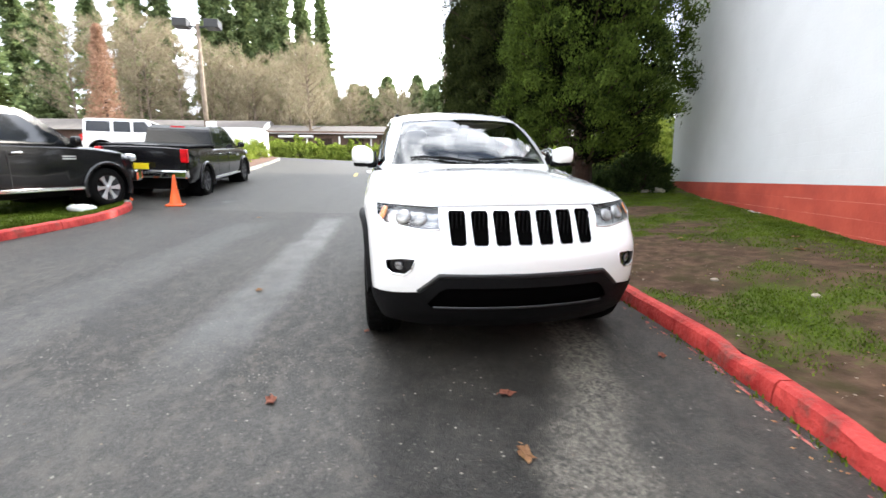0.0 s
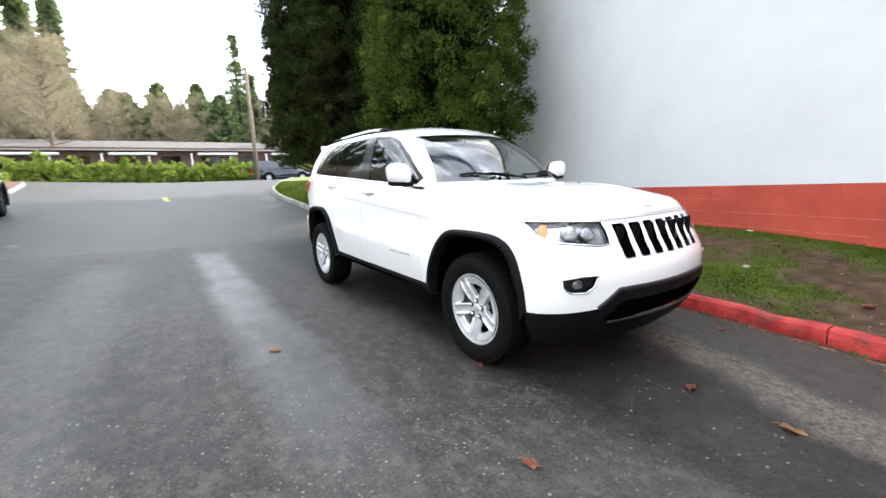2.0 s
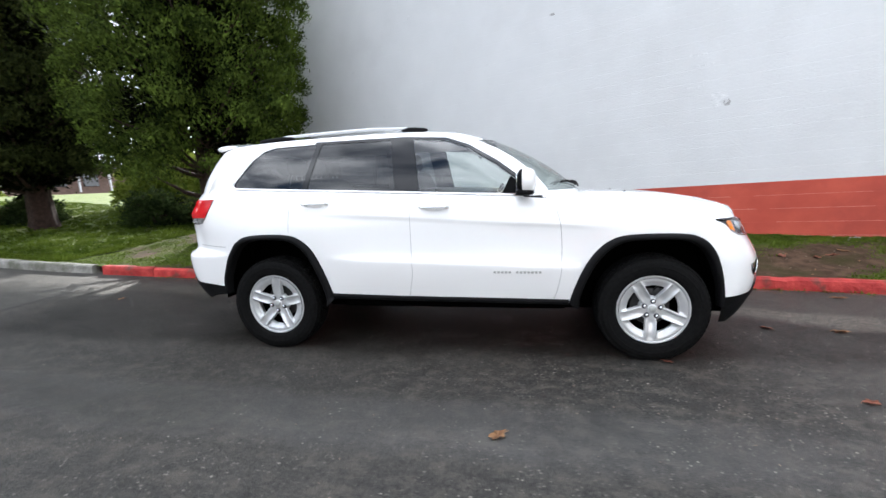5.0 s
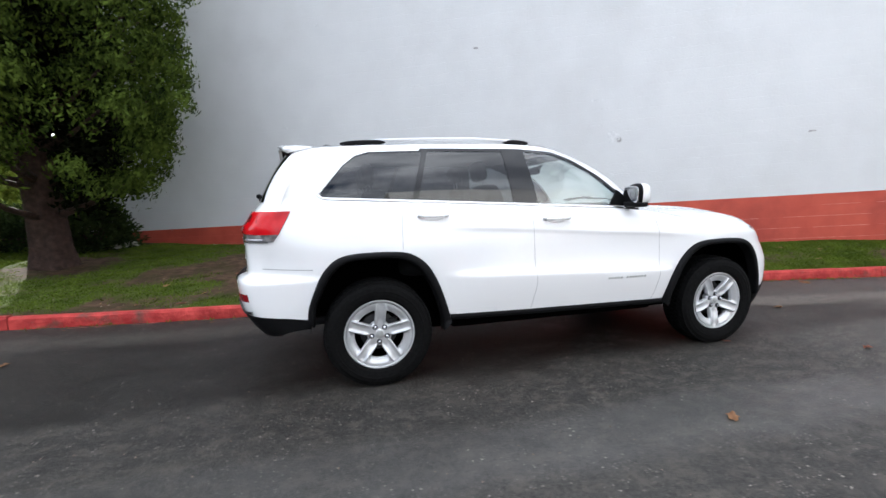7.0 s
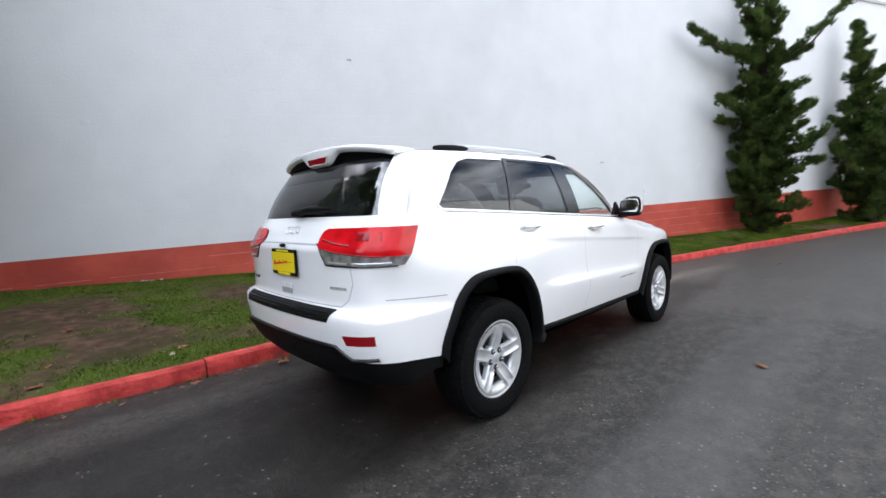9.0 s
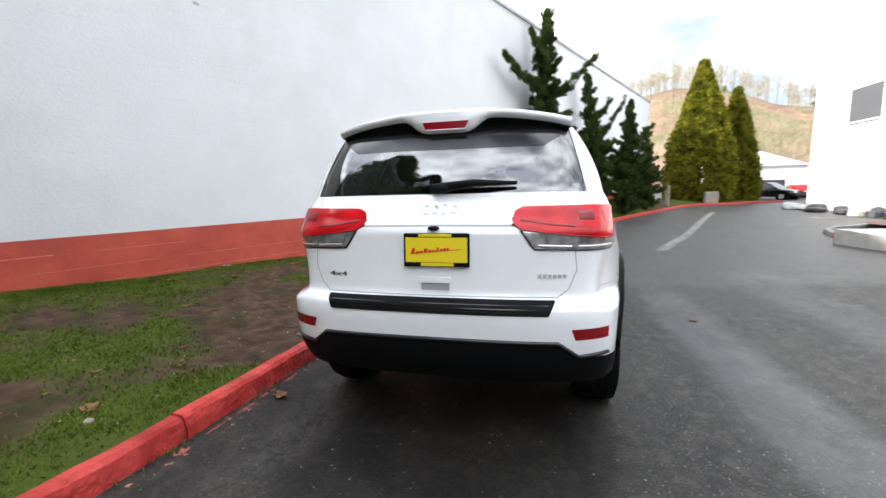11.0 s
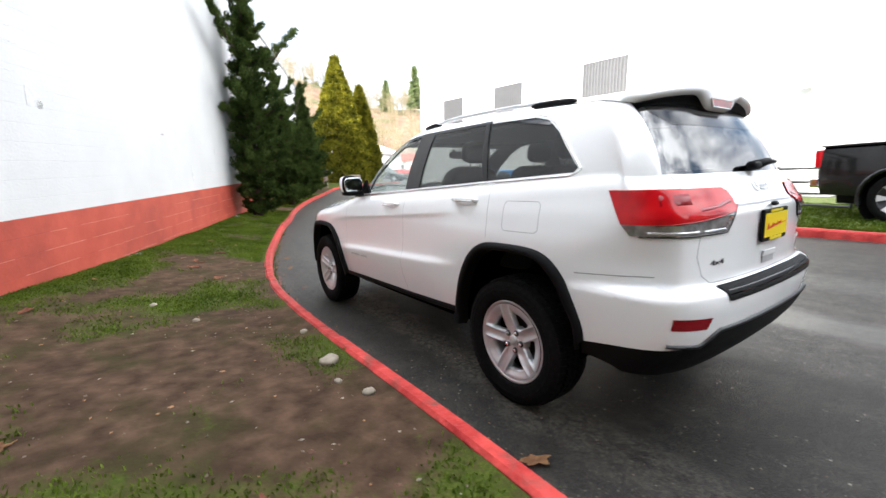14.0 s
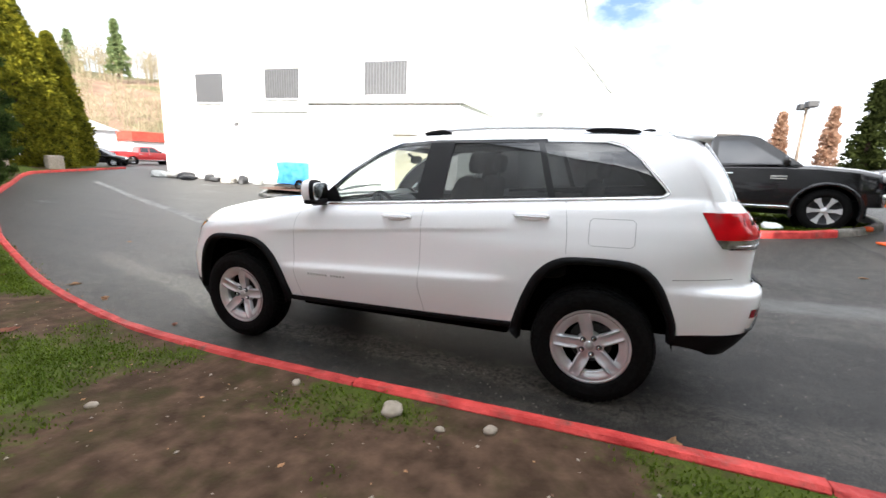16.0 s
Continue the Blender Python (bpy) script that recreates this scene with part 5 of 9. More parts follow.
ribbon("hood_line", "gap", "front", [(-0.49, 1.002), (-0.3, 1.005), (0, 1.006), (0.3, 1.005), (0.49, 1.002)], 0.007)
ribbon("gate_line", "gap", "rear", [(-0.575, 0.842), (0, 0.838), (0.575, 0.842)], 0.005)
# flat grey ribbon paints the shade along the tailgate ledge
ribbon("gate_ledge", "gap", "rear", [(-0.375, 1.172), (0, 1.174), (0.375, 1.172)], 0.014, label="grey strip painted as shade along the ledge over the number plate")

# flares round the wheel openings
FLARE_F = arc(HUB_F, 0, [(0.57, 0.425), (0.545, 0.52), (0.475, 0.69), (0.39, 0.815), (0.29, 0.895), (0.15, 0.928), (-0.16, 0.928), (-0.30, 0.89), (-0.385, 0.80), (-0.435, 0.66), (-0.455, 0.55), (-0.462, 0.47)])
FLARE_R = arc(HUB_R, 0, [(-0.525, 0.44), (-0.505, 0.52), (-0.44, 0.71), (-0.365, 0.85), (-0.265, 0.935), (-0.14, 0.968), (0.14, 0.968), (0.28, 0.93), (0.375, 0.83), (0.435, 0.70), (0.470, 0.60), (0.478, 0.53)])
for sx, side in ((1, "left"), (-1, "right")):
    for outer, inner, hy in ((FLARE_F, ARCH_F, HUB_F), (FLARE_R, ARCH_R, HUB_R)):
        o2, i2 = spline(outer, 4), spline(inner, 4)
        bm = bmesh.new()
        prev = None
        for o, i in zip(o2, i2):
            i = Vector((i.x, max(i.y, o.y - 0.06)))
            h = project(side, o.x, o.y)
            xo = abs(h[0].x) if h else 0.93
            xo = max(0.80, xo)
            rim = min(0.968, xo + 0.03)
            row = []
            for k, x in ((0.0, xo - 0.004), (0.06, xo + 0.012), (0.25, rim), (0.80, rim + 0.004), (1.0, rim - 0.008), (1.04, rim - 0.05), (1.16, rim - 0.07)):
                q = o.lerp(i, k)
                row.append(bm.verts.new((x * sx, q.x, q.y)))
            if prev:
                for a, b, c, d in zip(prev, prev[1:], row[1:], row):
                    bm.faces.new((a, b, c, d))
            prev = row
        part("wheel_flare", bm, "black_plastic", car, "grained black wheel arch flare", True)
        # liner of the wheel house
        bm = bmesh.new()
        prev = None
        for i in i2:
            q = Vector((hy + (i.x - hy) * 1.06, max(0.43, 0.40 + (i.y - 0.40) * 1.06)))
            row = [bm.verts.new((0.90 * sx, q.x, q.y)), bm.verts.new((0.52 * sx, q.x, q.y)), bm.verts.new((0.52 * sx, hy, 0.42))]
            if prev:
                bm.faces.new((prev[0], prev[1], row[1], row[0]))
                bm.faces.new((prev[1], prev[2], row[2], row[1]))
            prev = row
        bmesh.ops.remove_doubles(bm, verts=bm.verts, dist=0.0005)
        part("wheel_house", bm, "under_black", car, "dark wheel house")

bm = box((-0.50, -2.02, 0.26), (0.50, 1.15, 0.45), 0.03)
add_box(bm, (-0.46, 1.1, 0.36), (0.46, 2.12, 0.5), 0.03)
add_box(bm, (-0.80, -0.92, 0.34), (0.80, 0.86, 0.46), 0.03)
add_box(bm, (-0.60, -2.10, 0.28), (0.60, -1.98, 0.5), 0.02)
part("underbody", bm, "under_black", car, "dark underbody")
bm = tube([(-0.53, 1.7, 0.42), (-0.54, 2.0, 0.42), (-0.55, 2.12, 0.43), (-0.55, 2.17, 0.42)], 0.031, 16)
part("exhaust", bm, "metal_dark", car, "steel tail pipe", True)
# cabin
bm = bmesh.new()
for lo, hi in (((-0.82, -0.95, 0.50), (0.82, 0.85, 0.56)), ((-0.50, 0.84, 0.52), (0.50, 2.10, 0.58)), ((-0.835, -0.75, 0.55), (-0.80, 0.86, 1.21)), ((0.80, -0.75, 0.55), (0.835, 0.86, 1.21)),
               ((-0.835, 0.85, 1.0), (-0.80, 1.95, 1.21)), ((0.80, 0.85, 1.0), (0.835, 1.95, 1.21)), ((-0.80, 2.02, 0.85), (0.80, 2.10, 1.24))):
    add_box(bm, lo, hi, 0.008)
part("cabin", bm, "seat_cloth", car, "dark door panels and floor")
bm = box((-0.58, -0.02, 1.655), (0.58, 1.86, 1.675), 0.004)
part("headliner", bm, "cabin_light", car, "light grey headliner")
dash_prof = [(-0.88, 1.05), (-0.88, 1.150), (-0.74, 1.205), (-0.60, 1.205), (-0.52, 1.15), (-0.50, 0.95), (-0.62, 0.70), (-0.95, 0.65)]
bm = prism(dash_prof, -0.68, 0.68, lambda a, b, c: (c, a, b))
part("dashboard", bm, "seat_cloth", car, "black dashboard")
sw = new("steering_wheel")
sw.parent = car
sw.matrix_basis = pose(0.37, -0.33, 1.115, -65, 0, 0)
bm = bmesh.new()
add_tube(bm, [(0.185 * math.cos(a), 0.185 * math.sin(a), 0) for a in np.linspace(0, math.tau, 33)], 0.017, 10, cap=False)
part("ring", bm, "seat_cloth", sw, smooth=True)
bm = blob(0.07, 0.06, 0.025, power=0.8)
for a in (0, math.pi, -math.pi / 2):
    add_tube(bm, [(0.04 * math.cos(a), 0.04 * math.sin(a), 0), (0.18 * math.cos(a), 0.18 * math.sin(a), 0)], 0.016, 8)
part("spokes", bm, "black_plastic", sw, smooth=True)
part("inner_mirror", blob(0.115, 0.012, 0.035, power=0.6), "black_plastic", car, "rear-view mirror", True, pose(0, -0.22, 1.565, -10, 0, 0))
part("mirror_stalk", tube([(0, -0.30, 1.62), (0, -0.235, 1.575)], 0.014, 8), "black_plastic", car)


def seat(x, y, width, back_h, rests):
    s = new("seat")
    s.parent = car
    s.matrix_basis = pose(x, y, 0.56)
    part("cushion", blob(width / 2, 0.27, 0.10, power=0.5), "seat_cloth", s, smooth=True, m=pose(0, 0, 0.24))
    part("backrest", blob(width / 2, 0.085, back_h / 2, power=0.5), "seat_cloth", s, smooth=True, m=pose(0, 0.32, 0.28 + back_h / 2, -14, 0, 0))
    for rx in rests:
        part("headrest", blob(0.13, 0.05, 0.085, power=0.6), "seat_cloth", s, smooth=True, m=pose(rx, 0.435, 0.38 + back_h, -10, 0, 0))
        for d in (-0.05, 0.05):
            part("post", tube([(rx + d, 0.42, 0.26 + back_h), (rx + d, 0.43, 0.34 + back_h)], 0.006, 6), "metal_grey", s)
    return s


seat(0.37, 0.05, 0.54, 0.60, (0,))
seat(-0.37, 0.05, 0.54, 0.60, (0,))
seat(0, 0.98, 1.30, 0.58, (-0.38, 0, 0.38))

# mirrors, handles, rails, spoiler, wipers, plate
for sx, side in ((1, "left"), (-1, "right")):
    mir = new("door_mirror")
    mir.parent = car
    mir.matrix_basis = pose(0.962 * sx, -0.625, 1.322)
    # white cap in front, black bowl behind it
    for nm, mt, grow, lo, hi, lab in (("cap", "paint_white", 1.0, -9, 0.012, "white mirror cap"), ("bowl", "black_plastic", 0.985, -0.03, 9, "black mirror bowl")):
        bm = blob(0.098 * grow, 0.076 * grow, 0.084 * grow, 28, 16, power=0.62)
        for v in bm.verts:
            if v.co.y > 0.0:
                v.co.y *= 0.75
            v.co.z -= 0.022 * max(0, -v.co.x * sx / 0.11)
        bmesh.ops.delete(bm, geom=[f for f in bm.faces if not lo < f.calc_center_median().y < hi], context='FACES')
        part(nm, bm, mt, mir, lab, True)
    part("base", blob(0.096, 0.066, 0.026, power=0.6), "black_plastic", mir, "", True, pose(-0.010 * sx, 0.004, -0.078))
    part("foot", tube([(-0.04 * sx, 0.0, -0.085), (-0.12 * sx, 0.0, -0.080)], 0.03, 12), "black_plastic", mir, "", True)
    part("mirror_glass", blob(0.088, 0.004, 0.066, power=0.5), "chrome", mir, "", True, pose(0, 0.058, -0.004))
    bm = bmesh.new()
    add_prism(bm, [(-0.64, 1.232), (-0.46, 1.238), (-0.52, 1.36), (-0.60, 1.30)], 0.838, 0.858, lambda a, b, c: (c * sx, a, b))
    part("mirror_sail", bm, "black_plastic", car, "black triangle at the mirror's foot")
    for hy, hz in ((0.045, 1.150), (1.005, 1.198)):
        h = new("door_handle")
        h.parent = car
        h.matrix_basis = on_skin(side, hy, hz, 0.0)
        part("cup", blob(0.075, 0.028, 0.006, power=0.7), "paint_white", h, "", True, pose(0.0, 0.0, 0.0))
        part("grip", blob(0.115, 0.014, 0.014, power=0.65), "paint_white", h, "", True, pose(0, 0.004, 0.030))
        for dx in (-0.095, 0.095):
            part("mount", blob(0.018, 0.013, 0.026, power=0.7), "paint_white", h, "", True, pose(dx, 0.004, 0.012))
        part("strip", blob(0.10, 0.004, 0.004, power=0.7), "chrome", h, "", True, pose(0, -0.006, 0.040))
    rail = new("roof_rail")
    rail.parent = car
    pts = [(0.600 * sx, 0.14), (0.604 * sx, 0.30), (0.606 * sx, 0.6), (0.606 * sx, 1.0), (0.60 * sx, 1.35), (0.59 * sx, 1.60)]
    hts = [0.004, 0.022, 0.030, 0.030, 0.026, 0.006]
    bm = tube([(x, y, roof_z(x, y) + h) for (x, y), h in zip(pts, hts)], [0.010, 0.013, 0.013, 0.013, 0.013, 0.010], 10)
    part("bar", bm, "alloy", rail, "satin roof bar", True)
    for ya, yb in ((0.13, 0.36), (1.28, 1.62)):
        bm = blob(0.020, (yb - ya) / 2, 0.020, power=0.75)
        part("foot", bm, "black_plastic", rail, "black foot of the roof bar", True, pose(0.60 * sx, (ya + yb) / 2, roof_z(0.6, (ya + yb) / 2) + 0.012, -3 if ya > 1 else 4))
    # foot line of the letters on the doors
    for k in range(13):
        if k == 5:
            continue
        yy = (-0.40 - 0.027 * k)
        m = on_skin(side, yy, 0.665, 0.0015)
        part("badge_bar", box((-0.009, -0.008, 0), (0.009, 0.008, 0.002)), "metal_grey", car, m=m)

# spoiler: it runs out of the roof, with a thicker middle that holds the brake lamp
def spoiler_edge(u):
    """Across the car from -1 to 1: x, rear edge, top and thickness of the lip."""
    x = 0.640 * u
    return x, 2.088 - 0.085 * abs(u) ** 3.0, 1.764 - 0.060 * abs(u) ** 2.3, 0.028 + 0.076 * math.exp(-(x / 0.185) ** 6)


bm, under, rows, low_rows = bmesh.new(), bmesh.new(), [], []
for i in range(41):
    u = i / 40 * 2 - 1
    x, yb, zt, th = spoiler_edge(u)
    y0 = 1.80
    z0 = roof_z(x, y0) + 0.003
    row = [(x, y0, z0), (x, y0 + 0.12, z0 * 0.55 + zt * 0.45 + 0.008), (x, yb - 0.022, zt + 0.003), (x, yb - 0.004, zt - 0.005), (x, yb, zt - 0.014), (x, yb - 0.006, zt - th), (x, yb - 0.028, zt - th - 0.012)]
    rows.append([bm.verts.new(p) for p in row])
    low_rows.append([under.verts.new(p) for p in ((x, yb - 0.028, zt - th - 0.012), (x * 0.985, yb - 0.05, zt - th - 0.022), (x * 0.965, min(yb - 0.055, 2.02), zt - 0.115), (x * 0.96, 1.93, zt - 0.105))])
for b, grid in ((bm, rows), (under, low_rows)):
    for r0, r1 in zip(grid, grid[1:]):
        for p, q, c, d in zip(r0, r0[1:], r1[1:], r1):
            b.faces.new((p, q, c, d))
bm.faces.new(rows[0])
bm.faces.new(rows[-1][::-1])
bmesh.ops.recalc_face_normals(bm, faces=bm.faces)
spoiler = part("spoiler", bm, "paint_white", car, "white roof spoiler over the tailgate glass", True)
part("spoiler_skirt", under, "black_plastic", spoiler, "black underside of the spoiler", True)
part("brake_lamp", prism([(-0.105, -0.020), (0.105, -0.020), (0.125, 0.018), (-0.125, 0.018)], 2.070, 2.092, lambda a, b, c: (a, c, 1.685 + b)), "lamp_dark_red", spoiler, "high brake lamp")
ribbon_y = [(0.128, 1.706), (-0.128, 1.706), (-0.106, 1.663), (0.106, 1.663)]
part("lamp_bezel", tube([(a, 2.089, b) for a, b in ribbon_y + ribbon_y[:1]], 0.004, 6), "paint_white", spoiler)
part("aerial", blob(0.018, 0.05, 0.022, power=0.9), "black_gloss", car, "short black roof aerial", True, pose(0, 1.70, roof_z(0, 1.70) + 0.012, 6, 0, 0))

rear_wiper = new("rear_wiper")
rear_wiper.parent = car
p0, p1 = project("rear", 0.03, 1.352)[0], project("rear", -0.38, 1.372)[0]
part("arm", tube([p0 + Vector((0, 0.03, 0)), (p0 + p1) / 2 + Vector((0, 0.045, 0.012)), p1 + Vector((0, 0.03, 0))], [0.024, 0.020, 0.008], 10), "black_plastic", rear_wiper, "", True)
part("cap", blob(0.05, 0.025, 0.022, power=0.7), "black_plastic", rear_wiper, "", True, Matrix.Translation(p0 + Vector((-0.04, 0.035, 0))))
for x0, x1 in ((0.60, 0.02), (0.02, -0.55)):
    wp = new("wiper")
    wp.parent = car
    pts = []
    for k in range(6):
        x = x0 + (x1 - x0) * k / 5
        y = -1.068 + 0.24 * (abs(x) / 0.7) ** 2 + 0.02 * k / 5
        h = project("top", x, y)
        pts.append((h[0].x, h[0].y, h[0].z + 0.018))
    part("blade", tube(pts, 0.009, 6), "black_plastic", wp)
    part("arm", tube([Vector(pts[0]) + Vector((0, -0.03, -0.01)), Vector(pts[2]) + Vector((0, -0.01, 0.012)), Vector(pts[3]) + Vector((0, 0, 0.01))], 0.008, 6), "black_plastic", wp)
for sx in (0.3, -0.3):
    h = project("top", sx, -1.42)
    part("washer_jet", blob(0.012, 0.018, 0.006), "black_plastic", car, "", True, Matrix.Translation(h[0]))

plate = new("number_plate")
plate.parent = car
py = project("rear", 0, 1.05)[0].y
plate.matrix_basis = pose(-0.012, py + 0.012, 1.060)
part("frame", box((-0.160, -0.008, -0.080), (0.160, 0.008, 0.080), 0.006), "black_plastic", plate, "black plate frame")
part("card", box((-0.150, 0.006, -0.058), (0.150, 0.0105, 0.060), 0.001), "plate_yellow", plate, "yellow dealer card")
part("strip", box((-0.085, 0.0065, -0.076), (0.075, 0.011, -0.060), 0.001), "plate_yellow", plate)
part("strip", box((-0.075, 0.0065, 0.064), (0.085, 0.011, 0.076), 0.001), "plate_yellow", plate)
bm = bmesh.new()
rw = random.Random(12)
u = 0.122
for k in range(10):
    wide, tall = rw.uniform(0.012, 0.022), (0.026 if k == 0 else 0.020 if k in (3, 6) else rw.uniform(0.009, 0.014))
    zc = 0.002 - 0.09 * u
    add_prism(bm, [(u, zc - 0.009), (u - wide, zc - 0.007), (u - wide - 0.004, zc - 0.009 + tall), (u - 0.006, zc - 0.007 + tall)], 0.0108, 0.0118, lambda a, b, c: (a, c, b))
    u -= wide + rw.uniform(0.001, 0.005)
add_prism(bm, [(0.124, -0.020), (-0.124, 0.004), (-0.124, 0.007), (0.124, -0.0155)], 0.0108, 0.0116, lambda a, b, c: (a, c, b))
bmesh.ops.recalc_face_normals(bm, faces=bm.faces)
part("word_bar", bm, "sign_red", plate, "slanted row of red bars of writing")
part("camera_bump", blob(0.03, 0.015, 0.012), "black_plastic", car, "", True, pose(0, py + 0.012, 1.163))
h = on_skin("rear", 0.0, 0.905, 0.004)
part("gate_handle", box((-0.078, -0.005, 0), (0.078, 0.026, 0.008), 0.004), "paint_white", car, "white tailgate handle", m=h)
# flat grey patch paints the shade of the hollow under the handle
part("gate_recess", box((-0.070, -0.040, -0.003), (0.070, -0.006, 0.0012), 0.001), "gap", car, m=h)
for k in range(4):
    m = on_skin("rear", 0.055 - 0.046 * k, 1.248, 0.001)
    part("badge_bar", tube([(0.015 * math.cos(q), (0.020 if k % 2 else 0.026) * math.sin(q), 0.004) for q in np.linspace(0, math.tau * 0.92, 16)], 0.0035, 6), "chrome", car, "", True, m=m)
m4 = on_skin("rear", 0.52, 0.930, 0.002)
font = bpy.data.curves.new("badge_text", 'FONT')
font.body, font.size, font.extrude, font.align_x, font.align_y = "4x4", 0.052, 0.002, 'CENTER', 'CENTER'
badge = new("badge_text", font)
dg = bpy.context.evaluated_depsgraph_get()
bme = bmesh.new()
bme.from_mesh(badge.evaluated_get(dg).to_mesh())
bpy.data.objects.remove(badge)
bmesh.ops.scale(bme, vec=(1.35, 0.62, 1), verts=bme.verts)
part("badge_text", bme, "metal_dark", car, "dark 4x4 lettering", m=m4)
for k in range(6):
    m = on_skin("rear", -0.49 - 0.022 * k, 0.940, 0.001)
    part("badge_bar", box((-0.008, -0.008, 0), (0.008, 0.008, 0.003)), "metal_grey", car, m=m)
for k in range(4):
    m = Matrix.Translation(project("top", 0.045 - 0.03 * k, -2.19)[0]) @ pose(0, 0, 0.002, 35, 0, 0)
    part("badge_bar", box((-0.011, -0.012, 0), (0.011, 0.012, 0.003)), "metal_grey", car, m=m)
for k in range(3):
    ribbon("pad_rib", "black_gloss", "rear", [(-0.53, 0.782 + 0.014 * k), (0.53, 0.782 + 0.014 * k)], 0.005, lift=0.0065)


# ---- wheels ----
def build_wheel():
    """A tyre with tread blocks on a five-spoke alloy rim, axle along x, outer face towards +x."""
    w = new("wheel")
    w.parent = car
    tyre_p = [(-0.118, 0.255), (-0.128, 0.30), (-0.124, 0.340), (-0.108, 0.366), (-0.090, 0.374), (0.090, 0.374), (0.108, 0.366), (0.124, 0.340), (0.127, 0.318), (0.1285, 0.315), (0.1285, 0.309), (0.127, 0.306), (0.126, 0.290), (0.121, 0.266), (0.112, 0.252), (0.100, 0.246)]
    bm = lathe(tyre_p, 72)
    seg = 60
    for k in range(seg):
        a0 = k * math.tau / seg
        for row, (x0, x1, sh) in enumerate(((-0.112, -0.072, 0.0), (-0.064, -0.026, 0.5), (-0.020, 0.020, 0.2), (0.026, 0.064, 0.7), (0.072, 0.112, 0.3))):
            a = a0 + sh * math.tau / seg
            b = a + math.tau / seg * 0.78
            r1 = 0.385 if abs(x0 + x1) < 0.17 else 0.380
            vs = []
            for r in (0.366, r1):
                for x, ang in ((x0, a), (x1, a + 0.012), (x1, b + 0.012), (x0, b)):
                    rr = r - (0.010 if (row in (0, 4) and abs(x) > 0.1) else 0)
                    vs.append(bm.verts.new((x, rr * math.cos(ang), rr * math.sin(ang))))
            bm.faces.new(vs[4:])
            for i in range(4):
                bm.faces.new((vs[i], vs[(i + 1) % 4], vs[4 + (i + 1) % 4], vs[4 + i]))
    bmesh.ops.recalc_face_normals(bm, faces=bm.faces)
    part("tyre", bm, "rubber", w)
    rim_p = [(-0.10, 0.25), (-0.05, 0.218), (0.055, 0.220), (0.080, 0.224), (0.098, 0.229), (0.104, 0.236), (0.106, 0.244), (0.103, 0.2495), (0.094, 0.250)]
    part("rim", lathe(rim_p, 72), "alloy", w, "silver alloy rim", True)
    # five broad spokes with raised edges; between them windows over a sloping shelf
    radii = [0.030, 0.045, 0.060, 0.072, 0.080, 0.088, 0.098, 0.110, 0.124, 0.138, 0.150, 0.160, 0.168, 0.175, 0.180, 0.190, 0.202, 0.212, 0.220, 0.228]
    inner = [-1, -0.93, -0.84, -0.74, -0.62, -0.40, -0.15, 0.15, 0.40, 0.62, 0.74, 0.84, 0.93, 1]
    outer = [0.12, 0.3, 0.55, 0.8, 1.0]
    half = lambda rr: math.degrees(math.asin(min(0.40, 0.0385 / max(rr, 0.09))))

    def lanes(rr):
        """Angles across one fifth of the face: the spoke between its edges, and half a window on each side."""
        h = half(rr)
        side = [h + (36 - h) * v for v in outer]
        return [-a for a in side[::-1]] + [h * u for u in inner] + side

    def face_x(rr, deg):
        base = 0.078 + 0.024 * ease(rr, 0.06, 0.19) + 0.002 * ease(rr, 0.19, 0.23)
        u = abs(deg) / half(rr)
        on = ease(rr, 0.070, 0.100) * (1 - ease(rr, 0.205, 0.226))
        ridge = 0.0065 * math.exp(-((u - 0.84) / 0.13) ** 2) * on
        hollow = -0.006 * (1 - ease(u, 0.3, 0.7)) * on
        shelf = -0.014 * ease(u, 1.0, 1.12) * (1 - ease(rr, 0.178, 0.214)) * ease(rr, 0.074, 0.088)
        return base + ridge + hollow + shelf
    bm = bmesh.new()
    grid = [[bm.verts.new((face_x(rr, dg), rr * math.cos(radians(dg)), rr * math.sin(radians(dg)))) for dg in lanes(rr)] for rr in radii]
    wide = len(grid[0])
    for a in range(len(radii) - 1):
        for b in range(wide - 1):
            if 0.088 < (radii[a] + radii[a + 1]) / 2 < 0.176 and not 5 <= b <= wide - 7:
                continue
            bm.faces.new((grid[a][b], grid[a][b + 1], grid[a + 1][b + 1], grid[a + 1][b]))
    bmesh.ops.delete(bm, geom=[v for v in bm.verts if not v.link_faces], context='VERTS')
    # walls of the windows
    rim_edges = [e for e in bm.edges if e.is_boundary and all(0.075 < math.hypot(v.co.y, v.co.z) < 0.195 for v in e.verts)]
    rim_edges = [e for e in rim_edges if not all(abs(abs(math.degrees(math.atan2(v.co.z, v.co.y))) - 36) < 0.1 for v in e.verts)]
    ext = bmesh.ops.extrude_edge_only(bm, edges=rim_edges)
    for v in [g for g in ext["geom"] if isinstance(g, bmesh.types.BMVert)]:
        v.co.x -= 0.035
    bmesh.ops.recalc_face_normals(bm, faces=bm.faces)
    first = part("spoke", bm, "alloy", w, "", True)
    spokes = [first]
    for k in range(1, 5):
        ob = new("spoke", first.data)
        ob.parent = w
        spokes.append(ob)
    for k, ob in enumerate(spokes):
        a = k * math.tau / 5
        ob.matrix_basis = Matrix.Rotation(a, 4, 'X')
        m = Matrix.Translation((0.079, 0.057 * math.cos(a + math.pi / 5), 0.057 * math.sin(a + math.pi / 5)))
        part("lug_hole", lathe([(0.0, 0.019), (0.004, 0.018), (0.0045, 0.0)], 14), "alloy_dark", w, "", True, m)
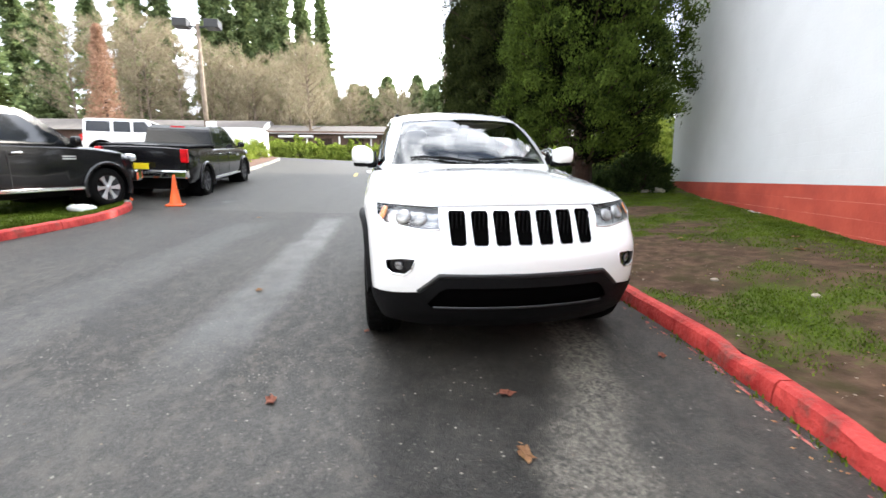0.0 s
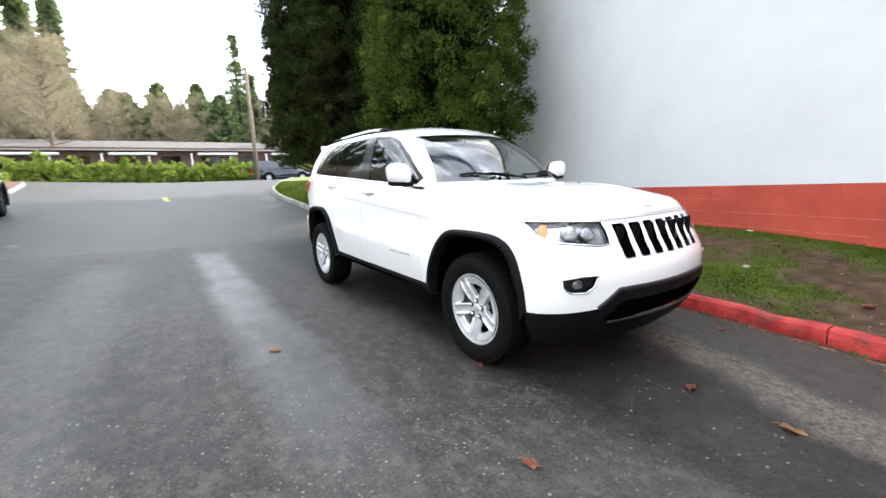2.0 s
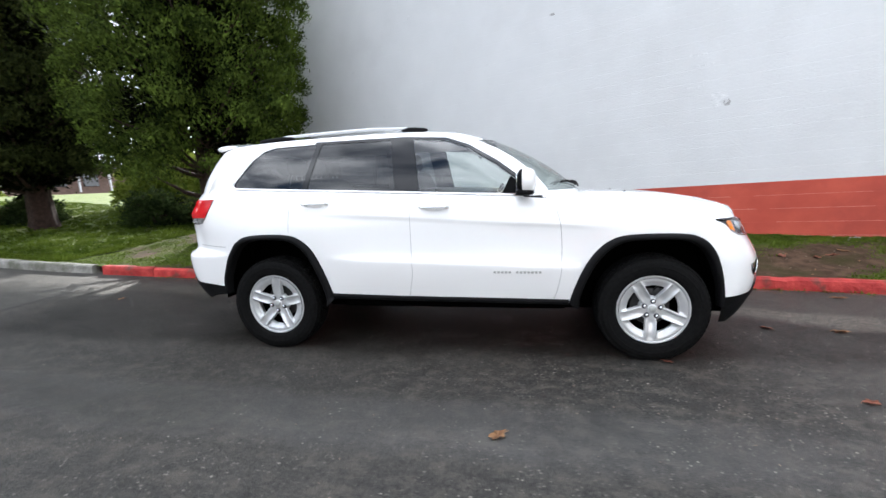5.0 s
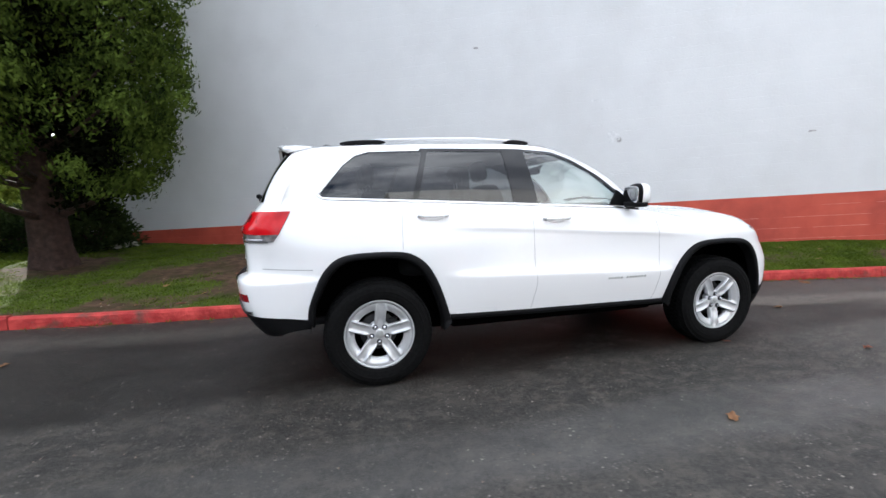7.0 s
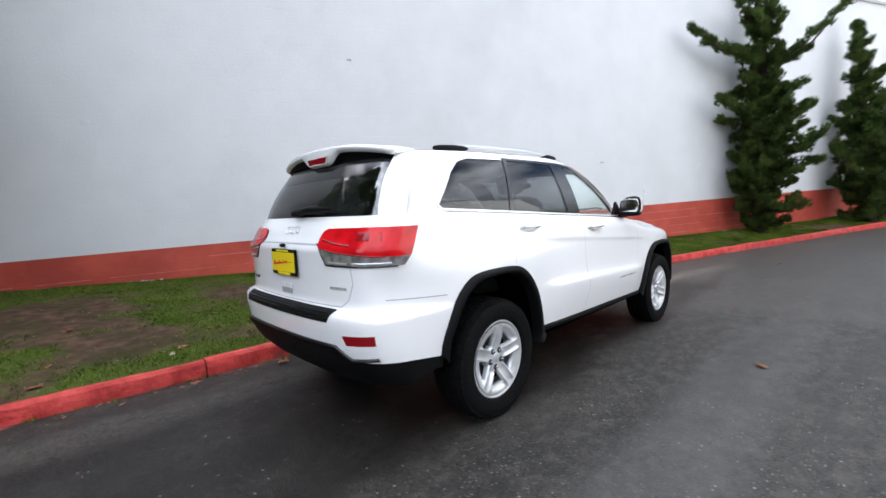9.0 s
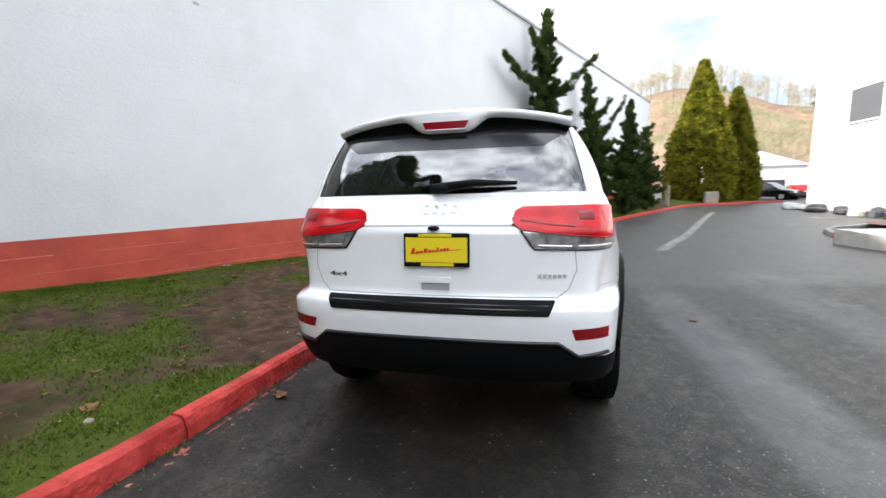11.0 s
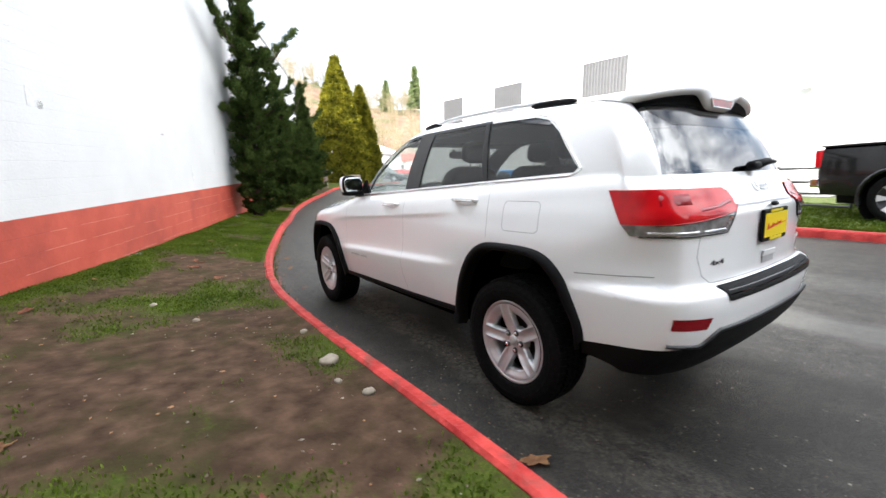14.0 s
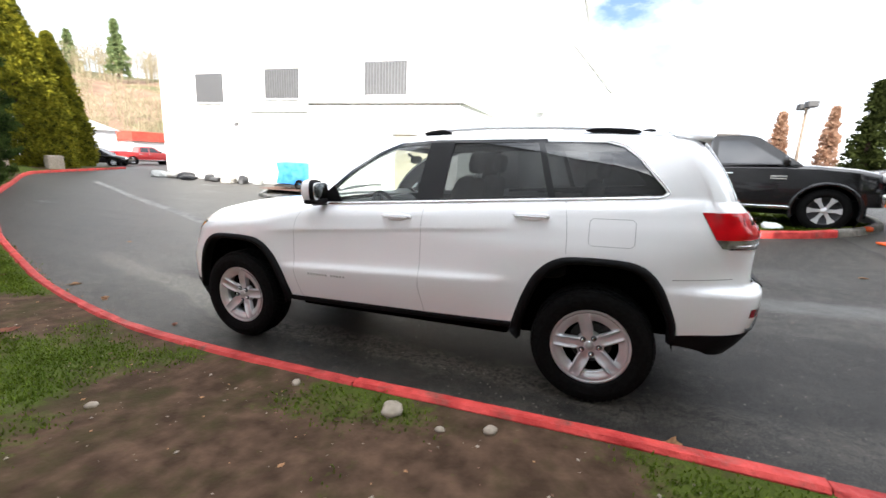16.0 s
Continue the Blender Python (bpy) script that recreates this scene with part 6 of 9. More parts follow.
        part("lug_nut", lathe([(0.0, 0.012), (0.014, 0.011), (0.018, 0.006), (0.019, 0.0)], 6), "chrome", w, "", False, m)
    part("hub", lathe([(0.070, 0.034), (0.080, 0.034), (0.084, 0.032), (0.086, 0.026), (0.086, 0.0)], 30), "alloy", w, "", True)
    part("cap", lathe([(0.086, 0.025), (0.089, 0.021), (0.090, 0.0)], 24), "metal_grey", w, "", True)
    part("brake_disc", lathe([(0.005, 0.06), (0.008, 0.13), (0.006, 0.135), (-0.01, 0.135)], 40), "metal_dark", w, "", True)
    part("caliper", box((-0.02, 0.085, -0.06), (0.022, 0.150, 0.06), 0.012), "metal_dark", w, "", True)
    part("backplate", lathe([(-0.02, 0.0), (-0.02, 0.215), (-0.05, 0.217)], 30), "under_black", w, "", True)
    return w


wheel0 = build_wheel()
spin = iter((8, 31, 50, 14))
for sx in (1, -1):
    for hy in (HUB_F, HUB_R):
        w = wheel0 if (sx, hy) == (1, HUB_F) else copy_thing(wheel0, pose(0, 0, 0))
        w.matrix_basis = pose(0.816 * sx, hy, HUB_Z, 0, 0, 0 if sx > 0 else 180) @ pose(0, 0, 0, next(spin), 0, 0)


# ---- the other white building, annex, yard ----
FX = -14.5
other = part("white_building", box((FX - 14, -23.3, -1.0), (FX, -0.6, 9.0)), "facade")
tagged(other, "tall white plastered building in full sun", "building", kind="structure")
part("parapet", box((FX - 14.1, -23.4, 9.0), (FX + 0.08, -0.5, 9.16), 0.02), "facade", other)
for ya, yb, za, zb in ((-9.72, -7.55, 4.32, 5.78), (-15.6, -13.5, 4.2, 5.62), (-20.45, -18.5, 4.02, 5.5)):
    w = thing("window", "grey louvred window high on the white facade", "window", "windows of the white building", kind="structure")
    part("pane", box((FX + 0.01, ya, za), (FX + 0.04, yb, zb)), "louvre_dark", w)
    part("frame", box((FX, ya - 0.05, zb), (FX + 0.08, yb + 0.05, zb + 0.06), 0.01), "facade", w)
    part("sill", box((FX, ya - 0.06, za - 0.07), (FX + 0.10, yb + 0.06, za), 0.01), "facade", w)
    k = 14
    for i in range(k):
        y0 = ya + (yb - ya) * i / k
        part("bar", box((FX + 0.04, y0 + 0.02, za), (FX + 0.075, y0 + 0.075, zb), 0.006), "louvre_light", w)
part("conduit", tube([(FX + 0.05, -16.6, 3.55), (FX + 0.05, -10.5, 3.6)], 0.05, 8), "metal_grey", other)
for y, z in ((-17.6, 3.1), (-11.8, 3.1), (-1.5, 3.7)):
    lampb = thing("wall_lamp", "small grey floodlight on the white facade", "wall lamp", "floodlights on the facade", m=pose(FX + 0.08, y, z))
    part("bracket", tube([(-0.08, 0, 0), (0.12, 0, 0.02)], 0.03, 8), "metal_grey", lampb)
    part("head", box((0.02, -0.16, -0.14), (0.26, 0.16, 0.04), 0.03), "metal_grey", lampb)
ANX = -10.0
annex = part("annex", box((FX, -9.4, -0.6), (ANX, -3.38, 3.38)), "facade")
tagged(annex, "low white annex with a flat roof", "building", kind="structure")
part("roof_edge", box((FX, -9.5, 3.38), (ANX + 0.06, -3.3, 3.58), 0.02), "facade", annex)
part("gutter", box((ANX + 0.06, -9.5, 3.36), (ANX + 0.11, -3.25, 3.41), 0.01), "metal_grey", annex, "grey gutter")
door = thing("door", "cream steel door in the annex", "door", kind="structure")
part("leaf", box((ANX + 0.004, -5.7, 0.12), (ANX + 0.05, -4.05, 2.32), 0.006), "door_cream", door)
part("lintel", box((ANX, -5.8, 2.33), (ANX + 0.12, -3.95, 2.42), 0.008), "metal_grey", door)
part("handle", tube([(ANX + 0.09, -4.25, 1.0), (ANX + 0.09, -4.25, 1.18)], 0.015, 8), "metal_grey", door)
rake = part("roof_rake", tube([(FX - 0.2, -0.5, 6.25), (FX - 0.5, 1.15, 4.4)], 0.09, 8), "metal_grey")
tagged(rake, "grey sloping roof pipe beside the white building", "pipe", kind="structure")
back = part("rear_building", box((-34, 0.2, -0.5), (-22, 7.0, 3.5)), "facade")
tagged(back, "low white building behind the parked pickup", "building", kind="structure")
part("canopy", box((-22, 0.6, 3.0), (-20.3, 6.9, 3.35), 0.02), "roof_brown", back, "dark canopy")
for k in range(2):
    part("window", box((-22.02, 1.4 + 2.6 * k, 1.2), (-21.96, 3.0 + 2.6 * k, 2.4), 0.01), "window_far", back)
bed = part("mulch_bed", strip(list(np.arange(-12.5, -1.4, 0.4)), lambda y: ANX if y > -9.4 else FX, lambda y: left_kerb_x(y) - 0.5 - (0.8 if y < -3.5 else 0.0), 8,
                              lambda x, y: ground_z(x, y) + 0.16), "mulch")
tagged(bed, "brown mulch beds along the annex", "ground", kind="structure")
path_ = part("concrete_path", box((ANX, -6.9, 0.0), (-6.75, -4.7, 0.335), 0.01), "concrete")
tagged(path_, "pale concrete path to the cream door", "path", kind="structure")
kerb_b = thing("kerb", "red and grey kerb round the mulch bed", "kerb", kind="structure")
kerb_pieces(kerb_b, [(-7.15, -7.0), (-7.3, -7.6), (-7.5, -8.3)], "kerb_red", 0.8)
kerb_pieces(kerb_b, [(-7.5, -8.3), (-8.0, -9.6), (-8.9, -10.9), (-10.4, -12.0), (-13.5, -13.0)], "kerb_grey", 1.6)
# units
hv = thing("air_conditioner", "grey outdoor air conditioning unit on a concrete slab", "air conditioner", m=pose(-9.0, -1.8, 0.36, 0, 0, -18))
part("slab", box((-1.15, -0.62, -0.12), (1.15, 0.62, 0.0), 0.01), "concrete", hv)
part("cabinet", box((-0.98, -0.42, 0.0), (0.98, 0.42, 0.82), 0.02), "unit_grey", hv)
for k in range(11):
    part("louvre", box((0.985, -0.38 + k * 0.07, 0.06), (1.01, -0.35 + k * 0.07, 0.76), 0.004), "metal_dark", hv)
part("side_box", box((0.45, 0.42, 0.0), (0.80, 0.50, 0.52), 0.01), "metal_dark", hv)
for k in range(9):
    part("vent_slat", box((-0.85 + k * 0.03, 0.42, 0.2), (-0.838 + k * 0.03, 0.43, 0.7)), "metal_dark", hv)
part("fan_guard", lathe([(0.0, 0.22), (0.02, 0.22), (0.02, 0.18), (0.0, 0.02)], 24), "metal_dark", hv, m=pose(0.62, 0.425, 0.28, 0, 0, 90))
for x in (-0.3, 0.35):
    part("pipe", tube([(x, 0.44, 0.55), (x, 0.52, 0.50), (x, 0.52, 0.05), (x - 0.3, 0.52, 0.03)], 0.03, 8), "metal_dark", hv)
for x in (-0.55, 0.1, 0.55):
    part("cap", lathe([(0, 0.10), (0.16, 0.10), (0.17, 0.0)], 16, axis='z'), "metal_grey", hv, m=pose(x, -0.1, 0.82))
ramp = thing("loading_ramp", "folded black steel loading ramp leaning by the units", "ramp", m=pose(-9.4, 0.15, 0.30, 0, 0, 70))
for x in (-0.8, 0.8):
    part("rail", tube([(x, 0, 0.0), (x, 0.1, 1.0)], 0.03, 8), "metal_dark", ramp)
for z in (0.15, 0.4, 0.65, 0.95):
    part("rung", tube([(-0.8, 0.1 * z, z), (0.8, 0.1 * z, z + 0.06)], 0.025, 8), "metal_dark", ramp)
tarp = thing("tarp_load", "blue plastic tarp over a low trailer", "tarp", m=pose(-11.4, -10.9, 0.0, 0, 0, 10))
bm = box((-0.55, -0.85, 0.25), (0.55, 0.85, 1.15), 0.06)
bmesh.ops.subdivide_edges(bm, edges=bm.edges, cuts=3, use_grid_fill=True)
for v in bm.verts:
    v.co += Vector((noise.noise(v.co * 2.2), noise.noise(v.co * 2.2 + Vector((5, 0, 0))), noise.noise(v.co * 2 + Vector((0, 7, 0))))) * 0.07
part("sheet", bm, "tarp_blue", tarp, smooth=True)
part("frame", box((-0.5, -1.0, 0.12), (0.5, 1.9, 0.22), 0.01), "metal_dark", tarp)
for sx in (-0.55, 0.55):
    part("wheel", lathe([(-0.06, 0.12), (-0.07, 0.2), (0, 0.23), (0.07, 0.2), (0.06, 0.12)], 20), "rubber", tarp, m=pose(sx, 0.2, 0.23))
rng = random.Random(11)
for k in range(9):
    y = -22.3 + k * 0.85
    r = thing("rubble", "dark heap of scrap and sheeting beside the facade", "scrap", "scrap along the facade", m=pose(-13.4 + rng.uniform(-0.3, 0.4), y, ground_z(-13.4, y) + 0.12, 0, 0, rng.uniform(0, 180)))
    bm = blob(rng.uniform(0.3, 0.6), rng.uniform(0.25, 0.4), rng.uniform(0.12, 0.35), 12, 7, 0.8)
    for v in bm.verts:
        v.co *= 1 + 0.35 * noise.noise(v.co * 4 + Vector((k, 0, 0)))
    part("heap", bm, rng.choice(("metal_dark", "metal_grey", "concrete", "metal_dark")), r)

# ---- far buildings ----
low = part("low_building", box((-48, 46, 1.5), (40, 58, 6.5)), "brick_brown")
tagged(low, "long low brown building across the street", "building", kind="structure")
bm = bmesh.new()
add_prism(bm, [(45.2, 6.4), (52, 8.3), (59, 6.4)], -49, -13.5, lambda a, b, c: (c, a, b))
add_prism(bm, [(45.2, 6.15), (52, 7.8), (59, 6.15)], -13.5, 41, lambda a, b, c: (c, a, b))
bmesh.ops.recalc_face_normals(bm, faces=bm.faces)
part("roof", bm, "roof_brown", low, "brown shingle roof")
part("gable", prism([(46.0, 4.0), (46.0, 6.4), (50, 7.9), (52, 4.0)], -13.6, -13.3, lambda a, b, c: (c, a, b)), "facade", low, "pale gable end")
for k in range(14):
    x = -11 + k * 3.5
    part("window", box((x, 45.9, 4.2), (x + 1.7, 46.02, 5.7), 0.02), "window_far", low)
    if k % 2 == 0:
        part("awning", box((x - 0.4, 45.0, 5.75), (x + 3.2, 46.0, 5.95), 0.02), "facade", low)
    part("post", box((x + 2.5, 45.3, 3.6), (x + 2.65, 45.45, 5.9), 0.01), "facade", low)
crate = part("white_container", box((-15.2, 30.0, 2.4), (-9.6, 33.0, 5.0), 0.05), "facade")
tagged(crate, "white box trailer parked by the street", "trailer")
shed = part("white_shed", box((-24.97, -49, -0.4), (-16.6, -44.3, 2.8)), "facade")
tagged(shed, "white workshop with an open dark bay", "building", kind="structure")
bm = prism([(-25.2, 2.8), (-20.8, 4.2), (-16.4, 2.8)], -49.3, -44.0, lambda a, b, c: (a, c, b))
part("roof", bm, "facade", shed)
part("bay", box((-23.2, -44.35, -0.3), (-19.6, -44.22, 1.45), 0.01), "metal_dark", shed, "dark open bay")
far_hall = part("far_building", box((-46, -63, -0.6), (-30.5, -57, 2.0)), "facade")
tagged(far_hall, "low white building beyond the workshop", "building", kind="structure")
part("roof", prism([(-56.6, 2.0), (-60, 3.3), (-63.4, 2.0)], -46.3, -30.2, lambda a, b, c: (c, a, b)), "wall_joint", far_hall, "faded red roof")
for k in range(4):
    part("window", box((-44 + 3.4 * k, -57.05, 0.5), (-42.6 + 3.4 * k, -56.94, 1.4), 0.02), "window_far", far_hall)
redroof = part("red_roofed_building", box((-52, -62, -0.5), (-33, -54, 2.0)), "facade")
tagged(redroof, "low pale building with a red roof edge", "building", kind="structure")
part("roof", box((-52.4, -62.4, 2.0), (-32.6, -53.6, 3.2), 0.05), "wall_red", redroof)


# ---- trees ----
def leaf_mesh(name, centers, outs, per, length, width, spread, seed, mat, owner, up=0.2, wild=0.9, kind=""):
    """Small folded leaves scattered round centres, each set by the way it grows; one mesh."""
    r = np.random.RandomState(seed)
    c = np.repeat(np.asarray(centers, float), per, axis=0)
    o = np.repeat(np.asarray(outs, float), per, axis=0)
    n = len(c)
    off = r.normal(size=(n, 3))
    off /= np.maximum(np.linalg.norm(off, axis=1, keepdims=True), 1e-6)
    c = c + off * spread * r.uniform(0.2, 1.0, (n, 1)) ** 0.4
    d = o * 0.7 + off * 0.9 + r.normal(size=(n, 3)) * wild * 0.5 + np.array([0, 0, up])
    d /= np.maximum(np.linalg.norm(d, axis=1, keepdims=True), 1e-6)
    s = np.cross(d, r.normal(size=(n, 3)))
    s /= np.maximum(np.linalg.norm(s, axis=1, keepdims=True), 1e-6)
    L = length * r.uniform(0.6, 1.3, (n, 1))
    W = width * r.uniform(0.7, 1.3, (n, 1))
    nrm = np.cross(d, s)
    v = np.stack([c - d * L * 0.5, c + s * W * 0.5 + nrm * W * 0.15, c + d * L * 0.5, c - s * W * 0.5 + nrm * W * 0.15], axis=1).reshape(-1, 3)
    me = bpy.data.meshes.new(name)
    me.vertices.add(4 * n)
    me.vertices.foreach_set("co", v.ravel())
    me.loops.add(4 * n)
    me.loops.foreach_set("vertex_index", np.arange(4 * n))
    me.polygons.add(n)
    me.polygons.foreach_set("loop_start", np.arange(0, 4 * n, 4))
    me.update(calc_edges=True)
    me.materials.append(M[mat])
    ob = new(name, me)
    if owner is not None:
        ob.parent = owner
    if kind:
        tagged(ob, kind=kind)
    return ob


def crown_points(r, count, height, skirt, profile, radius, lump, seed, shell=0.55):
    """Points in a crown: profile(t) is the share of the radius at height share t; lump makes the outline uneven."""
    pts, outs = [], []
    for _ in range(count):
        t = r.random() ** 1.05
        z = skirt + (height - skirt) * t
        a = r.uniform(0, math.tau)
        n = noise.noise(Vector((math.cos(a) * 1.6 + seed, math.sin(a) * 1.6, z * 0.75)))
        n2 = noise.noise(Vector((math.cos(a) * 4 + seed, math.sin(a) * 4, z * 2.2)))
        rr = radius * profile(t) * (1 + lump * (n * 1.1 + n2 * 0.5))
        k = rr * (shell + (1 - shell) * r.random() ** 0.5)
        pts.append((k * math.cos(a), k * math.sin(a), z))
        outs.append((math.cos(a) * 0.8, math.sin(a) * 0.8, 0.25))
    return pts, outs


def conifer(x, y, z, height, radius, skirt, mat, label, seed, count, per, leaf, profile, trunk=0.3, lump=0.28, spread=0.28, name="tree", group="", shell=0.55, limbs=40):
    r = random.Random(seed)
    t = thing(name, label, "tree", group, m=pose(x, y, z))
    bm = tube([(0, 0, -0.2), (0.02, 0, 0.25), (0.03, 0.03, height * 0.3), (0, 0.05, height * 0.65), (0, 0, height * 0.97)], [trunk * 1.35, trunk, trunk * 0.8, trunk * 0.45, 0.02], 14)
    for k in range(limbs):
        h = skirt * 0.8 + (height * 0.93 - skirt * 0.8) * (k / limbs)
        a = k * 2.4 + r.uniform(-0.4, 0.4)
        ln = radius * profile(max(0, (h - skirt) / (height - skirt))) * r.uniform(0.6, 0.9)
        rr = max(0.012, trunk * 0.16 * (1 - h / height))
        add_tube(bm, [(0, 0, h), (math.cos(a) * ln * 0.5, math.sin(a) * ln * 0.5, h + 0.05 * ln), (math.cos(a) * ln, math.sin(a) * ln, h - 0.02 * ln)], [rr * 1.6, rr, rr * 0.4], 5)
    part("trunk", bm, "bark", t, "reddish-brown fibrous bark", True)
    pts, outs = crown_points(r, count, height, skirt, profile, radius, lump, seed * 3.7, shell)
    leaf_mesh("crown", pts, outs, per, leaf[0], leaf[1], spread, seed, mat, t)
    return t


column = lambda t: min(1.0, 0.78 + 1.2 * t) * (1 - max(0, t - 0.35) ** 1.6 * 1.35) if t < 0.95 else 0.12
spire = lambda t: max(0.05, (1 - t) ** 0.85) * min(1, 0.75 + 2 * t)
flame = lambda t: max(0.04, min(1, 0.8 + 1.2 * t) * (1 - t ** 1.7))
def puff_mesh(name, puffs, per, leaf, seed, mat, owner):
    """Boughs as rounded sprays: leaves lie over the surface of each puff (centre, radii, way), so that it takes the light as one form."""
    r = np.random.RandomState(seed)
    c = np.repeat(np.array([p[0] for p in puffs]), per, axis=0)
    rad = np.repeat(np.array([p[1] for p in puffs]), per, axis=0)
    way = np.repeat(np.array([p[2] for p in puffs]), per, axis=0)
    n = len(c)
    off = r.normal(size=(n, 3)) + way * 0.6
    off[:, 2] = np.where(off[:, 2] < -0.35, -off[:, 2] * 0.8, off[:, 2])
    off /= np.linalg.norm(off, axis=1, keepdims=True)
    depth = r.uniform(0.25, 1.0, (n, 1)) ** 0.35 * (1 + 0.10 * r.normal(size=(n, 1)))
    p = c + off * rad * depth
    nrm = off * 1.0 + r.normal(size=(n, 3)) * 0.32 + np.array([0, 0, 0.25])
    nrm /= np.linalg.norm(nrm, axis=1, keepdims=True)
    d = way * 0.8 + np.array([0, 0, 0.35]) + r.normal(size=(n, 3)) * 0.55
    d -= nrm * (d * nrm).sum(axis=1, keepdims=True)
    d += nrm * 0.35
    d /= np.maximum(np.linalg.norm(d, axis=1, keepdims=True), 1e-6)
    s = np.cross(d, nrm)
    L = leaf[0] * r.uniform(0.6, 1.35, (n, 1))
    W = leaf[1] * r.uniform(0.6, 1.3, (n, 1))
    v = np.stack([p - d * L * 0.4, p + s * W * 0.5, p + d * L * 0.6, p - s * W * 0.5], axis=1).reshape(-1, 3)
    me = bpy.data.meshes.new(name)
    me.vertices.add(4 * n)
    me.vertices.foreach_set("co", v.ravel())
    me.loops.add(4 * n)
    me.loops.foreach_set("vertex_index", np.arange(4 * n))
    me.polygons.add(n)
    me.polygons.foreach_set("loop_start", np.arange(0, 4 * n, 4))
    me.update(calc_edges=True)
    me.materials.append(M[mat])
    ob = new(name, me)
    ob.parent = owner
    return ob


def cedar(x, y, height, radius, skirt, mat, label, seed, count, per, leaf, bare=None):
    """A dense cedar: a ridged trunk, upswept boughs, a mass of round sprays and inner leaves darkened in place of
    shade. bare(x, y, z): where no bough grows.
    """
    r = random.Random(seed)
    t = thing("cedar_tree", label, "tree", "cedars on the lawn", m=pose(x, y, ground_z(x, y) + (0.30 if y < 8 else 0.18)))
    bm = bmesh.new()
    rings = []
    for z, rr in ((-0.3, 0.37), (0.0, 0.31), (0.25, 0.265), (0.8, 0.245), (2.0, 0.23), (height * 0.45, 0.18), (height * 0.97, 0.02)):
        rings.append([bm.verts.new((rr * (1 + 0.10 * math.sin(q * 5 + seed) + 0.06 * math.sin(q * 9 + z)) * math.cos(q), rr * (1 + 0.10 * math.sin(q * 5 + seed)) * math.sin(q), z)) for q in (k * math.tau / 28 for k in range(28))])
    for r0, r1 in zip(rings, rings[1:]):
        for k in range(28):
            bm.faces.new((r0[k], r0[(k + 1) % 28], r1[(k + 1) % 28], r1[k]))
    puffs, inner, inner_o = [], [], []
    form = lambda h: min(1.0, 0.70 + 0.55 * max(0, h - skirt) / 2.0) * (1 - max(0.0, (h - height * 0.4) / (height * 0.62)) ** 1.7)
    for k in range(count):
        u = r.random()
        h = skirt + (height - skirt) * u ** 1.25
        a = k * 2.39996 + r.uniform(-0.3, 0.3)
        lump = 1 + 0.30 * noise.noise(Vector((math.cos(a) * 1.5 + seed, math.sin(a) * 1.5, h * 0.55))) + 0.16 * noise.noise(Vector((math.cos(a) * 3.5, math.sin(a) * 3.5 + seed, h * 1.5)))
        reach = radius * form(h) * lump * (r.uniform(0.86, 1.05) if k % 3 else r.uniform(0.45, 0.85))
        px, py = math.cos(a) * reach, math.sin(a) * reach
        if bare and bare(px, py, h):
            continue
        size = r.uniform(0.26, 0.54) * (0.7 + 0.3 * form(h))
        hang = -0.10 if h < skirt + 0.8 else 0.0
        puffs.append(((px, py, h + hang), (size * 0.95, size * 0.95, size * r.uniform(0.9, 1.35)), (math.cos(a) * 0.75, math.sin(a) * 0.75, 0.5)))
        if k % 5 == 0:
            rr = max(0.012, 0.05 * (1 - h / height))
            add_tube(bm, [(0, 0, h - 0.35 * reach), (px * 0.5, py * 0.5, h - 0.22 * reach), (px * 0.95, py * 0.95, h)], [rr * 1.5, rr, rr * 0.4], 5, cap=False)
        for q in range(2):
            f = r.uniform(0.15, 0.72)
            if bare and bare(px * f, py * f, h - 0.5):
                continue
            inner.append((px * f, py * f, h - 0.2 * (1 - f) + r.uniform(-0.2, 0.2)))
            inner_o.append((math.cos(a), math.sin(a), 0.3))
    part("trunk", bm, "bark", t, "reddish-brown fibrous bark", True)
    puff_mesh("crown", puffs, per, leaf, seed, mat, t)
    leaf_mesh("inner_crown", inner, inner_o, 34, 0.17, 0.07, 0.34, seed + 1, "cedar_shade", t)
    return t


sun_side = lambda px, py, h: h < 0.55 * px + 2.1 and py > 0.4415 * px - 0.45
low_sun = lambda px, py, h: h < 0.55 * px + 1.9
cedar(4.64, 6.27, 12.0, 1.98, 1.15, "cedar", "tall green cedar at the corner of the white wall", 21, 860, 250, (0.095, 0.040), sun_side)
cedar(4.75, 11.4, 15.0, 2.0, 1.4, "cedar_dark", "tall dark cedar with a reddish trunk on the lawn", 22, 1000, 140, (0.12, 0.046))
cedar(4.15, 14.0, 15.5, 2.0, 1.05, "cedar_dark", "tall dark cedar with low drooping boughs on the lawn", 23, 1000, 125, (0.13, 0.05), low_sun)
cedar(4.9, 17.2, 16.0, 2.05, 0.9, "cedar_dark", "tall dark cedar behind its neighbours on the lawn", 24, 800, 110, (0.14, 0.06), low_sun)


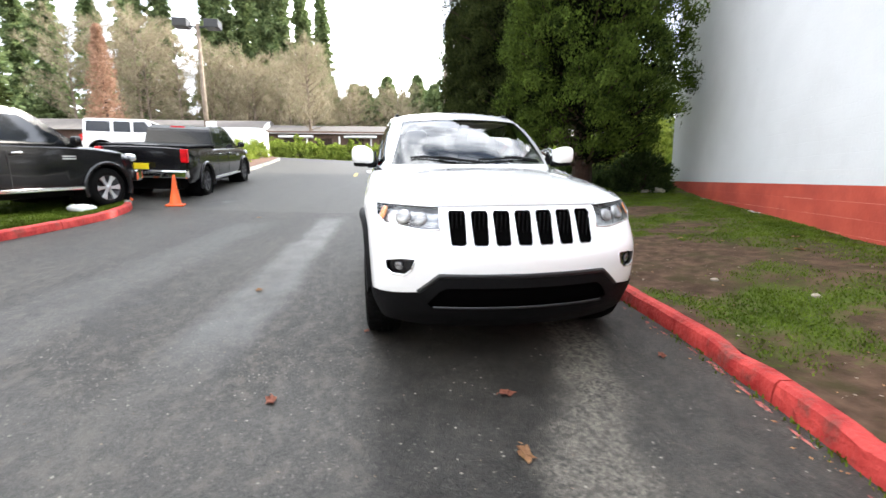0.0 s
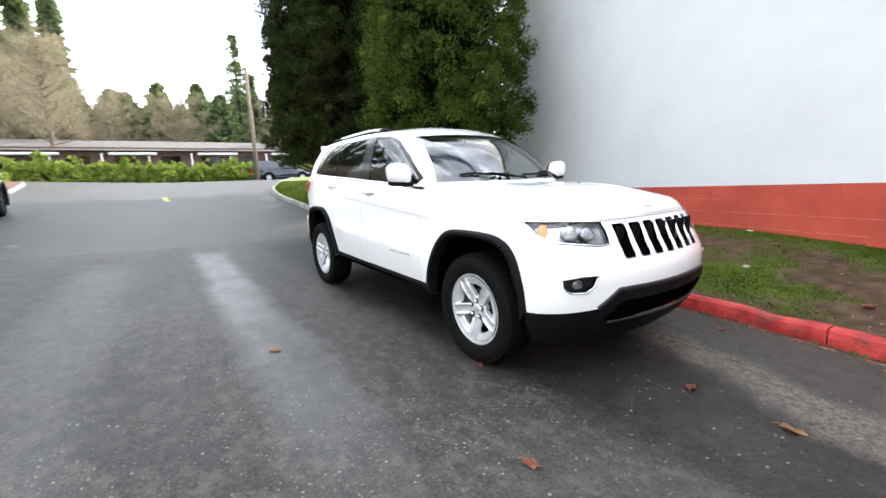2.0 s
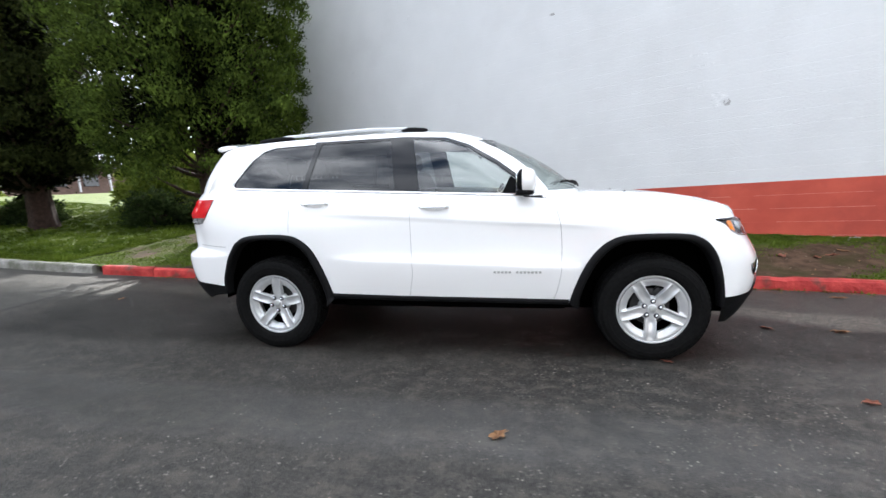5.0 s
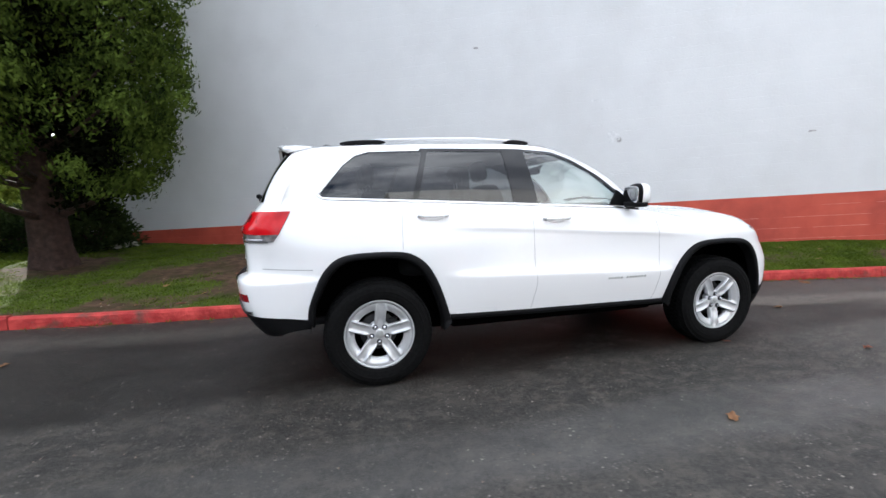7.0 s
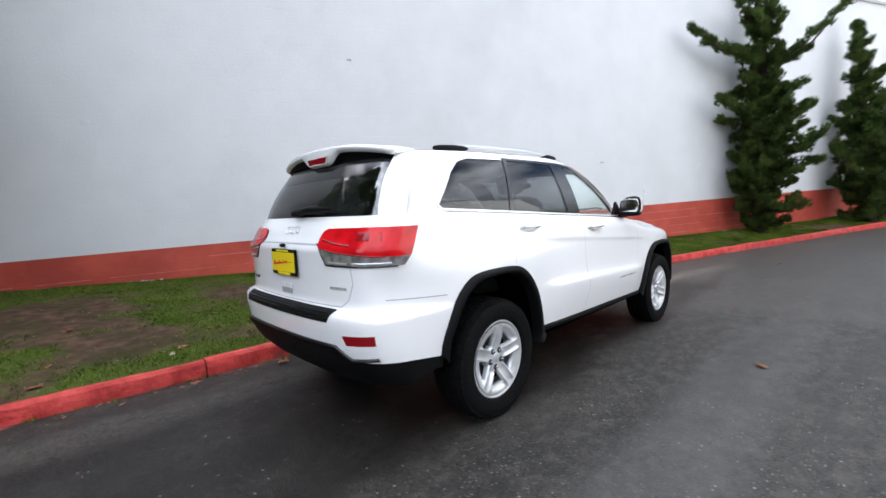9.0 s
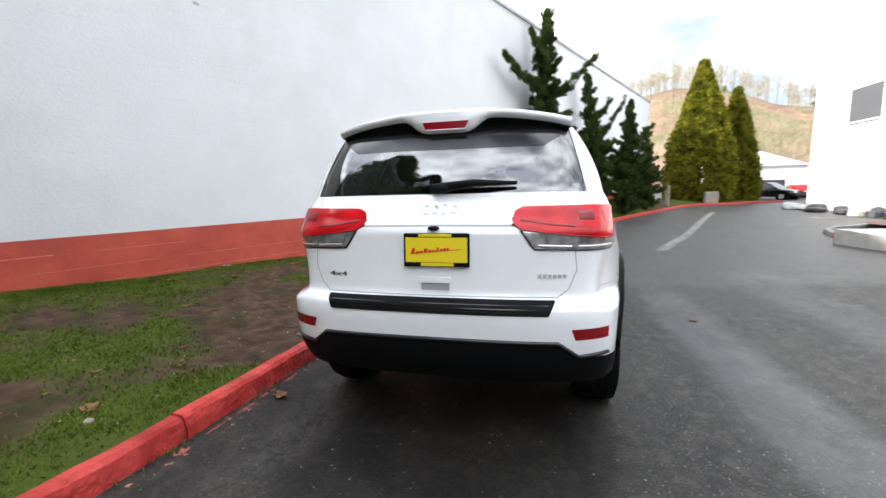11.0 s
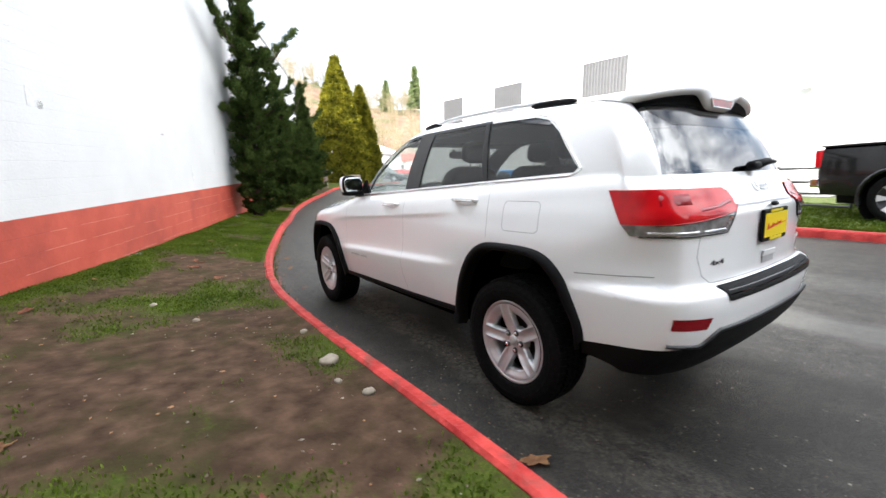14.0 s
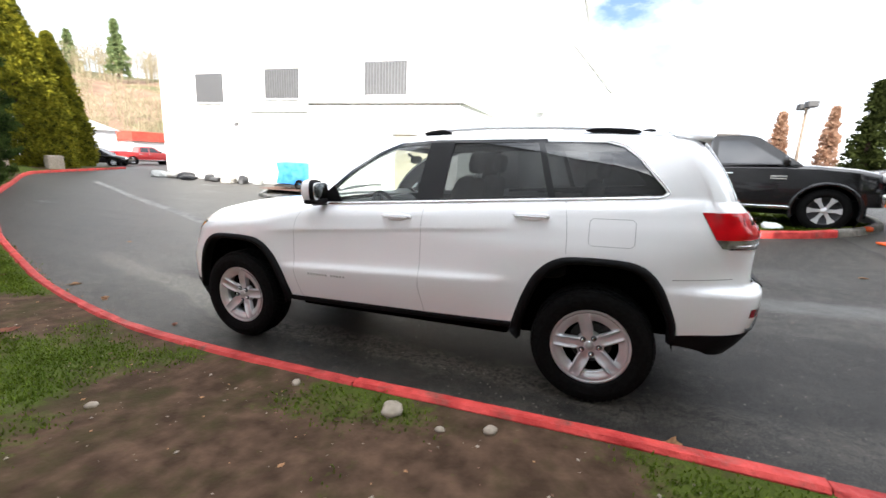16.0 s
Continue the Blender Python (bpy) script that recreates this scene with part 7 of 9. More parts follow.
def wind_pine(x, y, z, height, seed, label, lean=0.0, wide=1.0, arms=()):
    """A ragged pine: whorls of upturned boughs with tufts of needles, gaps between them, and a few long arms (height, turn, length, rise)."""
    r = random.Random(seed)
    t = thing("pine_tree", label, "tree", "pines along the wall", m=pose(x, y, z))
    spine = lambda h: Vector((lean * (h / height) ** 1.3, 0.04 * math.sin(h * 1.7 + seed), h))
    bm = tube([spine(height * k / 8) - Vector((0, 0, 0.2 if k == 0 else 0)) for k in range(9)], [0.17, 0.14, 0.12, 0.10, 0.085, 0.07, 0.05, 0.03, 0.012], 10)
    pts, outs = [], []
    room = (Vector((x, y, 0)) - wall_point(0, 0, 0)).dot(WALL_N)

    def bough(h, a, ln, rise, thick, tuft):
        base = spine(h)
        out = Vector((math.cos(a), math.sin(a), 0))
        facing = -out.dot(WALL_N)
        if facing > 0.05:
            ln = min(ln, max(0.2, room - 0.12) / facing)
        mid = base + out * ln * 0.55 + Vector((0, 0, rise * 0.28))
        tip = base + out * ln + Vector((0, 0, rise))
        add_tube(bm, [base, mid, tip], [thick, thick * 0.6, 0.005], 5)
        steps = max(5, int(ln / 0.042))
        for i in range(steps):
            u = 0.16 + 0.84 * (i + 0.5) / steps
            p = base * (1 - u) ** 2 + mid * 2 * u * (1 - u) + tip * u * u
            side = Vector((-out.y, out.x, 0)) * r.uniform(-1, 1) * tuft * (1.15 - u)
            pts.append(tuple(p + side + Vector((0, 0, r.gauss(0.02, 0.06)))))
            way = (tip - mid).normalized()
            outs.append((way.x * 0.7 + side.x, way.y * 0.7 + side.y, way.z + 0.55))
    h, tier = 0.22, 0
    while h < height * 0.99:
        reach = wide * lin(h / height, [(0, 0.75), (0.10, 1.15), (0.30, 1.32), (0.48, 1.18), (0.56, 0.82), (0.66, 0.62), (0.85, 0.42), (1, 0.10)]) * (0.86 + 0.24 * math.sin(tier * 2.3 + seed))
        count = 8 if h < height * 0.5 else 6
        for k in range(count):
            ln = reach * r.uniform(0.55, 1.12)
            bough(h + r.uniform(-0.08, 0.08), k * math.tau / count + tier * 0.9 + r.uniform(-0.35, 0.35), ln, ln * r.uniform(0.10, 0.50), 0.030, 0.30 * reach)
        h += (0.31 - 0.05 * h / height) * r.uniform(0.8, 1.25)
        tier += 1
    for h, a, ln, rise in arms:
        bough(h, radians(a), ln, rise, 0.045, 0.16)
        bough(h - 0.1, radians(a) + 0.25, ln * 0.6, rise * 0.35, 0.03, 0.16)
    part("trunk", bm, "bark", t, "dark ridged bark", True)
    leaf_mesh("crown", pts, outs, 44, 0.115, 0.022, 0.088, seed, "pine", t, up=0.4, wild=0.7)
    return t


wind_pine(-0.42, -11.0, verge_z(-0.42, -11.0), 7.1, 31, "ragged green pine close to the red and white wall", -0.1, 1.0,
          ((4.4, 195, 1.75, 1.35), (4.5, 62, 2.5, 0.75), (5.3, 75, 1.7, 0.75), (3.2, 70, 1.9, 0.35), (1.6, 205, 1.4, 0.25)))
wind_pine(-2.62, -15.0, verge_z(-2.62, -15.0), 6.1, 32, "leaning ragged pine by the wall", 0.5, 0.85, ((3.4, 190, 1.3, 1.6), (4.3, 210, 1.0, 0.7), (1.2, 60, 1.5, 1.3)))
wind_pine(-4.3, -18.6, verge_z(-4.3, -18.6), 5.4, 33, "ragged pine farther along the wall", -0.2, 0.9, ((3.4, 200, 1.3, 0.9),))
wind_pine(-6.0, -22.0, verge_z(-6.0, -22.0), 4.6, 34, "small ragged pine at the end of the wall", 0.1, 0.85)
conifer(-11.4, -30.9, -0.15, 9.9, 2.45, 0.05, "gold_cypress", "golden-yellow cypress, its lower half in shade", 41, 2600, 28, (0.22, 0.09), flame, 0.2, 0.16, 0.30, group="golden cypresses", shell=0.7, limbs=8)
conifer(-14.5, -33.3, -0.15, 8.3, 1.85, 0.05, "gold_cypress", "golden-yellow cypress, its lower half in shade", 42, 1900, 28, (0.22, 0.09), flame, 0.2, 0.16, 0.30, group="golden cypresses", shell=0.7, limbs=8)
post = part("wooden_post", tube([(-8.0, -25.4, -0.3), (-8.0, -25.4, 1.25)], 0.15, 10), "wood_pole")
tagged(post, "short brown wooden post beside the cypress", "post")
block = part("stone_block", box((-11.9, -28.6, -0.3), (-11.1, -28.2, 0.75), 0.06), "stone")
tagged(block, "pale upright stone block under the cypress", "stone")


def shrub(x, y, z, rx, ry, h, mat, label, seed, count, leaf=(0.09, 0.05), name="shrub", group="", per=16):
    r = random.Random(seed)
    t = thing(name, label, "shrub", group, m=pose(x, y, z))
    pts, outs = [], []
    for _ in range(count):
        a, b = r.uniform(0, math.tau), math.asin(r.uniform(0.0, 1.0))
        n = 1 + 0.3 * noise.noise(Vector((math.cos(a) * 2 + seed, math.sin(a) * 2, b * 2)))
        k = r.uniform(0.6, 1.0) * n
        pts.append((rx * k * math.cos(a) * math.cos(b), ry * k * math.sin(a) * math.cos(b), h * k * math.sin(b)))
        outs.append((math.cos(a) * math.cos(b), math.sin(a) * math.cos(b), math.sin(b)))
    bm = bmesh.new()
    for k in range(9):
        a = k * 2.4
        add_tube(bm, [(0, 0, -0.05), (rx * 0.3 * math.cos(a), ry * 0.3 * math.sin(a), h * 0.4), (rx * 0.75 * math.cos(a), ry * 0.75 * math.sin(a), h * 0.7)], [0.025, 0.016, 0.006], 5)
    part("stems", bm, "bark", t)
    leaf_mesh("leaves", pts, outs, per, leaf[0], leaf[1], 0.14, seed, mat, t)
    return t


shrub(6.55, 6.55, verge_z(6.5, 6.5), 0.95, 0.75, 1.15, "shrub", "dark evergreen shrub at the foot of the wall corner", 51, 460)
shrub(7.2, 8.3, ground_z(7.2, 8.3) + 0.2, 1.0, 0.8, 1.0, "shrub", "dark evergreen shrub close to the wall corner", 55, 400)
shrub(6.1, 9.3, ground_z(6.1, 9.3) + 0.2, 1.0, 0.9, 0.9, "shrub", "dark evergreen shrub under the cedar", 52, 380)
shrub(5.5, 12.8, ground_z(5.5, 12.8) + 0.18, 0.9, 0.7, 0.75, "shrub", "dark low shrub between the cedar trunks", 53, 300)
# thickets take the paler hedge leaf, which puts sunlight into their colour
for k, (x, y, h) in enumerate(((15.2, 10.6, 3.6), (17.4, 11.2, 4.0), (9.4, 11.6, 3.2), (12.2, 11.4, 4.4), (10.6, 13.2, 4.8))):
    shrub(x, y, ground_z(x, y) + 0.2, 1.5, 1.4, h * 0.72, "hedge", "yellow-green thicket on the lawn behind the cedar, sunlight in its leaf colour", 254 + k, 900, (0.20, 0.08), "thicket", "thicket behind the cedars", per=22)
# hedge along the street, and the planted bed by the pickups
for k in range(22):
    x = -17.0 + k * 1.75
    shrub(x, 37.6 + 0.3 * math.sin(k * 2.0), ground_z(x, 28) - 0.05, 1.6, 1.3, 2.05 + 0.12 * math.sin(k * 1.7), "hedge", "loose yellow-green hedge shrub along the street", 60 + k, 460, (0.20, 0.11), "hedge_shrub", "street hedge", per=18)
for k, (x, y) in enumerate(((-7.4, 13.2), (-7.7, 15.2), (-8.0, 17.3), (-8.3, 19.6), (-8.6, 22.0), (-8.4, 24.3))):
    shrub(x, y, ground_z(x, y) + 0.15, 0.9, 0.9, 0.85 + 0.2 * (k % 2), "hedge", "loose green shrub in the planted kerb bed", 80 + k, 220, (0.12, 0.06), "bed_shrub", "shrubs in the kerb bed")
bed2 = part("planted_bed", strip(list(np.arange(12.2, 26, 0.6)), lambda y: -15.0, lambda y: -6.45 - 0.055 * (y - 12) - (0.5 if y > 25 else 0), 10, lambda x, y: ground_z(x, y) + 0.14), "mulch")
tagged(bed2, "planted bed of dark earth between the parking rows", "ground", kind="structure")
kerb_c = thing("kerb", "pale concrete kerb round the planted bed", "kerb", kind="structure")
kerb_pieces(kerb_c, [(-7.2, 25.4), (-7.0, 24.5), (-6.7, 20), (-6.45, 15), (-6.35, 12.6), (-6.8, 12.0), (-8.5, 11.8)], "kerb_grey", 2.4)

# far trees: conifers, bare trees, a russet tree
r = random.Random(77)
far_spots = [(-62, 84, 29), (-55, 80, 30), (-47, 78, 27), (-41, 78, 33), (-37, 80, 31), (-30, 82, 27), (-26, 76, 33), (-23, 79, 31), (-19, 76, 29), (-16, 74, 30), (-13, 77, 26), (-9.5, 74, 24),
             (-5, 76, 15), (-2, 80, 14.5), (2, 76, 14), (6, 80, 15), (10, 76, 14), (15, 82, 16), (21, 78, 17), (27, 74, 18), (33, 72, 17), (40, 70, 19), (47, 66, 18), (13, 67, 16), (17.5, 65, 21), (20, 70, 15), (24, 66, 23), (30, 63, 18), (36, 60, 21), (43, 58, 19)]
def fir(x, y, z, height, radius, seed, label, mat="far_green", gap=0.75, boughs=8, leaf=(1.0, 0.42)):
    """A tall fir: tiers of drooping boughs with gaps between them, longest near the foot."""
    r = random.Random(seed)
    t = thing("fir_tree", label, "tree", "far firs", m=pose(x, y, z))
    bm = tube([(0, 0, -0.3), (0, 0, height * 0.5), (0, 0, height)], [0.34, 0.2, 0.02], 8)
    pts, outs = [], []
    h = height * 0.10
    while h < height * 0.985:
        s = h / height
        reach = radius * (1 - s) ** 0.8 * r.uniform(0.65, 1.1) + 0.12
        for k in range(boughs):
            a = r.uniform(0, math.tau)
            ln = reach * r.uniform(0.55, 1.1)
            drop = ln * r.uniform(0.05, 0.40)
            steps = max(2, int(ln / 0.42))
            for i in range(steps):
                u = (i + 0.7) / steps
                pts.append((math.cos(a) * ln * u, math.sin(a) * ln * u, h - drop * u * u + 0.1 * ln * u))
                outs.append((math.cos(a), math.sin(a), -0.25))
        h += gap * r.uniform(0.7, 1.3) * (1.0 - 0.4 * s)
    part("trunk", bm, "bark", t, "straight brown trunk", True)
    leaf_mesh("crown", pts, outs, 11, leaf[0], leaf[1], 0.42, seed, mat, t, up=-0.1, wild=0.7)
    return t


for k, (x, y, top) in enumerate(far_spots):
    fir(x, y, 3.0, (top * 1.35 if top > 20 else top * 1.1) - 2 + r.uniform(-1.5, 1.5), 2.6 + 0.065 * top + r.uniform(-0.4, 0.9), 100 + k, "tall green fir in the far tree line", gap=0.95)
for k, (x, top) in enumerate(((-8, 13.5), (-4.2, 14.5), (-1.2, 12.5), (1.2, 14), (4, 12.5), (6.6, 15), (9, 13), (12, 14.5), (15, 13), (-11, 12.5), (18, 14), (21.5, 13), (-2.6, 13.5), (7.8, 12.5), (13.4, 13.5))):
    fir(x, 69 + 2 * (k % 3), 3.0, top + r.uniform(-0.8, 0.8), 6.2, 300 + k, "dark green fir behind the low building", gap=0.8, boughs=10)
fir(10.2, 62, 3.0, 21, 3.4, 131, "slender fir behind the street pole", gap=1.15, leaf=(0.75, 0.16), boughs=6)


def bare_tree(x, y, z, height, spread, seed, label, mat="twigs", twigs=900):
    r = random.Random(seed)
    t = thing("bare_tree", label, "tree", "bare trees across the street", m=pose(x, y, z))
    bm = tube([(0, 0, -0.3), (0.1, 0, height * 0.35), (-0.05, 0.1, height * 0.7), (0, 0, height)], [0.22, 0.17, 0.09, 0.02], 8)
    pts, outs = [], []
    for k in range(38):
        h = height * (0.28 + 0.68 * k / 38)
        a = k * 2.4 + r.uniform(-0.3, 0.3)
        ln = spread * (1.0 - 0.7 * abs((h / height) - 0.5)) * r.uniform(0.6, 1.0)
        tip = Vector((math.cos(a) * ln, math.sin(a) * ln, h + ln * r.uniform(0.35, 0.9)))
        mid = Vector((0, 0, h)).lerp(tip, 0.5) - Vector((0, 0, 0.08 * ln))
        add_tube(bm, [(0, 0, h), mid, tip], [0.06, 0.035, 0.01], 5)
        for i in range(max(1, twigs // 38)):
            u = r.uniform(0.25, 1.05)
            p = Vector((0, 0, h)).lerp(tip, u)
            pts.append((p.x + r.uniform(-0.4, 0.4), p.y + r.uniform(-0.4, 0.4), p.z + r.uniform(-0.2, 0.5)))
            outs.append((math.cos(a) * 0.5, math.sin(a) * 0.5, 0.8))
    part("trunk", bm, "wood_pole", t, "bare brown branches", True)
    leaf_mesh("crown", pts, outs, 9, 0.85, 0.035, 0.5, seed, mat, t, up=0.5, wild=0.9)
    return t


for k, (x, y, h, s) in enumerate(((-36, 63, 19, 6), (-31, 60, 17, 6), (-24, 63, 16, 6), (-19, 63, 15, 5), (-15, 64, 15, 5), (-10, 63, 13, 5), (-33, 62, 20, 6), (-27, 60, 17, 5), (-21.5, 62, 14, 5), (-17.5, 60, 13, 5), (-13, 61, 14, 5), (-8.3, 47, 12.5, 3.6), (-4.5, 62, 11, 4.5), (2.5, 62, 11, 5), (-40, 60, 18, 6), (15, 60, 10, 4.5), (23, 60, 11, 5), (31, 57, 11, 5))):
    bare_tree(x, y, 3.2, h, s, 150 + k, "leafless tan tree beyond the low building", twigs=620)
conifer(-31.2, 50.9, 3.0, 15.0, 2.0, 1.6, "russet", "russet-brown tree with withered leaves", 170, 900, 10, (0.34, 0.10), flame, 0.18, 0.45, 0.5, name="russet_tree", shell=0.2, limbs=20)
fir(-44, 52, 3.0, 19, 4.0, 171, "broad dark fir across the street", gap=0.5)

# wooded hill far off
hill = bmesh.new()
rows = []
for i in range(40):
    a = -2.75 + i * 0.042
    row = []
    for j in range(12):
        d = 95 + j * 12
        x, y = math.cos(a) * d, math.sin(a) * d
        t = j / 11
        top = 34 + 12 * noise.noise(Vector((i * 0.16, 3.0, 0))) + 6 * math.sin(i * 0.35)
        z = -0.5 + top * (t * t * (3 - 2 * t)) + 1.6 * noise.noise(Vector((x * 0.05, y * 0.05, 1)))
        row.append(hill.verts.new((x, y, z)))
    rows.append(row)
for r0, r1 in zip(rows, rows[1:]):
    for a, b, c, d in zip(r0, r0[1:], r1[1:], r1):
        hill.faces.new((a, b, c, d))
hill_ob = part("hillside", hill, "hill", smooth=True)
tagged(hill_ob, "brown wooded hillside in the distance", "hill", kind="structure")
r = random.Random(9)
pts, outs = [], []
bm = bmesh.new()
for k in range(1300):
    a, t = -2.75 + r.random() * 1.6, r.random() if k < 800 else r.uniform(0.72, 1.0)
    d = 100 + t * 120
    x, y = math.cos(a) * d, math.sin(a) * d
    tt = (d - 95) / 132
    i = (a + 2.75) / 0.042
    z = -0.5 + (34 + 12 * noise.noise(Vector((i * 0.16, 3.0, 0))) + 6 * math.sin(i * 0.35)) * (tt * tt * (3 - 2 * tt))
    h = r.uniform(6, 11)
    add_tube(bm, [(x, y, z - 1), (x + r.uniform(-0.4, 0.4), y, z + h)], [0.16, 0.05], 4, cap=False)
    for q in range(5):
        pts.append((x, y, z + h * r.uniform(0.5, 1.05)))
        outs.append((0, 0, 1))
woods = part("far_woods", bm, "twigs")
tagged(woods, "bare pale trunks of a far wood", "trees", kind="stuff")
leaf_mesh("twigs", pts, outs, 9, 2.4, 0.11, 1.9, 5, "twigs", woods, up=0.4)
for k, (x, y) in enumerate(((-96, -178), (-99, -158), (-70, -196))):
    fir(x, y, 24, 15 + 3 * (k % 2), 4.4, 190 + k, "dark fir on the far hill", gap=1.1, leaf=(1.6, 0.6))
# at the car lot beyond the pickups
fir(-48, 23.3, 0.8, 9.5, 2.6, 197, "dark fir at the edge of the far lot", "cedar_dark", 0.5, 9, (0.6, 0.2))
fir(-28.5, 30, 1.0, 13, 3.4, 196, "dark fir beyond the parked pickups", "cedar_dark", 0.5, 9, (0.6, 0.2))
for k, (x, y, h) in enumerate(((-62, 20.4, 8.0), (-62, 25.5, 8.6))):
    conifer(x, y, 1.0, h, 1.1, 1.0, "russet", "narrow brown poplar far beyond the lot", 198 + k, 300, 9, (0.5, 0.25), flame, 0.15, 0.3, 0.4, name="poplar", group="far poplars", limbs=10)


# ---- other vehicles ----
def build_vehicle(name, label, m, paint, secs, cabin, panes, axles, tyre, half, front_z, rear_z, group="", category="car", rim_mat="alloy", grille="black_gloss", bumper="chrome", flare=None):
    """A vehicle that faces +y. secs: (y, half width, sill, top); cabin: outline (y, z) and half widths at belt and roof; panes: side outlines."""
    v = thing(name, label, category, group, m=m)
    bm = bmesh.new()
    rings = []
    for y, w, lo, top in secs:
        prof = [(w - 0.05, lo), (w - 0.005, lo + 0.10), (w, lo + (top - lo) * 0.45), (w - 0.012, lo + (top - lo) * 0.72), (w - 0.04, top - 0.055), (w - 0.10, top - 0.008), (w * 0.55, top + 0.012), (0, top + 0.018)]
        rings.append([bm.verts.new((x, y, z)) for x, z in prof] + [bm.verts.new((-x, y, z)) for x, z in prof[-2::-1]])
    for r0, r1 in zip(rings, rings[1:]):
        for a, b, c, d in zip(r0, r0[1:], r1[1:], r1):
            bm.faces.new((a, b, c, d))
    bm.faces.new(rings[0])
    bm.faces.new(rings[-1][::-1])
    bmesh.ops.recalc_face_normals(bm, faces=bm.faces)
    for sx in (1, -1):
        for ay in axles:
            poly = [(ay + (tyre + 0.09) * math.cos(a), tyre + (tyre + 0.075) * math.sin(a)) for a in np.linspace(-0.35, math.pi + 0.35, 15)]
            bm.normal_update()
            test = (lambda f, sx=sx: f.calc_center_median().x * sx > half * 0.6 and abs(f.normal.x) > 0.2)
            got = carve(bm, [f for f in bm.faces if test(f)], poly, (1, 2), test)
            bmesh.ops.delete(bm, geom=got, context='FACES')
    part("body", bm, paint, v, smooth=False)
    me = v.children[0].data
    me.polygons.foreach_set("use_smooth", [True] * len(me.polygons))
    me.set_sharp_from_angle(angle=radians(38))
    outline, wb, wr, zb, zr = cabin
    wide = lambda z: wb + (wr - wb) * min(1, max(0, (z - zb) / (zr - zb)))
    bm = bmesh.new()
    lft = [bm.verts.new((wide(z), y, z)) for y, z in outline]
    rgt = [bm.verts.new((-wide(z), y, z)) for y, z in outline]
    n = len(outline)
    bm.faces.new(lft)
    bm.faces.new(rgt[::-1])
    for i in range(n):
        bm.faces.new((lft[i], rgt[i], rgt[(i + 1) % n], lft[(i + 1) % n]))
    bmesh.ops.recalc_face_normals(bm, faces=bm.faces)
    bmesh.ops.bevel(bm, geom=bm.edges[:], offset=0.035, segments=2, affect='EDGES')
    part("cabin", bm, paint, v)
    for pts in panes:
        for sx in (1, -1):
            bm = bmesh.new()
            a = [bm.verts.new(((wide(z) + 0.006) * sx, y, z)) for y, z in pts]
            b = [bm.verts.new(((wide(z) - 0.02) * sx, y, z)) for y, z in pts]
            bm.faces.new(a)
            for i in range(len(pts)):
                bm.faces.new((a[i], a[(i + 1) % len(pts)], b[(i + 1) % len(pts)], b[i]))
            bmesh.ops.recalc_face_normals(bm, faces=bm.faces)
            part("window", bm, "pane_dark", v)
    # screens: the front-most and rear-most slanted edges of the cabin
    fr = sorted([p for p in outline], key=lambda p: -p[0])[0]
    tf = max((p for p in outline if p[1] > zr - 0.06), key=lambda p: p[0])
    tr = min((p for p in outline if p[1] > zr - 0.06), key=lambda p: p[0])
    rr = min(outline, key=lambda p: p[0])
    for lo_p, hi_p, s in ((fr, tf, 1), (rr, tr, -1)):
        d = Vector((0, hi_p[0] - lo_p[0], hi_p[1] - lo_p[1]))
        nrm = Vector((0, abs(d.z), abs(d.y))).normalized()
        nrm.y *= s
        bm = bmesh.new()
        q = []
        for k, wk in ((0.10, 0.90), (0.90, 0.88)):
            z = lo_p[1] + d.z * k
            y = lo_p[0] + d.y * k
            for sx in (1, -1):
                q.append(bm.verts.new(Vector((wide(z) * wk * sx, y, z)) + nrm * 0.012))
        bm.faces.new((q[0], q[1], q[3], q[2]))
        bmesh.ops.solidify(bm, geom=bm.faces[:], thickness=0.01)
        part("windscreen" if s > 0 else "rear_window", bm, "pane_dark", v)
    for sx in (1, -1):
        for ay in axles:
            w = new("wheel")
            w.parent = v
            w.matrix_basis = pose((half - 0.14) * sx, ay, tyre, 0, 0, 0 if sx > 0 else 180)
            R = tyre
            part("tyre", lathe([(-0.12, R * 0.62), (-0.13, R * 0.8), (-0.10, R * 0.97), (-0.05, R), (0.05, R), (0.10, R * 0.97), (0.13, R * 0.8), (0.12, R * 0.64), (0.10, R * 0.62)], 36), "rubber", w, smooth=True)
            part("rim", lathe([(0.02, 0.0), (0.02, R * 0.52), (0.08, R * 0.58), (0.115, R * 0.63), (0.10, R * 0.66)], 36), "alloy_dark", w, smooth=True)
            for k in range(6):
                a = k * math.tau / 6
                bm = bmesh.new()
                ring = []
                for rr_, hw, x in ((0.05, 0.03, 0.10), (R * 0.4, 0.032, 0.105), (R * 0.62, 0.062, 0.115)):
                    ring.append([bm.verts.new((x + dx, rr_ * math.cos(a) - u * hw * math.sin(a), rr_ * math.sin(a) + u * hw * math.cos(a))) for u, dx in ((-1, -0.03), (-0.9, 0), (0.9, 0), (1, -0.03))])
                for r0, r1 in zip(ring, ring[1:]):
                    for p, q_, c, d_ in zip(r0, r0[1:], r1[1:], r1):
                        bm.faces.new((p, q_, c, d_))
                part("spoke", bm, rim_mat, w)
            part("hub", lathe([(0.09, 0.06), (0.11, 0.055), (0.115, 0.0)], 16), rim_mat, w, smooth=True)
            part("wheel_house", lathe([(0.10, R + 0.12), (-0.30, R + 0.12), (-0.30, 0.0)], 24), "black_plastic", w, smooth=True)
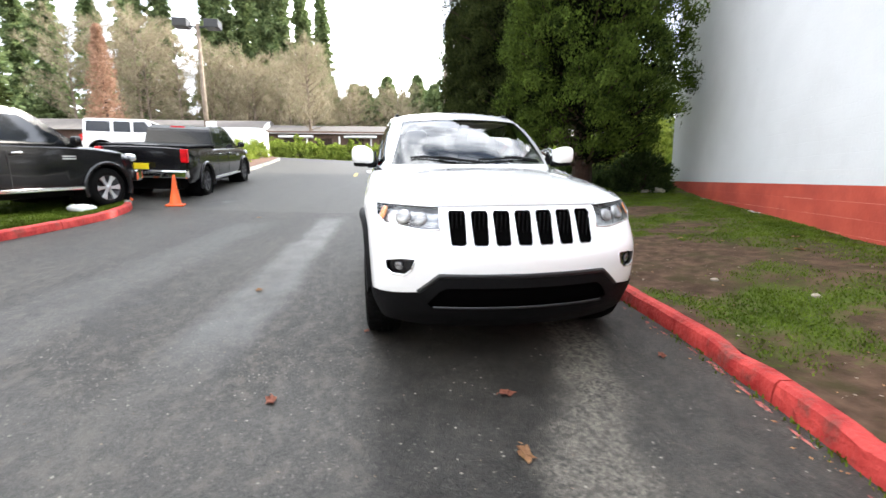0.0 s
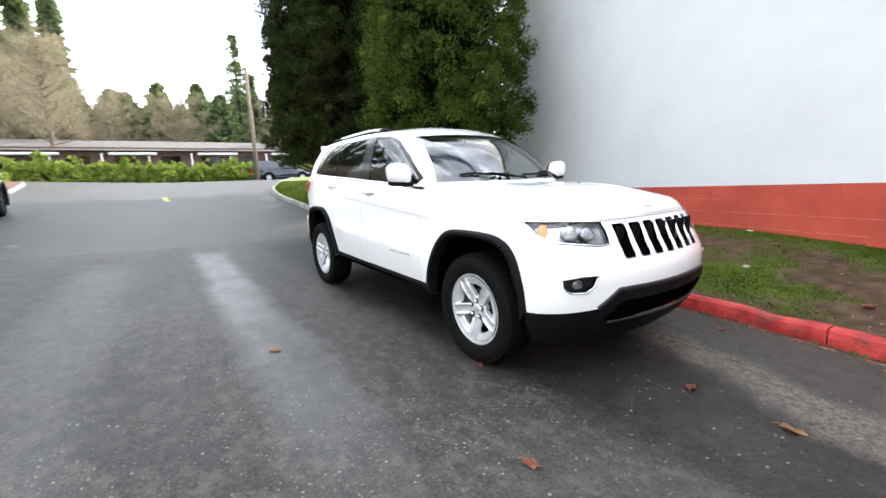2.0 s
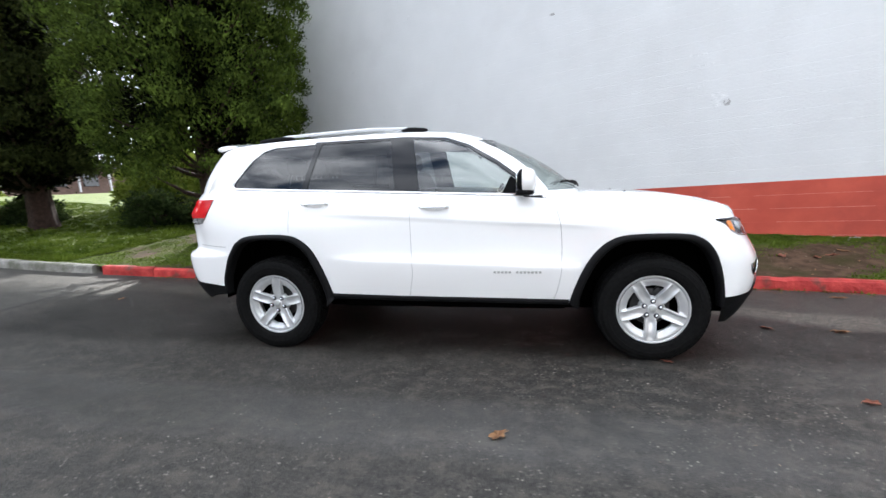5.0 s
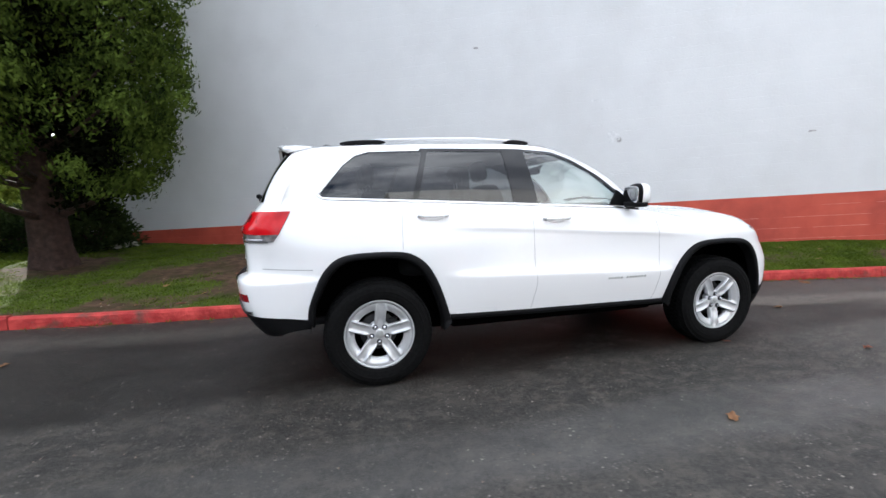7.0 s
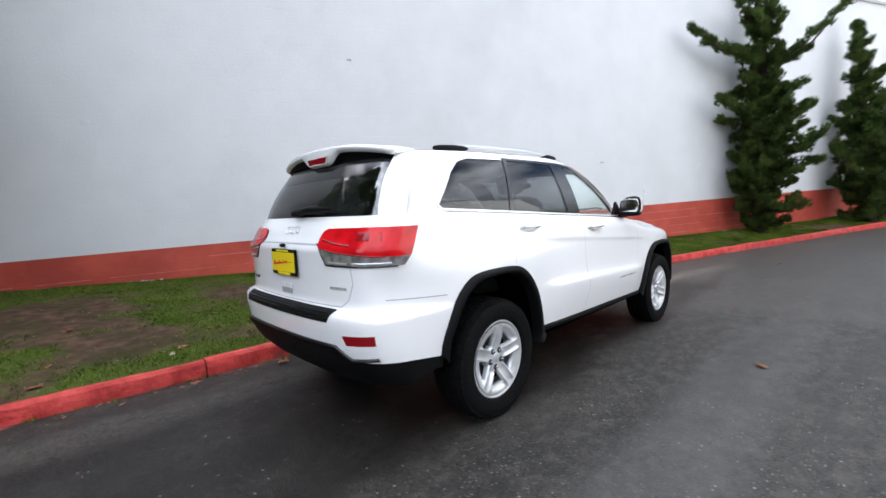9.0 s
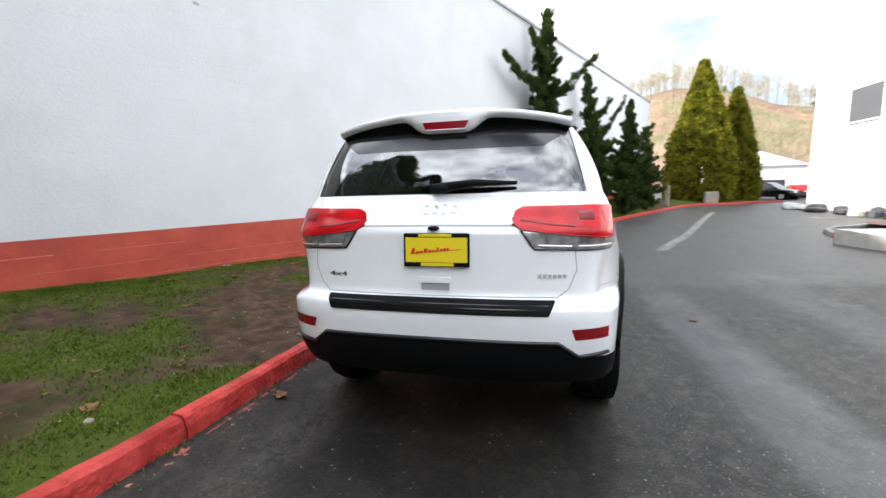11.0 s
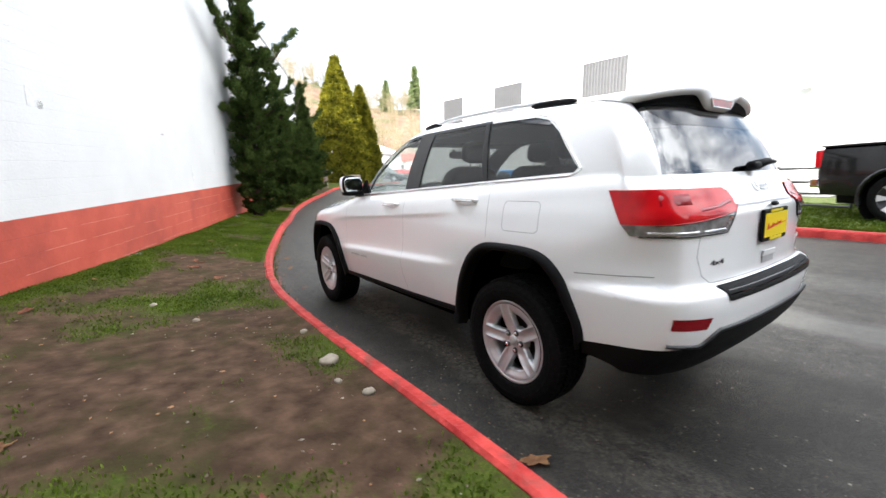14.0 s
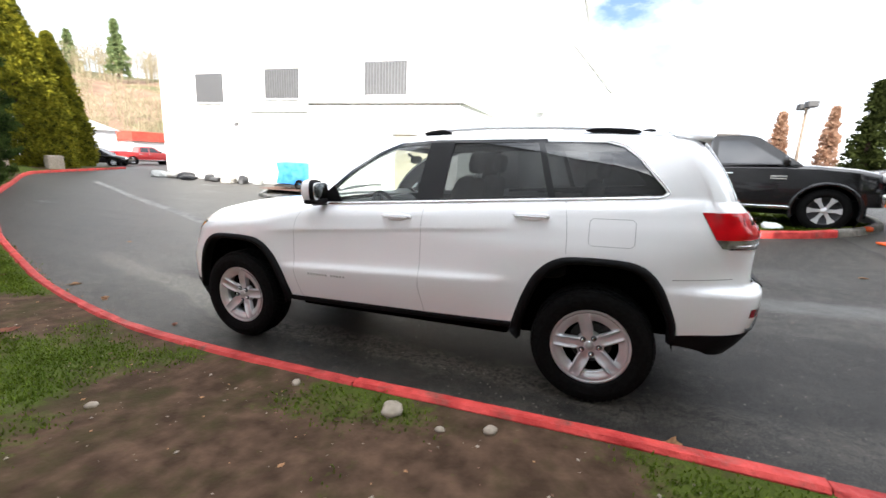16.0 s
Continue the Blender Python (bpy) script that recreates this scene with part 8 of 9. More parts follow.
            if flare:
                bm = bmesh.new()
                prev = None
                for a in np.linspace(-0.30, math.pi + 0.30, 17):
                    row = [bm.verts.new(((half + ox) * sx, ay + (R + o) * math.cos(a), R + (R + o) * math.sin(a) * 0.98)) for o, ox in ((0.14, 0.0), (0.12, 0.03), (0.08, 0.03), (0.07, -0.05))]
                    if prev:
                        for p, q_, c, d_ in zip(prev, prev[1:], row[1:], row):
                            bm.faces.new((p, q_, c, d_))
                    prev = row
                part("wheel_flare", bm, flare, v, smooth=True)
        yf, yr = secs[-1][0], secs[0][0]
        part("headlight", blob(0.17, 0.07, 0.09, power=0.7), "lamp_clear", v, "clear headlight", True, pose(sx * (half - 0.24), yf - 0.03, front_z))
        part("tail_light", box((-0.08, -0.06, -0.16), (0.08, 0.06, 0.16), 0.025), "lamp_red", v, "red tail light", m=pose(sx * (half - 0.10), yr + 0.02, rear_z))
        my = fr[0] - 0.28
        part("door_mirror", blob(0.10, 0.06, 0.09, power=0.7), "black_gloss", v, "", True, pose(sx * (half + 0.10), my, zb + 0.10))
        part("mirror_arm", tube([(sx * (half - 0.06), my, zb + 0.02), (sx * (half + 0.06), my, zb + 0.06)], 0.022, 6), "black_plastic", v)
        for hy in [sum(p[0] for p in pts) / len(pts) - 0.30 for pts in panes[:2]]:
            part("door_handle", blob(0.012, 0.10, 0.018, power=0.7), bumper if bumper == "chrome" else paint, v, "", True, pose(sx * (half + 0.012), hy, zb - 0.14))
            part("door_line", box((-0.004, -0.004, -0.32), (0.004, 0.004, 0.32)), "gap_dark", v, m=pose(sx * (half - 0.002), hy - 0.16, zb - 0.42))
        part("sill", box((-0.03, axles[0] + tyre + 0.1, -0.03), (0.03, axles[1] - tyre - 0.1, 0.03), 0.01) if axles[0] < axles[1] else box((-0.03, axles[1] + tyre + 0.1, -0.03), (0.03, axles[0] - tyre - 0.1, 0.03), 0.01), bumper, v, m=pose(sx * (half - 0.02), 0, secs[2][2] + 0.0))
    part("grille", box((-half * 0.5, -0.03, -0.16), (half * 0.5, 0.03, 0.16), 0.02), grille, v, m=pose(0, secs[-1][0] + 0.005, front_z - 0.04))
    part("front_bumper", box((-half + 0.05, -0.10, -0.12), (half - 0.05, 0.08, 0.12), 0.05), bumper, v, m=pose(0, secs[-1][0] + 0.03, secs[-1][2] + 0.14))
    part("rear_bumper", box((-half + 0.03, -0.10, -0.10), (half - 0.03, 0.08, 0.10), 0.04), bumper, v, m=pose(0, secs[0][0] - 0.02, secs[0][2] + 0.10))
    part("chassis", box((-half + 0.3, secs[0][0] + 0.2, 0.28), (half - 0.3, secs[-1][0] - 0.2, 0.60), 0.02), "black_plastic", v)
    part("plate_card", box((-0.16, -0.012, -0.07), (0.16, 0.0, 0.07), 0.004), "plate_yellow", v, "yellow dealer card", m=pose(0, secs[0][0] - 0.12, secs[0][2] + 0.28))
    return v


M["pane_dark"] = material("pane_dark", (0.008, 0.010, 0.014), 0.04, spec=0.75)
M["gap_dark"] = material("gap_dark", (0.003, 0.003, 0.003), 0.8)


def pickup(label, m, paint, rim_mat="alloy", bumper="chrome"):
    secs = [(-2.98, 0.94, 0.58, 1.28), (-2.90, 1.0, 0.46, 1.34), (-2.2, 1.01, 0.44, 1.34), (-1.2, 1.01, 0.42, 1.32), (-1.1, 1.01, 0.40, 1.26), (0.6, 1.01, 0.40, 1.25), (1.10, 1.01, 0.42, 1.25),
            (1.7, 1.0, 0.46, 1.23), (2.3, 0.98, 0.50, 1.17), (2.58, 0.92, 0.50, 1.10), (2.70, 0.84, 0.50, 1.0)]
    cabin = ([(-0.90, 1.20), (-0.80, 1.74), (-0.64, 1.84), (0.50, 1.86), (0.74, 1.81), (1.52, 1.23)], 0.93, 0.78, 1.23, 1.86)
    panes = [[(-0.72, 1.30), (-0.66, 1.72), (-0.04, 1.74), (-0.02, 1.29)], [(0.08, 1.29), (0.06, 1.74), (0.54, 1.74), (1.14, 1.34), (1.16, 1.28)]]
    v = build_vehicle("pickup_truck", label, m, paint, secs, cabin, panes, (-1.785, 1.90), 0.41, 1.01, 1.03, 1.12, "parked pickups", "pickup truck", rim_mat, "black_gloss", bumper, flare=paint)
    part("bed_rail", box((-0.98, -2.94, 1.32), (0.98, -0.96, 1.355), 0.01), "black_plastic", v, "black bed cover")
    part("badge_bar", box((1.010, 1.02, 1.03), (1.015, 1.28, 1.055), 0.002), "metal_grey", v)
    part("badge_bar", box((1.010, 1.02, 0.985), (1.015, 1.28, 1.01), 0.002), "metal_grey", v)
    part("badge_bar", box((-0.30, -2.992, 1.0), (-0.18, -2.978, 1.1), 0.002), "chrome", v)
    part("brake_lamp", box((-0.18, -0.84, 1.79), (0.18, -0.80, 1.83), 0.006), "lamp_red", v)
    return v


pickup("dark grey crew-cab pickup parked on the lawn", pose(-7.93, 3.75, 0.495, 2.2, 1.5, -18), "paint_grey")
pickup("black pickup parked nose to the planted bed", pose(-6.48, 9.7, ground_z(-6.5, 9.7) - 0.05, 5.4, 2.0, 1.5), "paint_black", "metal_dark")
SUV = dict(secs=[(-2.2, 0.86, 0.42, 1.05), (-2.1, 0.92, 0.38, 1.12), (-1.2, 0.93, 0.38, 1.10), (0.3, 0.93, 0.38, 1.06), (1.2, 0.92, 0.38, 1.02), (1.8, 0.88, 0.40, 0.95), (2.2, 0.78, 0.40, 0.82)],
           cabin=([(-2.15, 1.05), (-2.0, 1.62), (-1.7, 1.70), (0.1, 1.72), (0.35, 1.66), (1.1, 1.03)], 0.87, 0.68, 1.06, 1.72),
           panes=[[(-0.95, 1.14), (-0.95, 1.60), (-0.15, 1.62), (-0.12, 1.13)], [(-0.04, 1.13), (-0.06, 1.62), (0.22, 1.62), (0.78, 1.16), (0.78, 1.12)], [(-1.85, 1.16), (-1.75, 1.56), (-1.05, 1.60), (-1.05, 1.14)]])
build_vehicle("suv", "dark blue sport utility car on the street", pose(7.3, 33.4, ground_z(7.3, 28), 0, 0, -86), "paint_navy", SUV["secs"], SUV["cabin"], SUV["panes"], (-1.35, 1.4), 0.36, 0.93, 0.74, 0.92, "", "car", "alloy", "black_gloss", "paint_navy")
SEDAN = dict(secs=[(-2.3, 0.80, 0.40, 0.88), (-2.1, 0.88, 0.34, 0.97), (-1.2, 0.90, 0.32, 0.95), (0.4, 0.90, 0.32, 0.92), (1.2, 0.90, 0.32, 0.88), (1.9, 0.84, 0.34, 0.78), (2.3, 0.70, 0.36, 0.64)],
             cabin=([(-1.75, 0.93), (-1.0, 1.36), (-0.6, 1.43), (0.1, 1.43), (0.4, 1.36), (1.2, 0.88)], 0.83, 0.62, 0.92, 1.43),
             panes=[[(-1.05, 1.0), (-0.85, 1.32), (-0.10, 1.36), (-0.08, 0.99)], [(0.0, 0.99), (-0.02, 1.36), (0.25, 1.34), (0.80, 1.0), (0.80, 0.98)]])
build_vehicle("sedan", "silver sedan on the street", pose(14.5, 33.6, ground_z(14.5, 28), 0, 0, -86), "metal_grey", SEDAN["secs"], SEDAN["cabin"], SEDAN["panes"], (-1.4, 1.4), 0.32, 0.90, 0.64, 0.78, "", "car", "alloy", "black_gloss", "metal_grey")
OFF_ROAD = dict(secs=[(-2.2, 0.88, 0.55, 1.20), (-2.1, 0.92, 0.52, 1.25), (-1.0, 0.92, 0.52, 1.25), (0.5, 0.92, 0.52, 1.24), (1.0, 0.90, 0.55, 1.20), (2.0, 0.80, 0.58, 1.15), (2.1, 0.74, 0.60, 1.10)],
            cabin=([(-2.15, 1.2), (-2.10, 1.85), (-2.0, 1.90), (0.35, 1.90), (0.42, 1.86), (0.85, 1.2)], 0.88, 0.80, 1.24, 1.90),
            panes=[[(-0.95, 1.32), (-0.95, 1.78), (-0.30, 1.78), (-0.30, 1.31)], [(-0.18, 1.31), (-0.18, 1.78), (0.30, 1.78), (0.60, 1.32)], [(-2.0, 1.34), (-1.98, 1.78), (-1.08, 1.78), (-1.08, 1.32)]])
build_vehicle("off_road_car", "boxy white off-road car parked beyond the pickups", pose(-11.7, 18.0, ground_z(-11.7, 18.0) + 0.14, 0, 0, -82), "paint_white", OFF_ROAD["secs"], OFF_ROAD["cabin"], OFF_ROAD["panes"], (-1.45, 1.45), 0.42, 0.92, 1.0, 1.05, "", "car", "metal_dark", "black_gloss", "black_plastic", flare="black_plastic")
build_vehicle("pickup_truck", "red pickup parked far down the lane", pose(-23.9, -38.5, -0.16, 0, 0, 75), "paint_red", [(y * 0.9, w * 0.9, lo * 0.85, top * 0.85) for y, w, lo, top in [(-2.98, 0.94, 0.62, 1.30), (-2.2, 1.01, 0.52, 1.36), (-1.1, 1.01, 0.48, 1.28), (0.6, 1.01, 0.48, 1.27), (1.7, 1.0, 0.52, 1.26), (2.70, 0.84, 0.54, 1.06)]],
              ([(-1.0, 1.02), (-0.9, 1.52), (-0.7, 1.58), (0.2, 1.58), (0.35, 1.52), (1.0, 1.03)], 0.84, 0.66, 1.04, 1.58), [[(-0.85, 1.10), (-0.8, 1.48), (-0.2, 1.49), (-0.2, 1.09)], [(-0.12, 1.09), (-0.12, 1.49), (0.2, 1.49), (0.7, 1.09)]], (-1.5, 1.5), 0.34, 0.91, 0.85, 0.95, "", "pickup truck", "alloy", "black_gloss", "chrome")
build_vehicle("sedan", "black sedan parked far down the lane", pose(-18.4, -36.5, -0.2, 0, 0, 40), "paint_black", SEDAN["secs"], SEDAN["cabin"], SEDAN["panes"], (-1.4, 1.4), 0.32, 0.90, 0.64, 0.78, "", "car", "alloy", "black_gloss", "paint_black")
r = random.Random(3)
for k in range(7):
    x, y = -34 - 3.2 * k, 21 + 4.2 * k
    build_vehicle("sedan", "parked car in the far lot", pose(x, y, ground_z(-20, y), 0, 0, 100), r.choice(("metal_grey", "paint_white", "paint_navy", "paint_red", "paint_grey")), SEDAN["secs"], SEDAN["cabin"], SEDAN["panes"], (-1.4, 1.4), 0.32, 0.90, 0.64, 0.78, "cars in the far lot", "car", "alloy", "black_gloss", "metal_grey")

# ---- cone, posts, small things ----
cz = ground_z(-5.45, 5.92)
cone = thing("traffic_cone", "orange traffic cone on the asphalt", "traffic cone", m=pose(-5.45, 5.92, cz, 3, 2, 12))
part("body", lathe([(0.035, 0.135), (0.05, 0.125), (0.40, 0.060), (0.68, 0.028), (0.70, 0.022), (0.70, 0.0)], 28, axis='z'), "cone_orange", cone, smooth=True)
part("base", box((-0.18, -0.18, 0.0), (0.18, 0.18, 0.035), 0.012), "cone_orange", cone)
sack = thing("sack", "white plastic sack lying on the grass by the kerb", "sack", m=pose(-6.5, 4.52, island_z(-6.5, 4.52), 0, 0, 15))
bm = blob(0.24, 0.13, 0.09, 28, 16, 0.8)
for v in bm.verts:
    v.co *= 1 + 0.35 * noise.noise(v.co * 7) + 0.15 * noise.noise(v.co * 23)
    v.co.z += 0.06
part("bag", bm, "facade", sack, smooth=True)
marker = thing("kerb_marker", "small orange marker at the kerb end", "marker", m=pose(-6.45, 5.96, ground_z(-6.45, 5.96) + 0.10))
part("cap", blob(0.09, 0.07, 0.05, power=0.8), "cone_orange", marker, smooth=True)


def lamp_post(x, y, z, top, label, heads=2, size=0.6):
    t = thing("street_lamp", label, "street lamp", "street lamps", m=pose(x, y, z))
    part("pole", tube([(0, 0, -0.2), (0, 0, top)], [0.14, 0.10], 12), "wood_pole", t, smooth=True)
    for s in ((-1, 1) if heads == 2 else (1,)):
        part("arm", tube([(0, 0, top - 0.15), (0.5 * s, 0, top - 0.12)], 0.05, 8), "metal_dark", t)
        part("head", box((0.3 * s - size / 2 + 0.25 * s, -0.35, -0.22), (0.3 * s + size / 2 + 0.25 * s, 0.35, 0.22), 0.04), "metal_dark", t, m=pose(0.25 * s, 0, top))
    return t


lamp_post(-10.35, 22.0, ground_z(-10.3, 22), 7.35, "brown wooden lamp post with two box floodlights", 2, 0.75)
lamp_post(-40, 15.5, 0.9, 6.2, "tall lamp post in the far lot", 2, 0.9)
lamp_post(-62, 30, 0.9, 10.0, "tall lamp post in the far lot", 2, 0.9)
pole = thing("utility_pole", "pale wooden pole beside the hedge", "pole", m=pose(4.9, 31.2, 2.3))
part("shaft", tube([(0, 0, -0.2), (0, 0, 8.5)], [0.16, 0.11], 12), "wood_pole", pole, smooth=True)
sign = thing("sign_post", "small white sign on a post in the planted bed", "sign", m=pose(-8.9, 18.5, ground_z(-8.9, 18.5)))
part("post", tube([(0, 0, 0), (0, 0, 2.0)], 0.03, 8), "metal_grey", sign)
part("panel", box((-0.25, -0.02, 1.55), (0.25, 0.02, 2.1), 0.01), "facade", sign)
pole3 = thing("utility_pole", "leaning pole beyond the car lot", "pole", m=pose(-27.0, 25.5, 1.0, 0, 12, 0))
part("shaft", tube([(0, 0, -0.2), (0, 0, 7.5)], [0.14, 0.10], 10), "wood_pole", pole3, smooth=True)
for k, c in enumerate(("sign_red", "plate_yellow", "facade", "sign_red")):
    f = thing("balloon", "coloured balloon over the car lot", "balloon", "balloons over the car lot", m=pose(-31 - 5 * k, 24.5 + 3 * k, 3.4 + 0.3 * (k % 2)))
    part("ball", blob(0.42, 0.42, 0.5, 16, 10), c, f, smooth=True)
    part("string", tube([(0, 0, -0.5), (0.1, 0, -2.2)], 0.01, 5), "facade", f)


def dead_leaf(x, y, z, size, mat, seed, label="curled brown oak leaf lying on the asphalt"):
    r = random.Random(seed)
    t = thing("fallen_leaf", label, "leaf", "fallen leaves", m=pose(x, y, z, r.uniform(-8, 8), r.uniform(-8, 8), r.uniform(0, 360)))
    bm = bmesh.new()
    ring = []
    for k in range(18):
        a = k * math.tau / 18
        rr = size * (0.80 + 0.20 * math.cos(a * 5 + seed)) * (1.0 if k % 2 else 0.88)
        ring.append(bm.verts.new((rr * math.cos(a) * 1.25, rr * math.sin(a) * 0.8, 0.004 + 0.20 * size * abs(math.sin(a * 1.5 + seed)))))
    c0 = bm.verts.new((0, 0, 0.004))
    for k in range(18):
        bm.faces.new((c0, ring[k], ring[(k + 1) % 18]))
    bmesh.ops.solidify(bm, geom=bm.faces[:], thickness=0.0015)
    part("blade", bm, mat, t)
    part("stalk", tube([(0, 0, 0.006), (-size * 1.1, 0.01, 0.010), (-size * 1.45, 0.0, 0.004)], 0.0015, 5), mat, t)


for k, (x, y, s, mt) in enumerate(((-0.24, -3.10, 0.055, "leaf_brown"), (-0.17, -2.60, 0.05, "leaf_red"), (-2.01, -0.47, 0.05, "leaf_brown"), (1.22, 1.88, 0.07, "leaf_brown"), (-1.43, -2.50, 0.045, "leaf_red"),
                                   (0.55, -4.6, 0.07, "leaf_brown"), (0.75, -3.7, 0.06, "leaf_brown"), (0.9, -5.4, 0.06, "leaf_brown"), (-1.4, -6.6, 0.06, "leaf_brown"), (0.35, 4.4, 0.05, "leaf_brown"),
                                   (1.02, -3.75, 0.06, "leaf_brown"), (0.98, -2.3, 0.04, "leaf_red"), (-0.95, -1.6, 0.03, "leaf_red"), (-3.3, 4.6, 0.05, "leaf_brown"))):
    dead_leaf(x, y, ground_z(x, y) + 0.003, s, mt, k + 1)
r = random.Random(17)
for k in range(26):
    y = r.uniform(-6.5, 4.5)
    x = kerb_x(y) + 0.3 + r.random() ** 1.5 * (wall_x(y) - kerb_x(y) - 0.5)
    dead_leaf(x, y, verge_z(x, y) + 0.004, r.uniform(0.035, 0.07), r.choice(("leaf_brown", "leaf_brown", "leaf_red")), 40 + k, "curled dry leaf lying on the earth")
for k, (x, y, s) in enumerate(((1.66, 0.38, 0.058), (1.63, 0.955, 0.034), (1.60, -0.35, 0.028), (1.72, 0.70, 0.022), (2.3, -1.2, 0.028),
                               (2.6, -1.9, 0.032), (1.9, 2.6, 0.025))):
    st = thing("stone", "pale rounded stone on the earth by the kerb", "stone", "stones on the verge", m=pose(x, y, verge_z(x, y) + s * 0.25, 0, 0, r.uniform(0, 360)))
    bm = blob(s * 1.25, s, s * 0.62, 14, 9, 0.9)
    for v in bm.verts:
        v.co *= 1 + 0.22 * noise.noise(v.co * (0.9 / s) * 1.6 + Vector((k * 3, 0, 0)))
    part("pebble", bm, "stone", st, smooth=True)

# rubble and paper at the foot of the wall corner
for k, (x, y, s) in enumerate(((6.75, 6.0, 0.14), (7.0, 6.2, 0.11), (6.5, 6.15, 0.09))):
    rb = thing("rubble", "pale lump of rubble at the wall's foot", "rubble", "rubble at the wall", m=pose(x, y, verge_z(x, min(y, 6.9)) + s * 0.2))
    bm = blob(s * 1.4, s, s * 0.7, 10, 7, 0.8)
    for v in bm.verts:
        v.co *= 1 + 0.4 * noise.noise(v.co * 9)
    part("lump", bm, "concrete", rb)

# gravel and crumbs on the earth, twigs
def scatter(name, label, category, spots, size, mat, seed, flat=0.6):
    r = np.random.RandomState(seed)
    base = np.array([(1, 0, 0), (0, 1, 0), (-1, 0, 0), (0, -1, 0), (0, 0, 1), (0, 0, -0.6)], float)
    tri = np.array([(0, 1, 4), (1, 2, 4), (2, 3, 4), (3, 0, 4), (1, 0, 5), (2, 1, 5), (3, 2, 5), (0, 3, 5)])
    vs, fs = [], []
    for i, (x, y, z) in enumerate(spots):
        s = size * (0.45 + 1.5 * r.random_sample() ** 2.2)
        a = r.uniform(0, math.tau)
        v = base * (s * r.uniform(0.7, 1.3, (6, 1))) * np.array([1.2, 0.85, flat])
        c, q = math.cos(a), math.sin(a)
        v = np.stack([v[:, 0] * c - v[:, 1] * q + x, v[:, 0] * q + v[:, 1] * c + y, v[:, 2] + z], axis=1)
        vs.extend(v.tolist())
        fs.extend((tri + 6 * i).tolist())
    me = bpy.data.meshes.new(name)
    me.from_pydata(vs, [], fs)
    me.materials.append(M[mat])
    return tagged(new(name, me), label, category, kind="stuff")


r = random.Random(23)
spots = []
while len(spots) < 2600:
    y = r.uniform(-9, 6.5)
    x = kerb_x(y) + 0.16 + r.random() * (wall_x(y) - kerb_x(y) - 0.2)
    spots.append((x, y, verge_z(x, y) + 0.002))
scatter("gravel", "small stones and crumbs strewn over the bare earth", "gravel", spots[:900], 0.006, "pebble", 4)
scatter("bark_chips", "brown bark chips and clods on the earth", "bark chips", [(x + 0.13, y + 0.07, z) for x, y, z in spots[:2600]], 0.012, "mulch", 5, 0.5)
spots = []
while len(spots) < 2200:
    x, y = r.uniform(-4.2, 1.4), r.uniform(-7, 4.5)
    spots.append((x, y, ground_z(x, y) + 0.0015))
scatter("grit", "pale grit on the worn asphalt", "grit", spots, 0.0036, "pebble", 6)


# pale crumbs of paint and mortar at the wall's foot, pale litter on the bare earth near the kerb
rc = random.Random(53)
spots = []
for k in range(900):
    a = rc.uniform(-12, 8.6)
    if noise.noise(Vector((a * 1.3, 4.0, 0))) + 0.3 * noise.noise(Vector((a * 5, 1.0, 0))) > 0.24:
        p = wall_point(a, 0.03 + abs(rc.gauss(0, 0.07)), 0)
        if p.y < 6.9:
            spots.append((p.x, p.y, verge_z(p.x, p.y) + 0.006))
scatter("mortar_crumbs", "pale crumbs of paint and mortar along the wall's foot", "crumbs", spots, 0.020, "concrete", 14, 0.5)
spots = []
for k in range(130):
    y = rc.uniform(-3.5, 4.5)
    x = kerb_x(y) + 0.16 + abs(rc.gauss(0, 0.55))
    if x < wall_x(y) - 0.2:
        spots.append((x, y, verge_z(x, y) + 0.004))
scatter("pale_litter", "pale stone chips and leaf scraps on the bare earth", "litter", spots, 0.0075, "pebble_pale", 15, 0.4)
rl = random.Random(37)
spots = []
for k in range(420):
    y = rl.uniform(-7.5, 4.8)
    x = kerb_x(y) - 0.045 - abs(rl.gauss(0, 0.07))
    spots.append((x, y, ground_z(x, y) + 0.003))
scatter("leaf_litter", "brown crumbs of dead leaves in the gutter", "leaf litter", spots[:260], 0.008, "leaf_brown", 12, 0.25)
spots = []
for k in range(500):
    y = rl.uniform(-7, 6.5)
    x = kerb_x(y) + 0.2 + rl.random() * (wall_x(y) - kerb_x(y) - 0.3)
    spots.append((x, y, verge_z(x, y) + 0.004))
scatter("leaf_litter", "brown crumbs of dead leaves on the earth", "leaf litter", spots[:280], 0.009, "leaf_brown", 13, 0.25)


